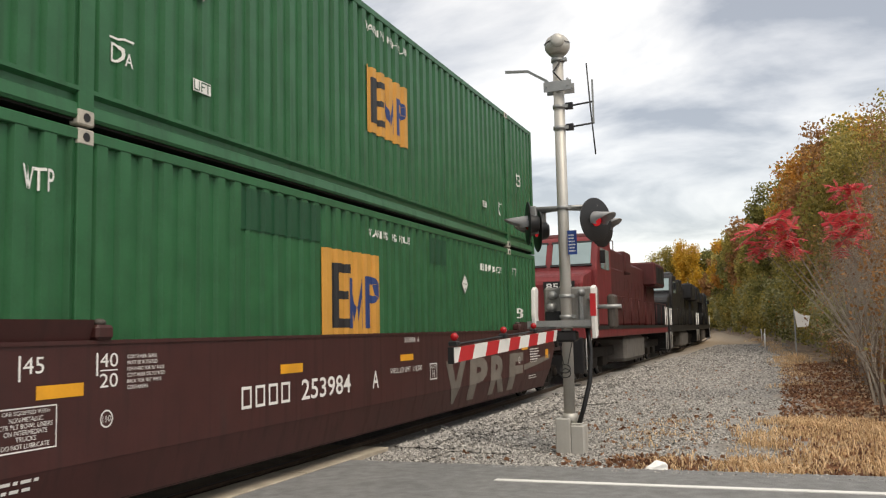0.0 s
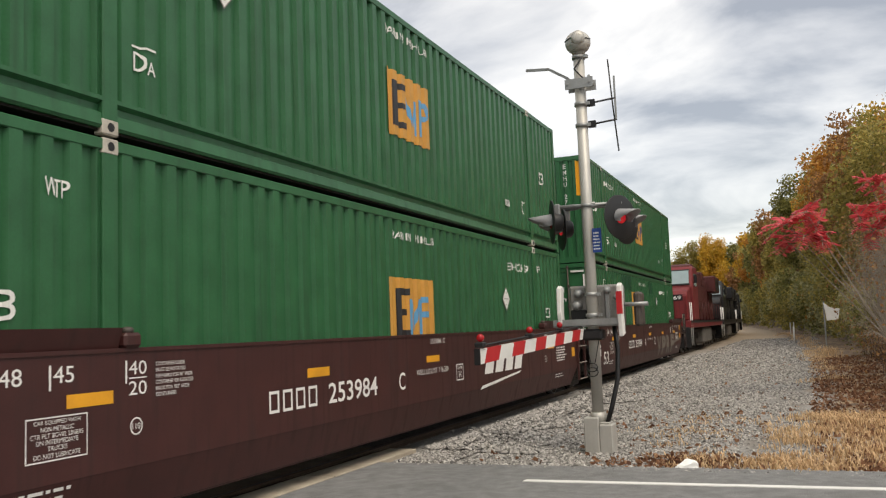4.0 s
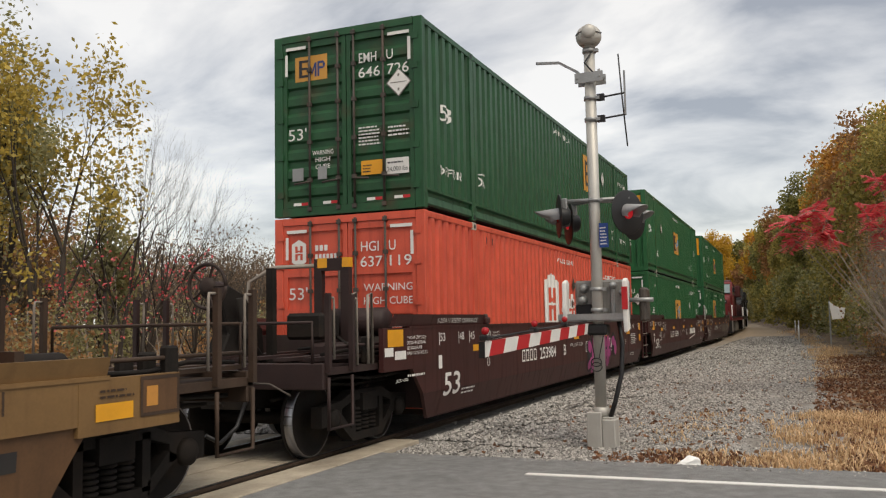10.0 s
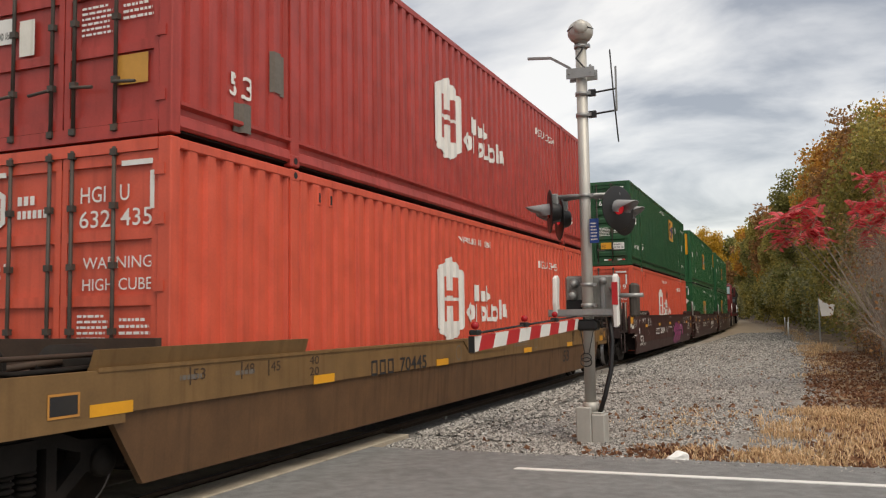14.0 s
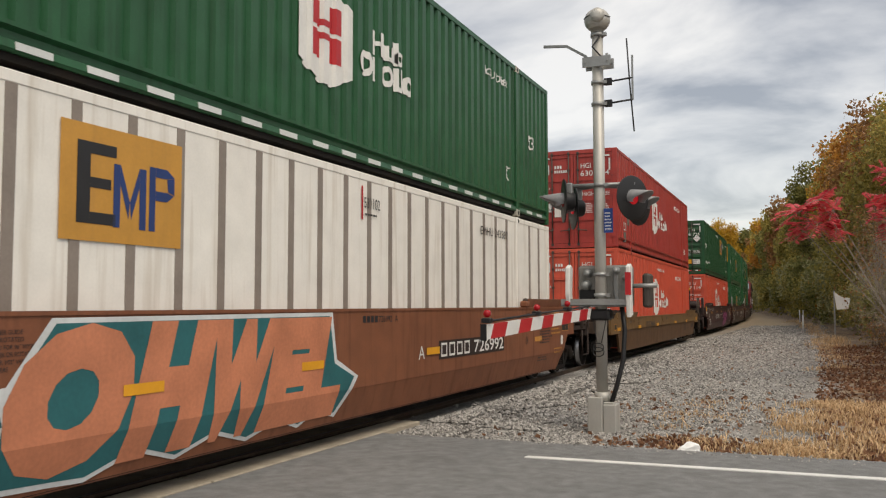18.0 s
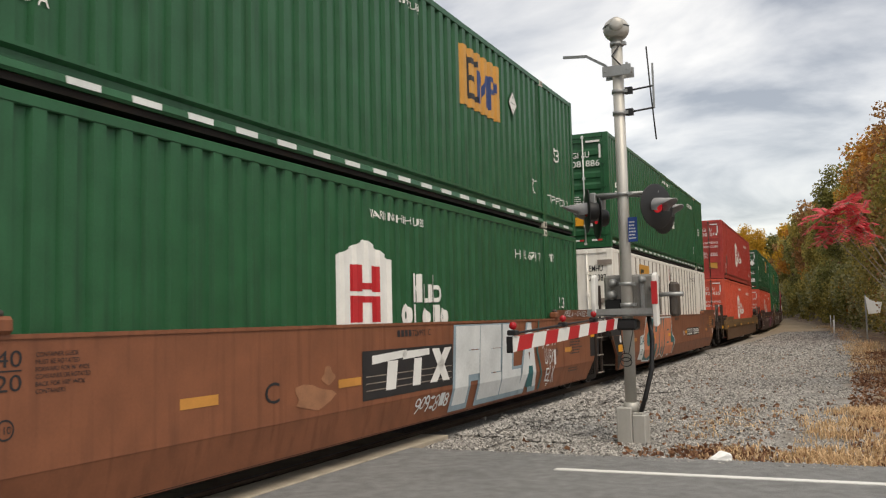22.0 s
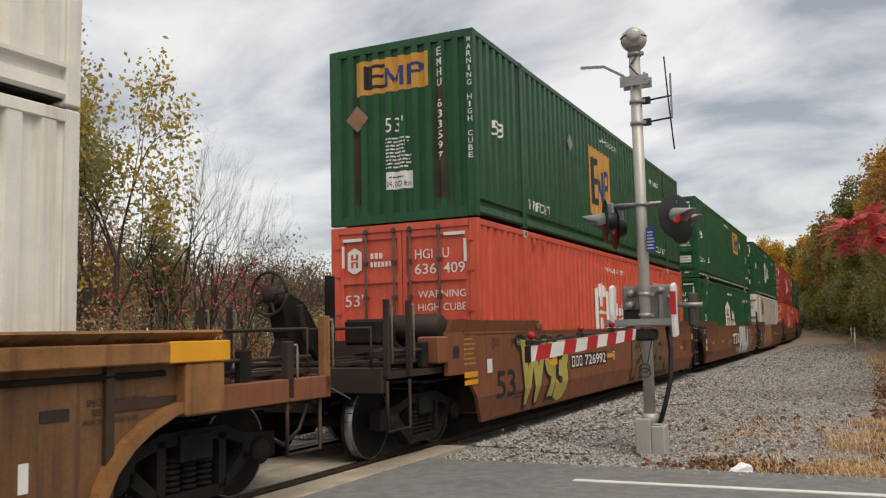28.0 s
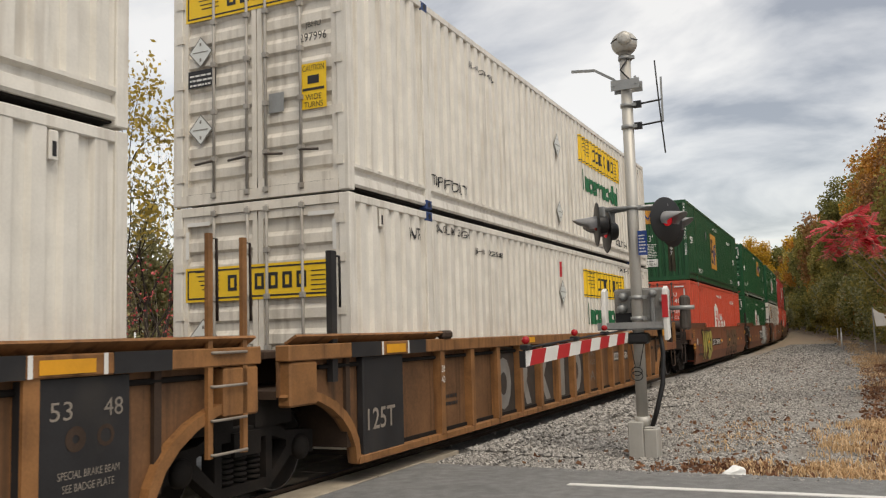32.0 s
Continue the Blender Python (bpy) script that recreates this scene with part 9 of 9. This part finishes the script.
        up = container(M_GREEN3, "bright green container with white tape, stacked on a white one", tail="door", ribbed=True, rail_h=0.31, casting=M_CASTW, rod_mat=M_BRIGHT)
        hex_logo(up, 6.40, 7.62, 0.84, 2.14, SP, CP, M_RPAINT)
        name_blocks(up, (8.19, 9.05, 1.56, 1.88), (7.84, 9.40, 1.18, 1.58), SP, CP, False)
        lift_marks(up), rail_tape(up)
        warning_line(up, 7.3, 2.62)
        words(up, M_WPAINT, [("HGIU 508886", 12.3, 13.5, 2.4, 0.13)])
        door_marks(up, "HGIU", "508886", M_WPAINT, 2.36, ("caution", "weight", "plates", "foot"), "hex", warn=False)
        words(up, M_WPAINT, [("53'", 0.70, 1.02, 1.22, 0.2)], D_FIELD, None, "size_mark")
    elif i == 5:
        lo = container(M_GREEN3, "green corrugated container with a white shield logo", tail="door", casting=M_CASTW, rod_mat=M_BRIGHT)
        hex_logo(lo, 6.54, 7.79, 0.9, 2.2, SP, CP, M_RPAINT)
        name_blocks(lo, (8.39, 9.24, 1.46, 1.84), (8.07, 9.51, 1.10, 1.48), SP, CP, False)
        warning_line(lo, 7.26, 2.53)
        words(lo, M_WPAINT, [("HGIU 647487", 12.45, 13.7, 2.34, 0.16), ("53", 14.79, 15.13, 1.5, 0.22), ("53", 0.87, 1.23, 1.5, 0.24), ("WTP", 14.28, 14.52, 2.37, 0.14), ("WTP", 1.4, 1.66, 2.38, 0.15)])
        slots(lo, (0.55, 0.85, 15.3, 15.6), M_GREEN3)
        door_marks(lo, "HGIU", "647487", M_WPAINT, 2.34, (), "hex", warn=False, size="")
        words(lo, M_WPAINT, [("WARNING", -1.02, -0.18, 1.72, 0.12), ("HIGH CUBE", -1.02, -0.18, 1.5, 0.12)], D_FIELD, None, "door_warning")
        up = container(M_GREEN3, "bright green container with a white tape row stacked on another", tail="door", ribbed=True, rail_h=0.31, casting=M_CASTW, rod_mat=M_BRIGHT)
        emp_logo(up, 10.18, 11.78, 1.6, 2.55, SP, CP)
        lift_marks(up), diamond(up, 12.42, 2.07, 0.22, SP, CP), rail_tape(up)
        warning_line(up, 7.3, 2.6)
        words(up, M_WPAINT, [("TOP LIFT ONLY", 0.38, 1.62, 0.66, 0.16), ("TOP LIFT ONLY", 14.4, 15.65, 0.62, 0.15)])
        door_marks(up, "EMHU", "274136", M_WPAINT, 2.40, ("caution", "weight", "plates", "foot"), "emp", warn=False, size="53", size_at=(-0.5, -0.2, 1.45))
        diamond(up, 0.32, 2.05, 0.2, D_FACE, None)
        words(up, M_WPAINT, [("WARNING", -1.02, -0.62, 1.5, 0.09), ("HIGH", -0.95, -0.7, 1.38, 0.09), ("CUBE", -0.95, -0.7, 1.26, 0.09)], D_FIELD, None, "door_warning")
    elif i == 6:
        lo = container(O, O_LOW, tail="door", casting=M_CASTW)
        hex_logo(lo, 6.16, 7.34, 0.88, 2.2, SP, CP, O)
        name_blocks(lo, (7.80, 8.66, 1.48, 1.76), (7.56, 9.70, 1.12, 1.50), SP, CP)
        warning_line(lo, 7.19, 2.50)
        words(lo, M_WPAINT, [("HGIU 636409", 11.85, 13.4, 2.32, 0.17)])
        slots(lo, (2.5, 2.95, 13.0, 13.5), O)
        door_marks(lo, "HGIU", "636409", M_WPAINT, 2.40, (), "hex")
        up = container(G, "weathered green container stacked on an orange one", tail="wall", rail_h=0.31, casting=G)
        emp_logo(up, 6.1, 7.78, 0.74, 2.22, SP, CP)
        diamond(up, 4.77, 2.0, 0.2, SP, CP, M_GALV), warning_line(up, 7.09, 2.52)
        words(up, M_WPAINT, [("TOP LIFT ONLY", 2.24, 3.4, 0.45, 0.16), ("TOP LIFT ONLY", 12.6, 13.8, 0.45, 0.16), ("53", 0.75, 1.15, 1.5, 0.24), ("53", 14.40, 14.80, 1.5, 0.24), ("EMHU 633597", 12.0, 13.2, 2.3, 0.13)])
        wall_marks(up, "633597", (-0.80, 0.52, 2.1, 2.66), (-0.77, 1.72, 0.22))
        streaks(up, (-0.78, 0.64, 0.75))
        paint("wall_print", bars(-0.28, 0.18, 0.86, 1.38, 9, 77, 0.6), M_WPAINT, up, lambda u, v, d: (u, 0.01 + d, v), 0.235, 0.005)
        each("post_warning", vertical_word("WARNING HIGH CUBE", 1.22, 2.72, 0.085, 0.075), M_WPAINT, up, lambda u, v, d: (u, d, v), None, 0.004)
    else:
        lo = container(M_WHITE, "off-white corrugated container with a yellow name board", tail="door", ribbed=True, door_mat=M_WHITED, casting=M_CASTB, rod_mat=M_PALEROD)
        up = container(M_WHITE, "off-white corrugated container stacked on another", tail="door", ribbed=True, door_mat=M_WHITED, rail_h=0.31, casting=M_CASTB, rod_mat=M_PALEROD)
        for c, b0, w0 in ((lo, 1.95, 1.36), (up, 1.97, 1.36)):
            yellow_sign(c, 9.60, 13.2, b0, b0 + 0.60, SP, CP)
            paint("green_lettering", [fit_word("Intermodal", 9.82, 13.0, w0 + 0.23, 0.46, 0.045)], M_GREENP, c, SP, CP, 0.005)
            diamond(c, 8.0, 2.0, 0.24, SP, CP, M_TAPE)
        diamond(up, 8.0, 0.66, 0.22, SP, CP, M_TAPE)
        paint("red_strip", [rect(7.98, 8.04, 2.3, 2.6)], M_RPAINT, lo, SP, CP, 0.005)
        words(lo, M_KPAINT, [("STACK LIMIT 3 HIGH", 2.28, 3.42, 2.70, 0.105), ("STACK LIMIT 3 HIGH", 12.7, 13.85, 2.70, 0.105), ("WTP", 1.55, 1.82, 2.56, 0.16), ("WTP", 14.3, 14.55, 2.58, 0.14), ("JBHU 292568", 3.62, 4.78, 2.48, 0.105)])
        words(up, M_KPAINT, [("TOP LIFT ONLY", 2.2, 3.4, 0.44, 0.15), ("TOP LIFT ONLY", 12.62, 13.85, 0.44, 0.15), ("WTP", 14.3, 14.5, 2.5, 0.12), ("JBHU 297996", 3.6, 4.7, 2.45, 0.1)])
        slots(lo, (0.75, 15.45), M_WHITE), slots(up, (0.75, 15.45), M_WHITE)
        for c, b0 in ((up, 2.36), (lo, 1.72)):
            yellow_sign(c, -1.10, 1.08, b0, b0 + 0.42, D_FACE, None)
        each("door_number", [fit_word("JBHU", 0.70, 0.92, 2.02, 0.09), fit_word("297996", 0.62, 1.0, 1.88, 0.1)], M_KPAINT, up, D_FIELD, None, 0.004)
        diamond(up, -0.86, 1.95, 0.2, D_FACE, None, M_TAPE), diamond(up, -0.86, 0.95, 0.2, D_FACE, None, M_TAPE), diamond(lo, -0.82, 1.3, 0.22, D_FACE, None, M_TAPE)
        paint("notice", [rect(-1.06, -0.62, 1.5, 1.72)], M_KPAINT, up, D_FACE, None, 0.006)
        paint("notice_print", bars(-1.03, -0.65, 1.52, 1.70, 3, 5, 0.4), M_WPAINT, up, D_FACE, None, 0.009)
        paint("caution_sticker", [rect(0.64, 1.0, 1.0, 1.55)], M_YELLOW, up, D_FACE, None, 0.006)
        paint("caution_print", [fit_word("CAUTION", 0.67, 0.97, 1.49, 0.07), fit_word("WIDE", 0.71, 0.93, 1.14, 0.07), fit_word("TURNS", 0.69, 0.95, 1.05, 0.07), rect(0.67, 0.97, 1.22, 1.25), rect(0.74, 0.9, 1.3, 1.4)], M_KPAINT, up, D_FACE, None, 0.009)
        each("id_plate", [rect(0.18, 0.4, 1.02, 1.26)], M_GALV, up, D_FACE, None, 0.006)
        tape(lo)
    return lo, up


M_SKYB = mat("sky_blue_marking", (0.10, 0.30, 0.52), 0.5, vary=0.08)


# ---- locomotives ----
def locomotive(material, stripe, cab_y, label, number="", red=False):
    """A six-axle road locomotive, 22.3 m long, tail at y = 0; cab_y: the end that carries the cab (0 tail, 1 nose)."""
    lo = thing("locomotive", label, "locomotive", "locomotives of the train")
    L, hw = 22.3, 1.52
    hood_mat = M_LOCODK if red else material
    F = (lambda y: y) if cab_y == 0 else (lambda y: L - y)
    S = lambda a, b: sorted((F(a), F(b)))
    part("underframe", boxes((-hw, hw, 0.5, L - 0.5, 1.25, 1.62)), material if red else M_LOCOBLK, lo, bevel=0.03)
    part("fuel_tank", boxes((-1.4, 1.4, 8.6, 13.6, 0.3, 1.22)), M_TANK, lo, bevel=0.12)
    def profile(pts, half):
        bm = bmesh.new()
        prism(bm, [(F(p), q) for p, q in pts], 0, -half, half)
        return bm
    part("nose", profile(((1.25, 1.62), (1.2, 2.9), (1.4, 3.12), (2.72, 3.34), (2.72, 1.62)), 1.34), material, lo, bevel=0.06)
    part("cab", profile(((2.7, 1.62), (2.7, 3.36), (3.12, 4.3), (3.35, 4.42), (5.4, 4.42), (5.4, 1.62)), hw - 0.04), material, lo, bevel=0.05)
    part("cab_roof", profile(((3.3, 4.38), (3.4, 4.5), (3.9, 4.58), (5.2, 4.58), (5.46, 4.38)), hw - 0.16), hood_mat, lo, bevel=0.04)
    for x0, x1 in ((-1.3, -0.1), (0.1, 1.3)):
        bm = bmesh.new()
        prism(bm, [(F(2.755), 3.50), (F(3.055), 4.17), (F(3.03), 4.19), (F(2.73), 3.52)], 0, x0, x1)
        scr = part("windscreen", bm, M_GLASS, lo, "pale reflecting windscreen")
        bm = bmesh.new()
        prism(bm, [(F(2.72), 3.44), (F(2.75), 3.50), (F(2.715), 3.515), (F(2.69), 3.455)], 0, x0 - 0.04, x1 + 0.04)
        prism(bm, [(F(3.06), 4.18), (F(3.085), 4.235), (F(3.05), 4.25), (F(3.025), 4.195)], 0, x0 - 0.04, x1 + 0.04)
        part("gasket", bm, M_BLACK, scr)
    for s in (-1, 1):
        for a, b in ((3.5, 4.15), (4.3, 5.0)):
            part("side_window", boxes((*sorted((s * (hw - 0.045), s * (hw - 0.03))), *S(a, b), 3.4, 4.05)), M_GLASS, lo)
        part("cab_door", boxes((*sorted((s * 0.7, s * 1.2)), *S(1.17, 1.21), 1.75, 2.85)), material, lo, bevel=0.01)
        part("mirror", boxes((*sorted((s * (hw - 0.02), s * (hw + 0.14))), *S(3.3, 3.36), 3.55, 3.95)), M_BLACK, lo, bevel=0.01)
        part("air_intake", boxes((*sorted((s * 1.3, s * 1.36)), *S(6.0, 8.9), 2.2, 3.6)), hood_mat, lo, bevel=0.02)
        part("roof_rail", tubes((((s * 0.95, F(5.6), 4.62), (s * 0.95, F(5.6), 4.78), (s * 0.95, F(9.2), 4.78), (s * 0.95, F(9.2), 4.3)), 0.018), n=6), hood_mat, lo)
        part("walkway_edge", boxes((*sorted((s * (hw - 0.01), s * (hw + 0.012))), 0.6, L - 0.6, 1.5, 1.62)), M_LOCOBLK, lo)
        for z in (0.75, 1.03):
            part("air_reservoir", tubes((((s * 1.15, F(13.7), z), (s * 1.15, F(15.4), z)), 0.13), n=10), M_DARK, lo)
    part("inverter_cabinet", boxes((-1.3, 1.3, *S(5.5, 9.4), 1.62, 4.3)), hood_mat, lo, bevel=0.06)
    hood = part("hood", boxes((-0.92, 0.92, *S(9.4, 18.0), 1.62, 4.25)), hood_mat, lo, bevel=0.1)
    for k in range(8):
        a = 9.8 + k * 1.0
        part("hood_door", boxes((0.918, 0.935, *S(a, a + 0.86), 1.9, 3.5)), hood_mat, hood)
        part("hood_door", boxes((-0.935, -0.918, *S(a, a + 0.86), 1.9, 3.5)), hood_mat, hood)
    part("radiator", boxes((-1.5, 1.5, *S(17.6, 21.2), 3.45, 4.55)), hood_mat, lo, bevel=0.08)
    part("radiator_body", boxes((-1.0, 1.0, *S(18.0, 21.0), 1.62, 3.46)), hood_mat, lo, bevel=0.05)
    for s in (-1, 1):
        for k in range(3):
            part("louvre", boxes((*sorted((s * 1.498, s * 1.512)), *S(17.9 + k * 1.05, 18.85 + k * 1.05), 3.6, 4.35)), M_BLACK, lo)
    part("exhaust", boxes((-0.4, 0.4, *S(11.0, 12.4), 4.2, 4.6)), M_BLACK, lo, bevel=0.04)
    part("dynamic_brake", boxes((-1.35, 1.35, *S(9.5, 10.9), 3.6, 4.42)), hood_mat, lo, bevel=0.05)
    for y in (0.45, L - 0.75):
        part("pilot", boxes((-1.45, 1.45, y, y + 0.3, 0.3, 1.3)), M_LOCOBLK, lo, bevel=0.03)
    for y, d in ((0.5, -1), (L - 0.5, 1)):
        coupler(lo, y, d)
    for s in (-1, 1):
        rail = [(s * 1.48, F(5.6), 2.62), (s * 1.48, F(21.5), 2.62)]
        part("handrail", tubes((rail, 0.02), n=6), hood_mat if red else M_BLACK, lo)
        for k in range(9):
            y = F(5.7 + k * 1.97)
            part("stanchion", tubes((((s * 1.48, y, 1.6), (s * 1.48, y, 2.62)), 0.018), n=6), hood_mat if red else M_BLACK, lo)
        for y in (F(1.0), F(21.4)):
            for k in range(4):
                part("step", boxes((*sorted((s * 1.15, s * 1.5)), y - 0.3, y + 0.3, 0.4 + 0.32 * k, 0.44 + 0.32 * k)), M_BLACK, lo)
            for dy in (-0.36, 0.36):
                part("step_rail", tubes((((s * 1.5, y + dy, 0.4), (s * 1.5, y + dy, 2.5)), 0.022), n=6), M_WPAINT, lo)
    for yc in (4.6, L - 4.6):
        for dy in (-1.9, 0, 1.9):
            wheelset(lo, yc + dy, 0.53)
        for s in (-1, 1):
            part("bogie_frame", boxes((*sorted((s * 0.95, s * 1.15)), yc - 2.7, yc + 2.7, 0.62, 0.95), (*sorted((s * 0.95, s * 1.15)), yc - 1.4, yc - 0.5, 0.3, 0.63), (*sorted((s * 0.95, s * 1.15)), yc + 0.5, yc + 1.4, 0.3, 0.63)), M_DARK, lo, bevel=0.03)
    if number:
        part("number_board", boxes((0.2, 1.12, *S(1.165, 1.205), 2.62, 2.92)), M_BLACK, lo)
        paint("board_number", [fit_word(number, 0.28, 1.04, 2.77, 0.19, 0.01)], M_WPAINT, lo, lambda u, v, d: (u, F(1.165) + d, v), None, 0.004)
    if stripe:
        for k in range(4):
            part("white_stripe", boxes((1.302, 1.31, *S(8.2, 9.2), 2.5 + k * 0.28, 2.64 + k * 0.28)), M_WPAINT, lo)
    return lo


M_TANK = mat("dusty_fuel_tank", (0.13, 0.12, 0.11), 0.7, vary=0.2, grime=0.4)

# ---- the train ----
RIDERS = []


def consist():
    cars = [
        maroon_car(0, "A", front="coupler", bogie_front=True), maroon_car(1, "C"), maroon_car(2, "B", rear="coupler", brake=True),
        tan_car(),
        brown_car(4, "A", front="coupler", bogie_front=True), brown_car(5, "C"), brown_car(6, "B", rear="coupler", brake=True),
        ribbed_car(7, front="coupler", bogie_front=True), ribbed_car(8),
    ]
    graffiti(cars)
    for i, car in enumerate(cars):
        RIDERS.append((car, OFFSETS[i], 0.0, BOX_L))
        base = BASE_Z - (0.0 if i < 7 else 0.02)
        lo, up = load(i)
        RIDERS.append((lo, OFFSETS[i], base, BOX_L))
        RIDERS.append((up, OFFSETS[i], base + BOX_H + 0.03, BOX_L))
    head = BOX_L + 3.95
    for k, (m, s, cab, lab, num, red) in enumerate(((M_LOCORED, False, 0, "faded red diesel locomotive with its cab to the rear", "8569", True),
                                                    (M_LOCOBLK, True, 0, "sooty black diesel locomotive with white stripes", "", False),
                                                    (M_LOCOBLK, True, 1, "sooty black diesel locomotive leading the train", "", False))):
        RIDERS.append((locomotive(m, s, cab, lab, num, red), head + k * 22.6, 0.0, 22.3))


consist()


def motions():
    """The train rolls away along the track; every wheelset turns with it."""
    times = [0.5 * i for i in range(65)]
    for ob, off, z, length in RIDERS:
        walk(ob, [(t, Matrix.Translation((0, 0, z)) @ rail_pose(progress(t) + off, length)) for t in times])
    quick = [0.1 * i for i in range(321)]
    for w, y, r in SPIN:
        walk(w, [(t, pose(0, y, r, -math.degrees((progress(t) - progress(0)) / r) % 360)) for t in quick])


motions()
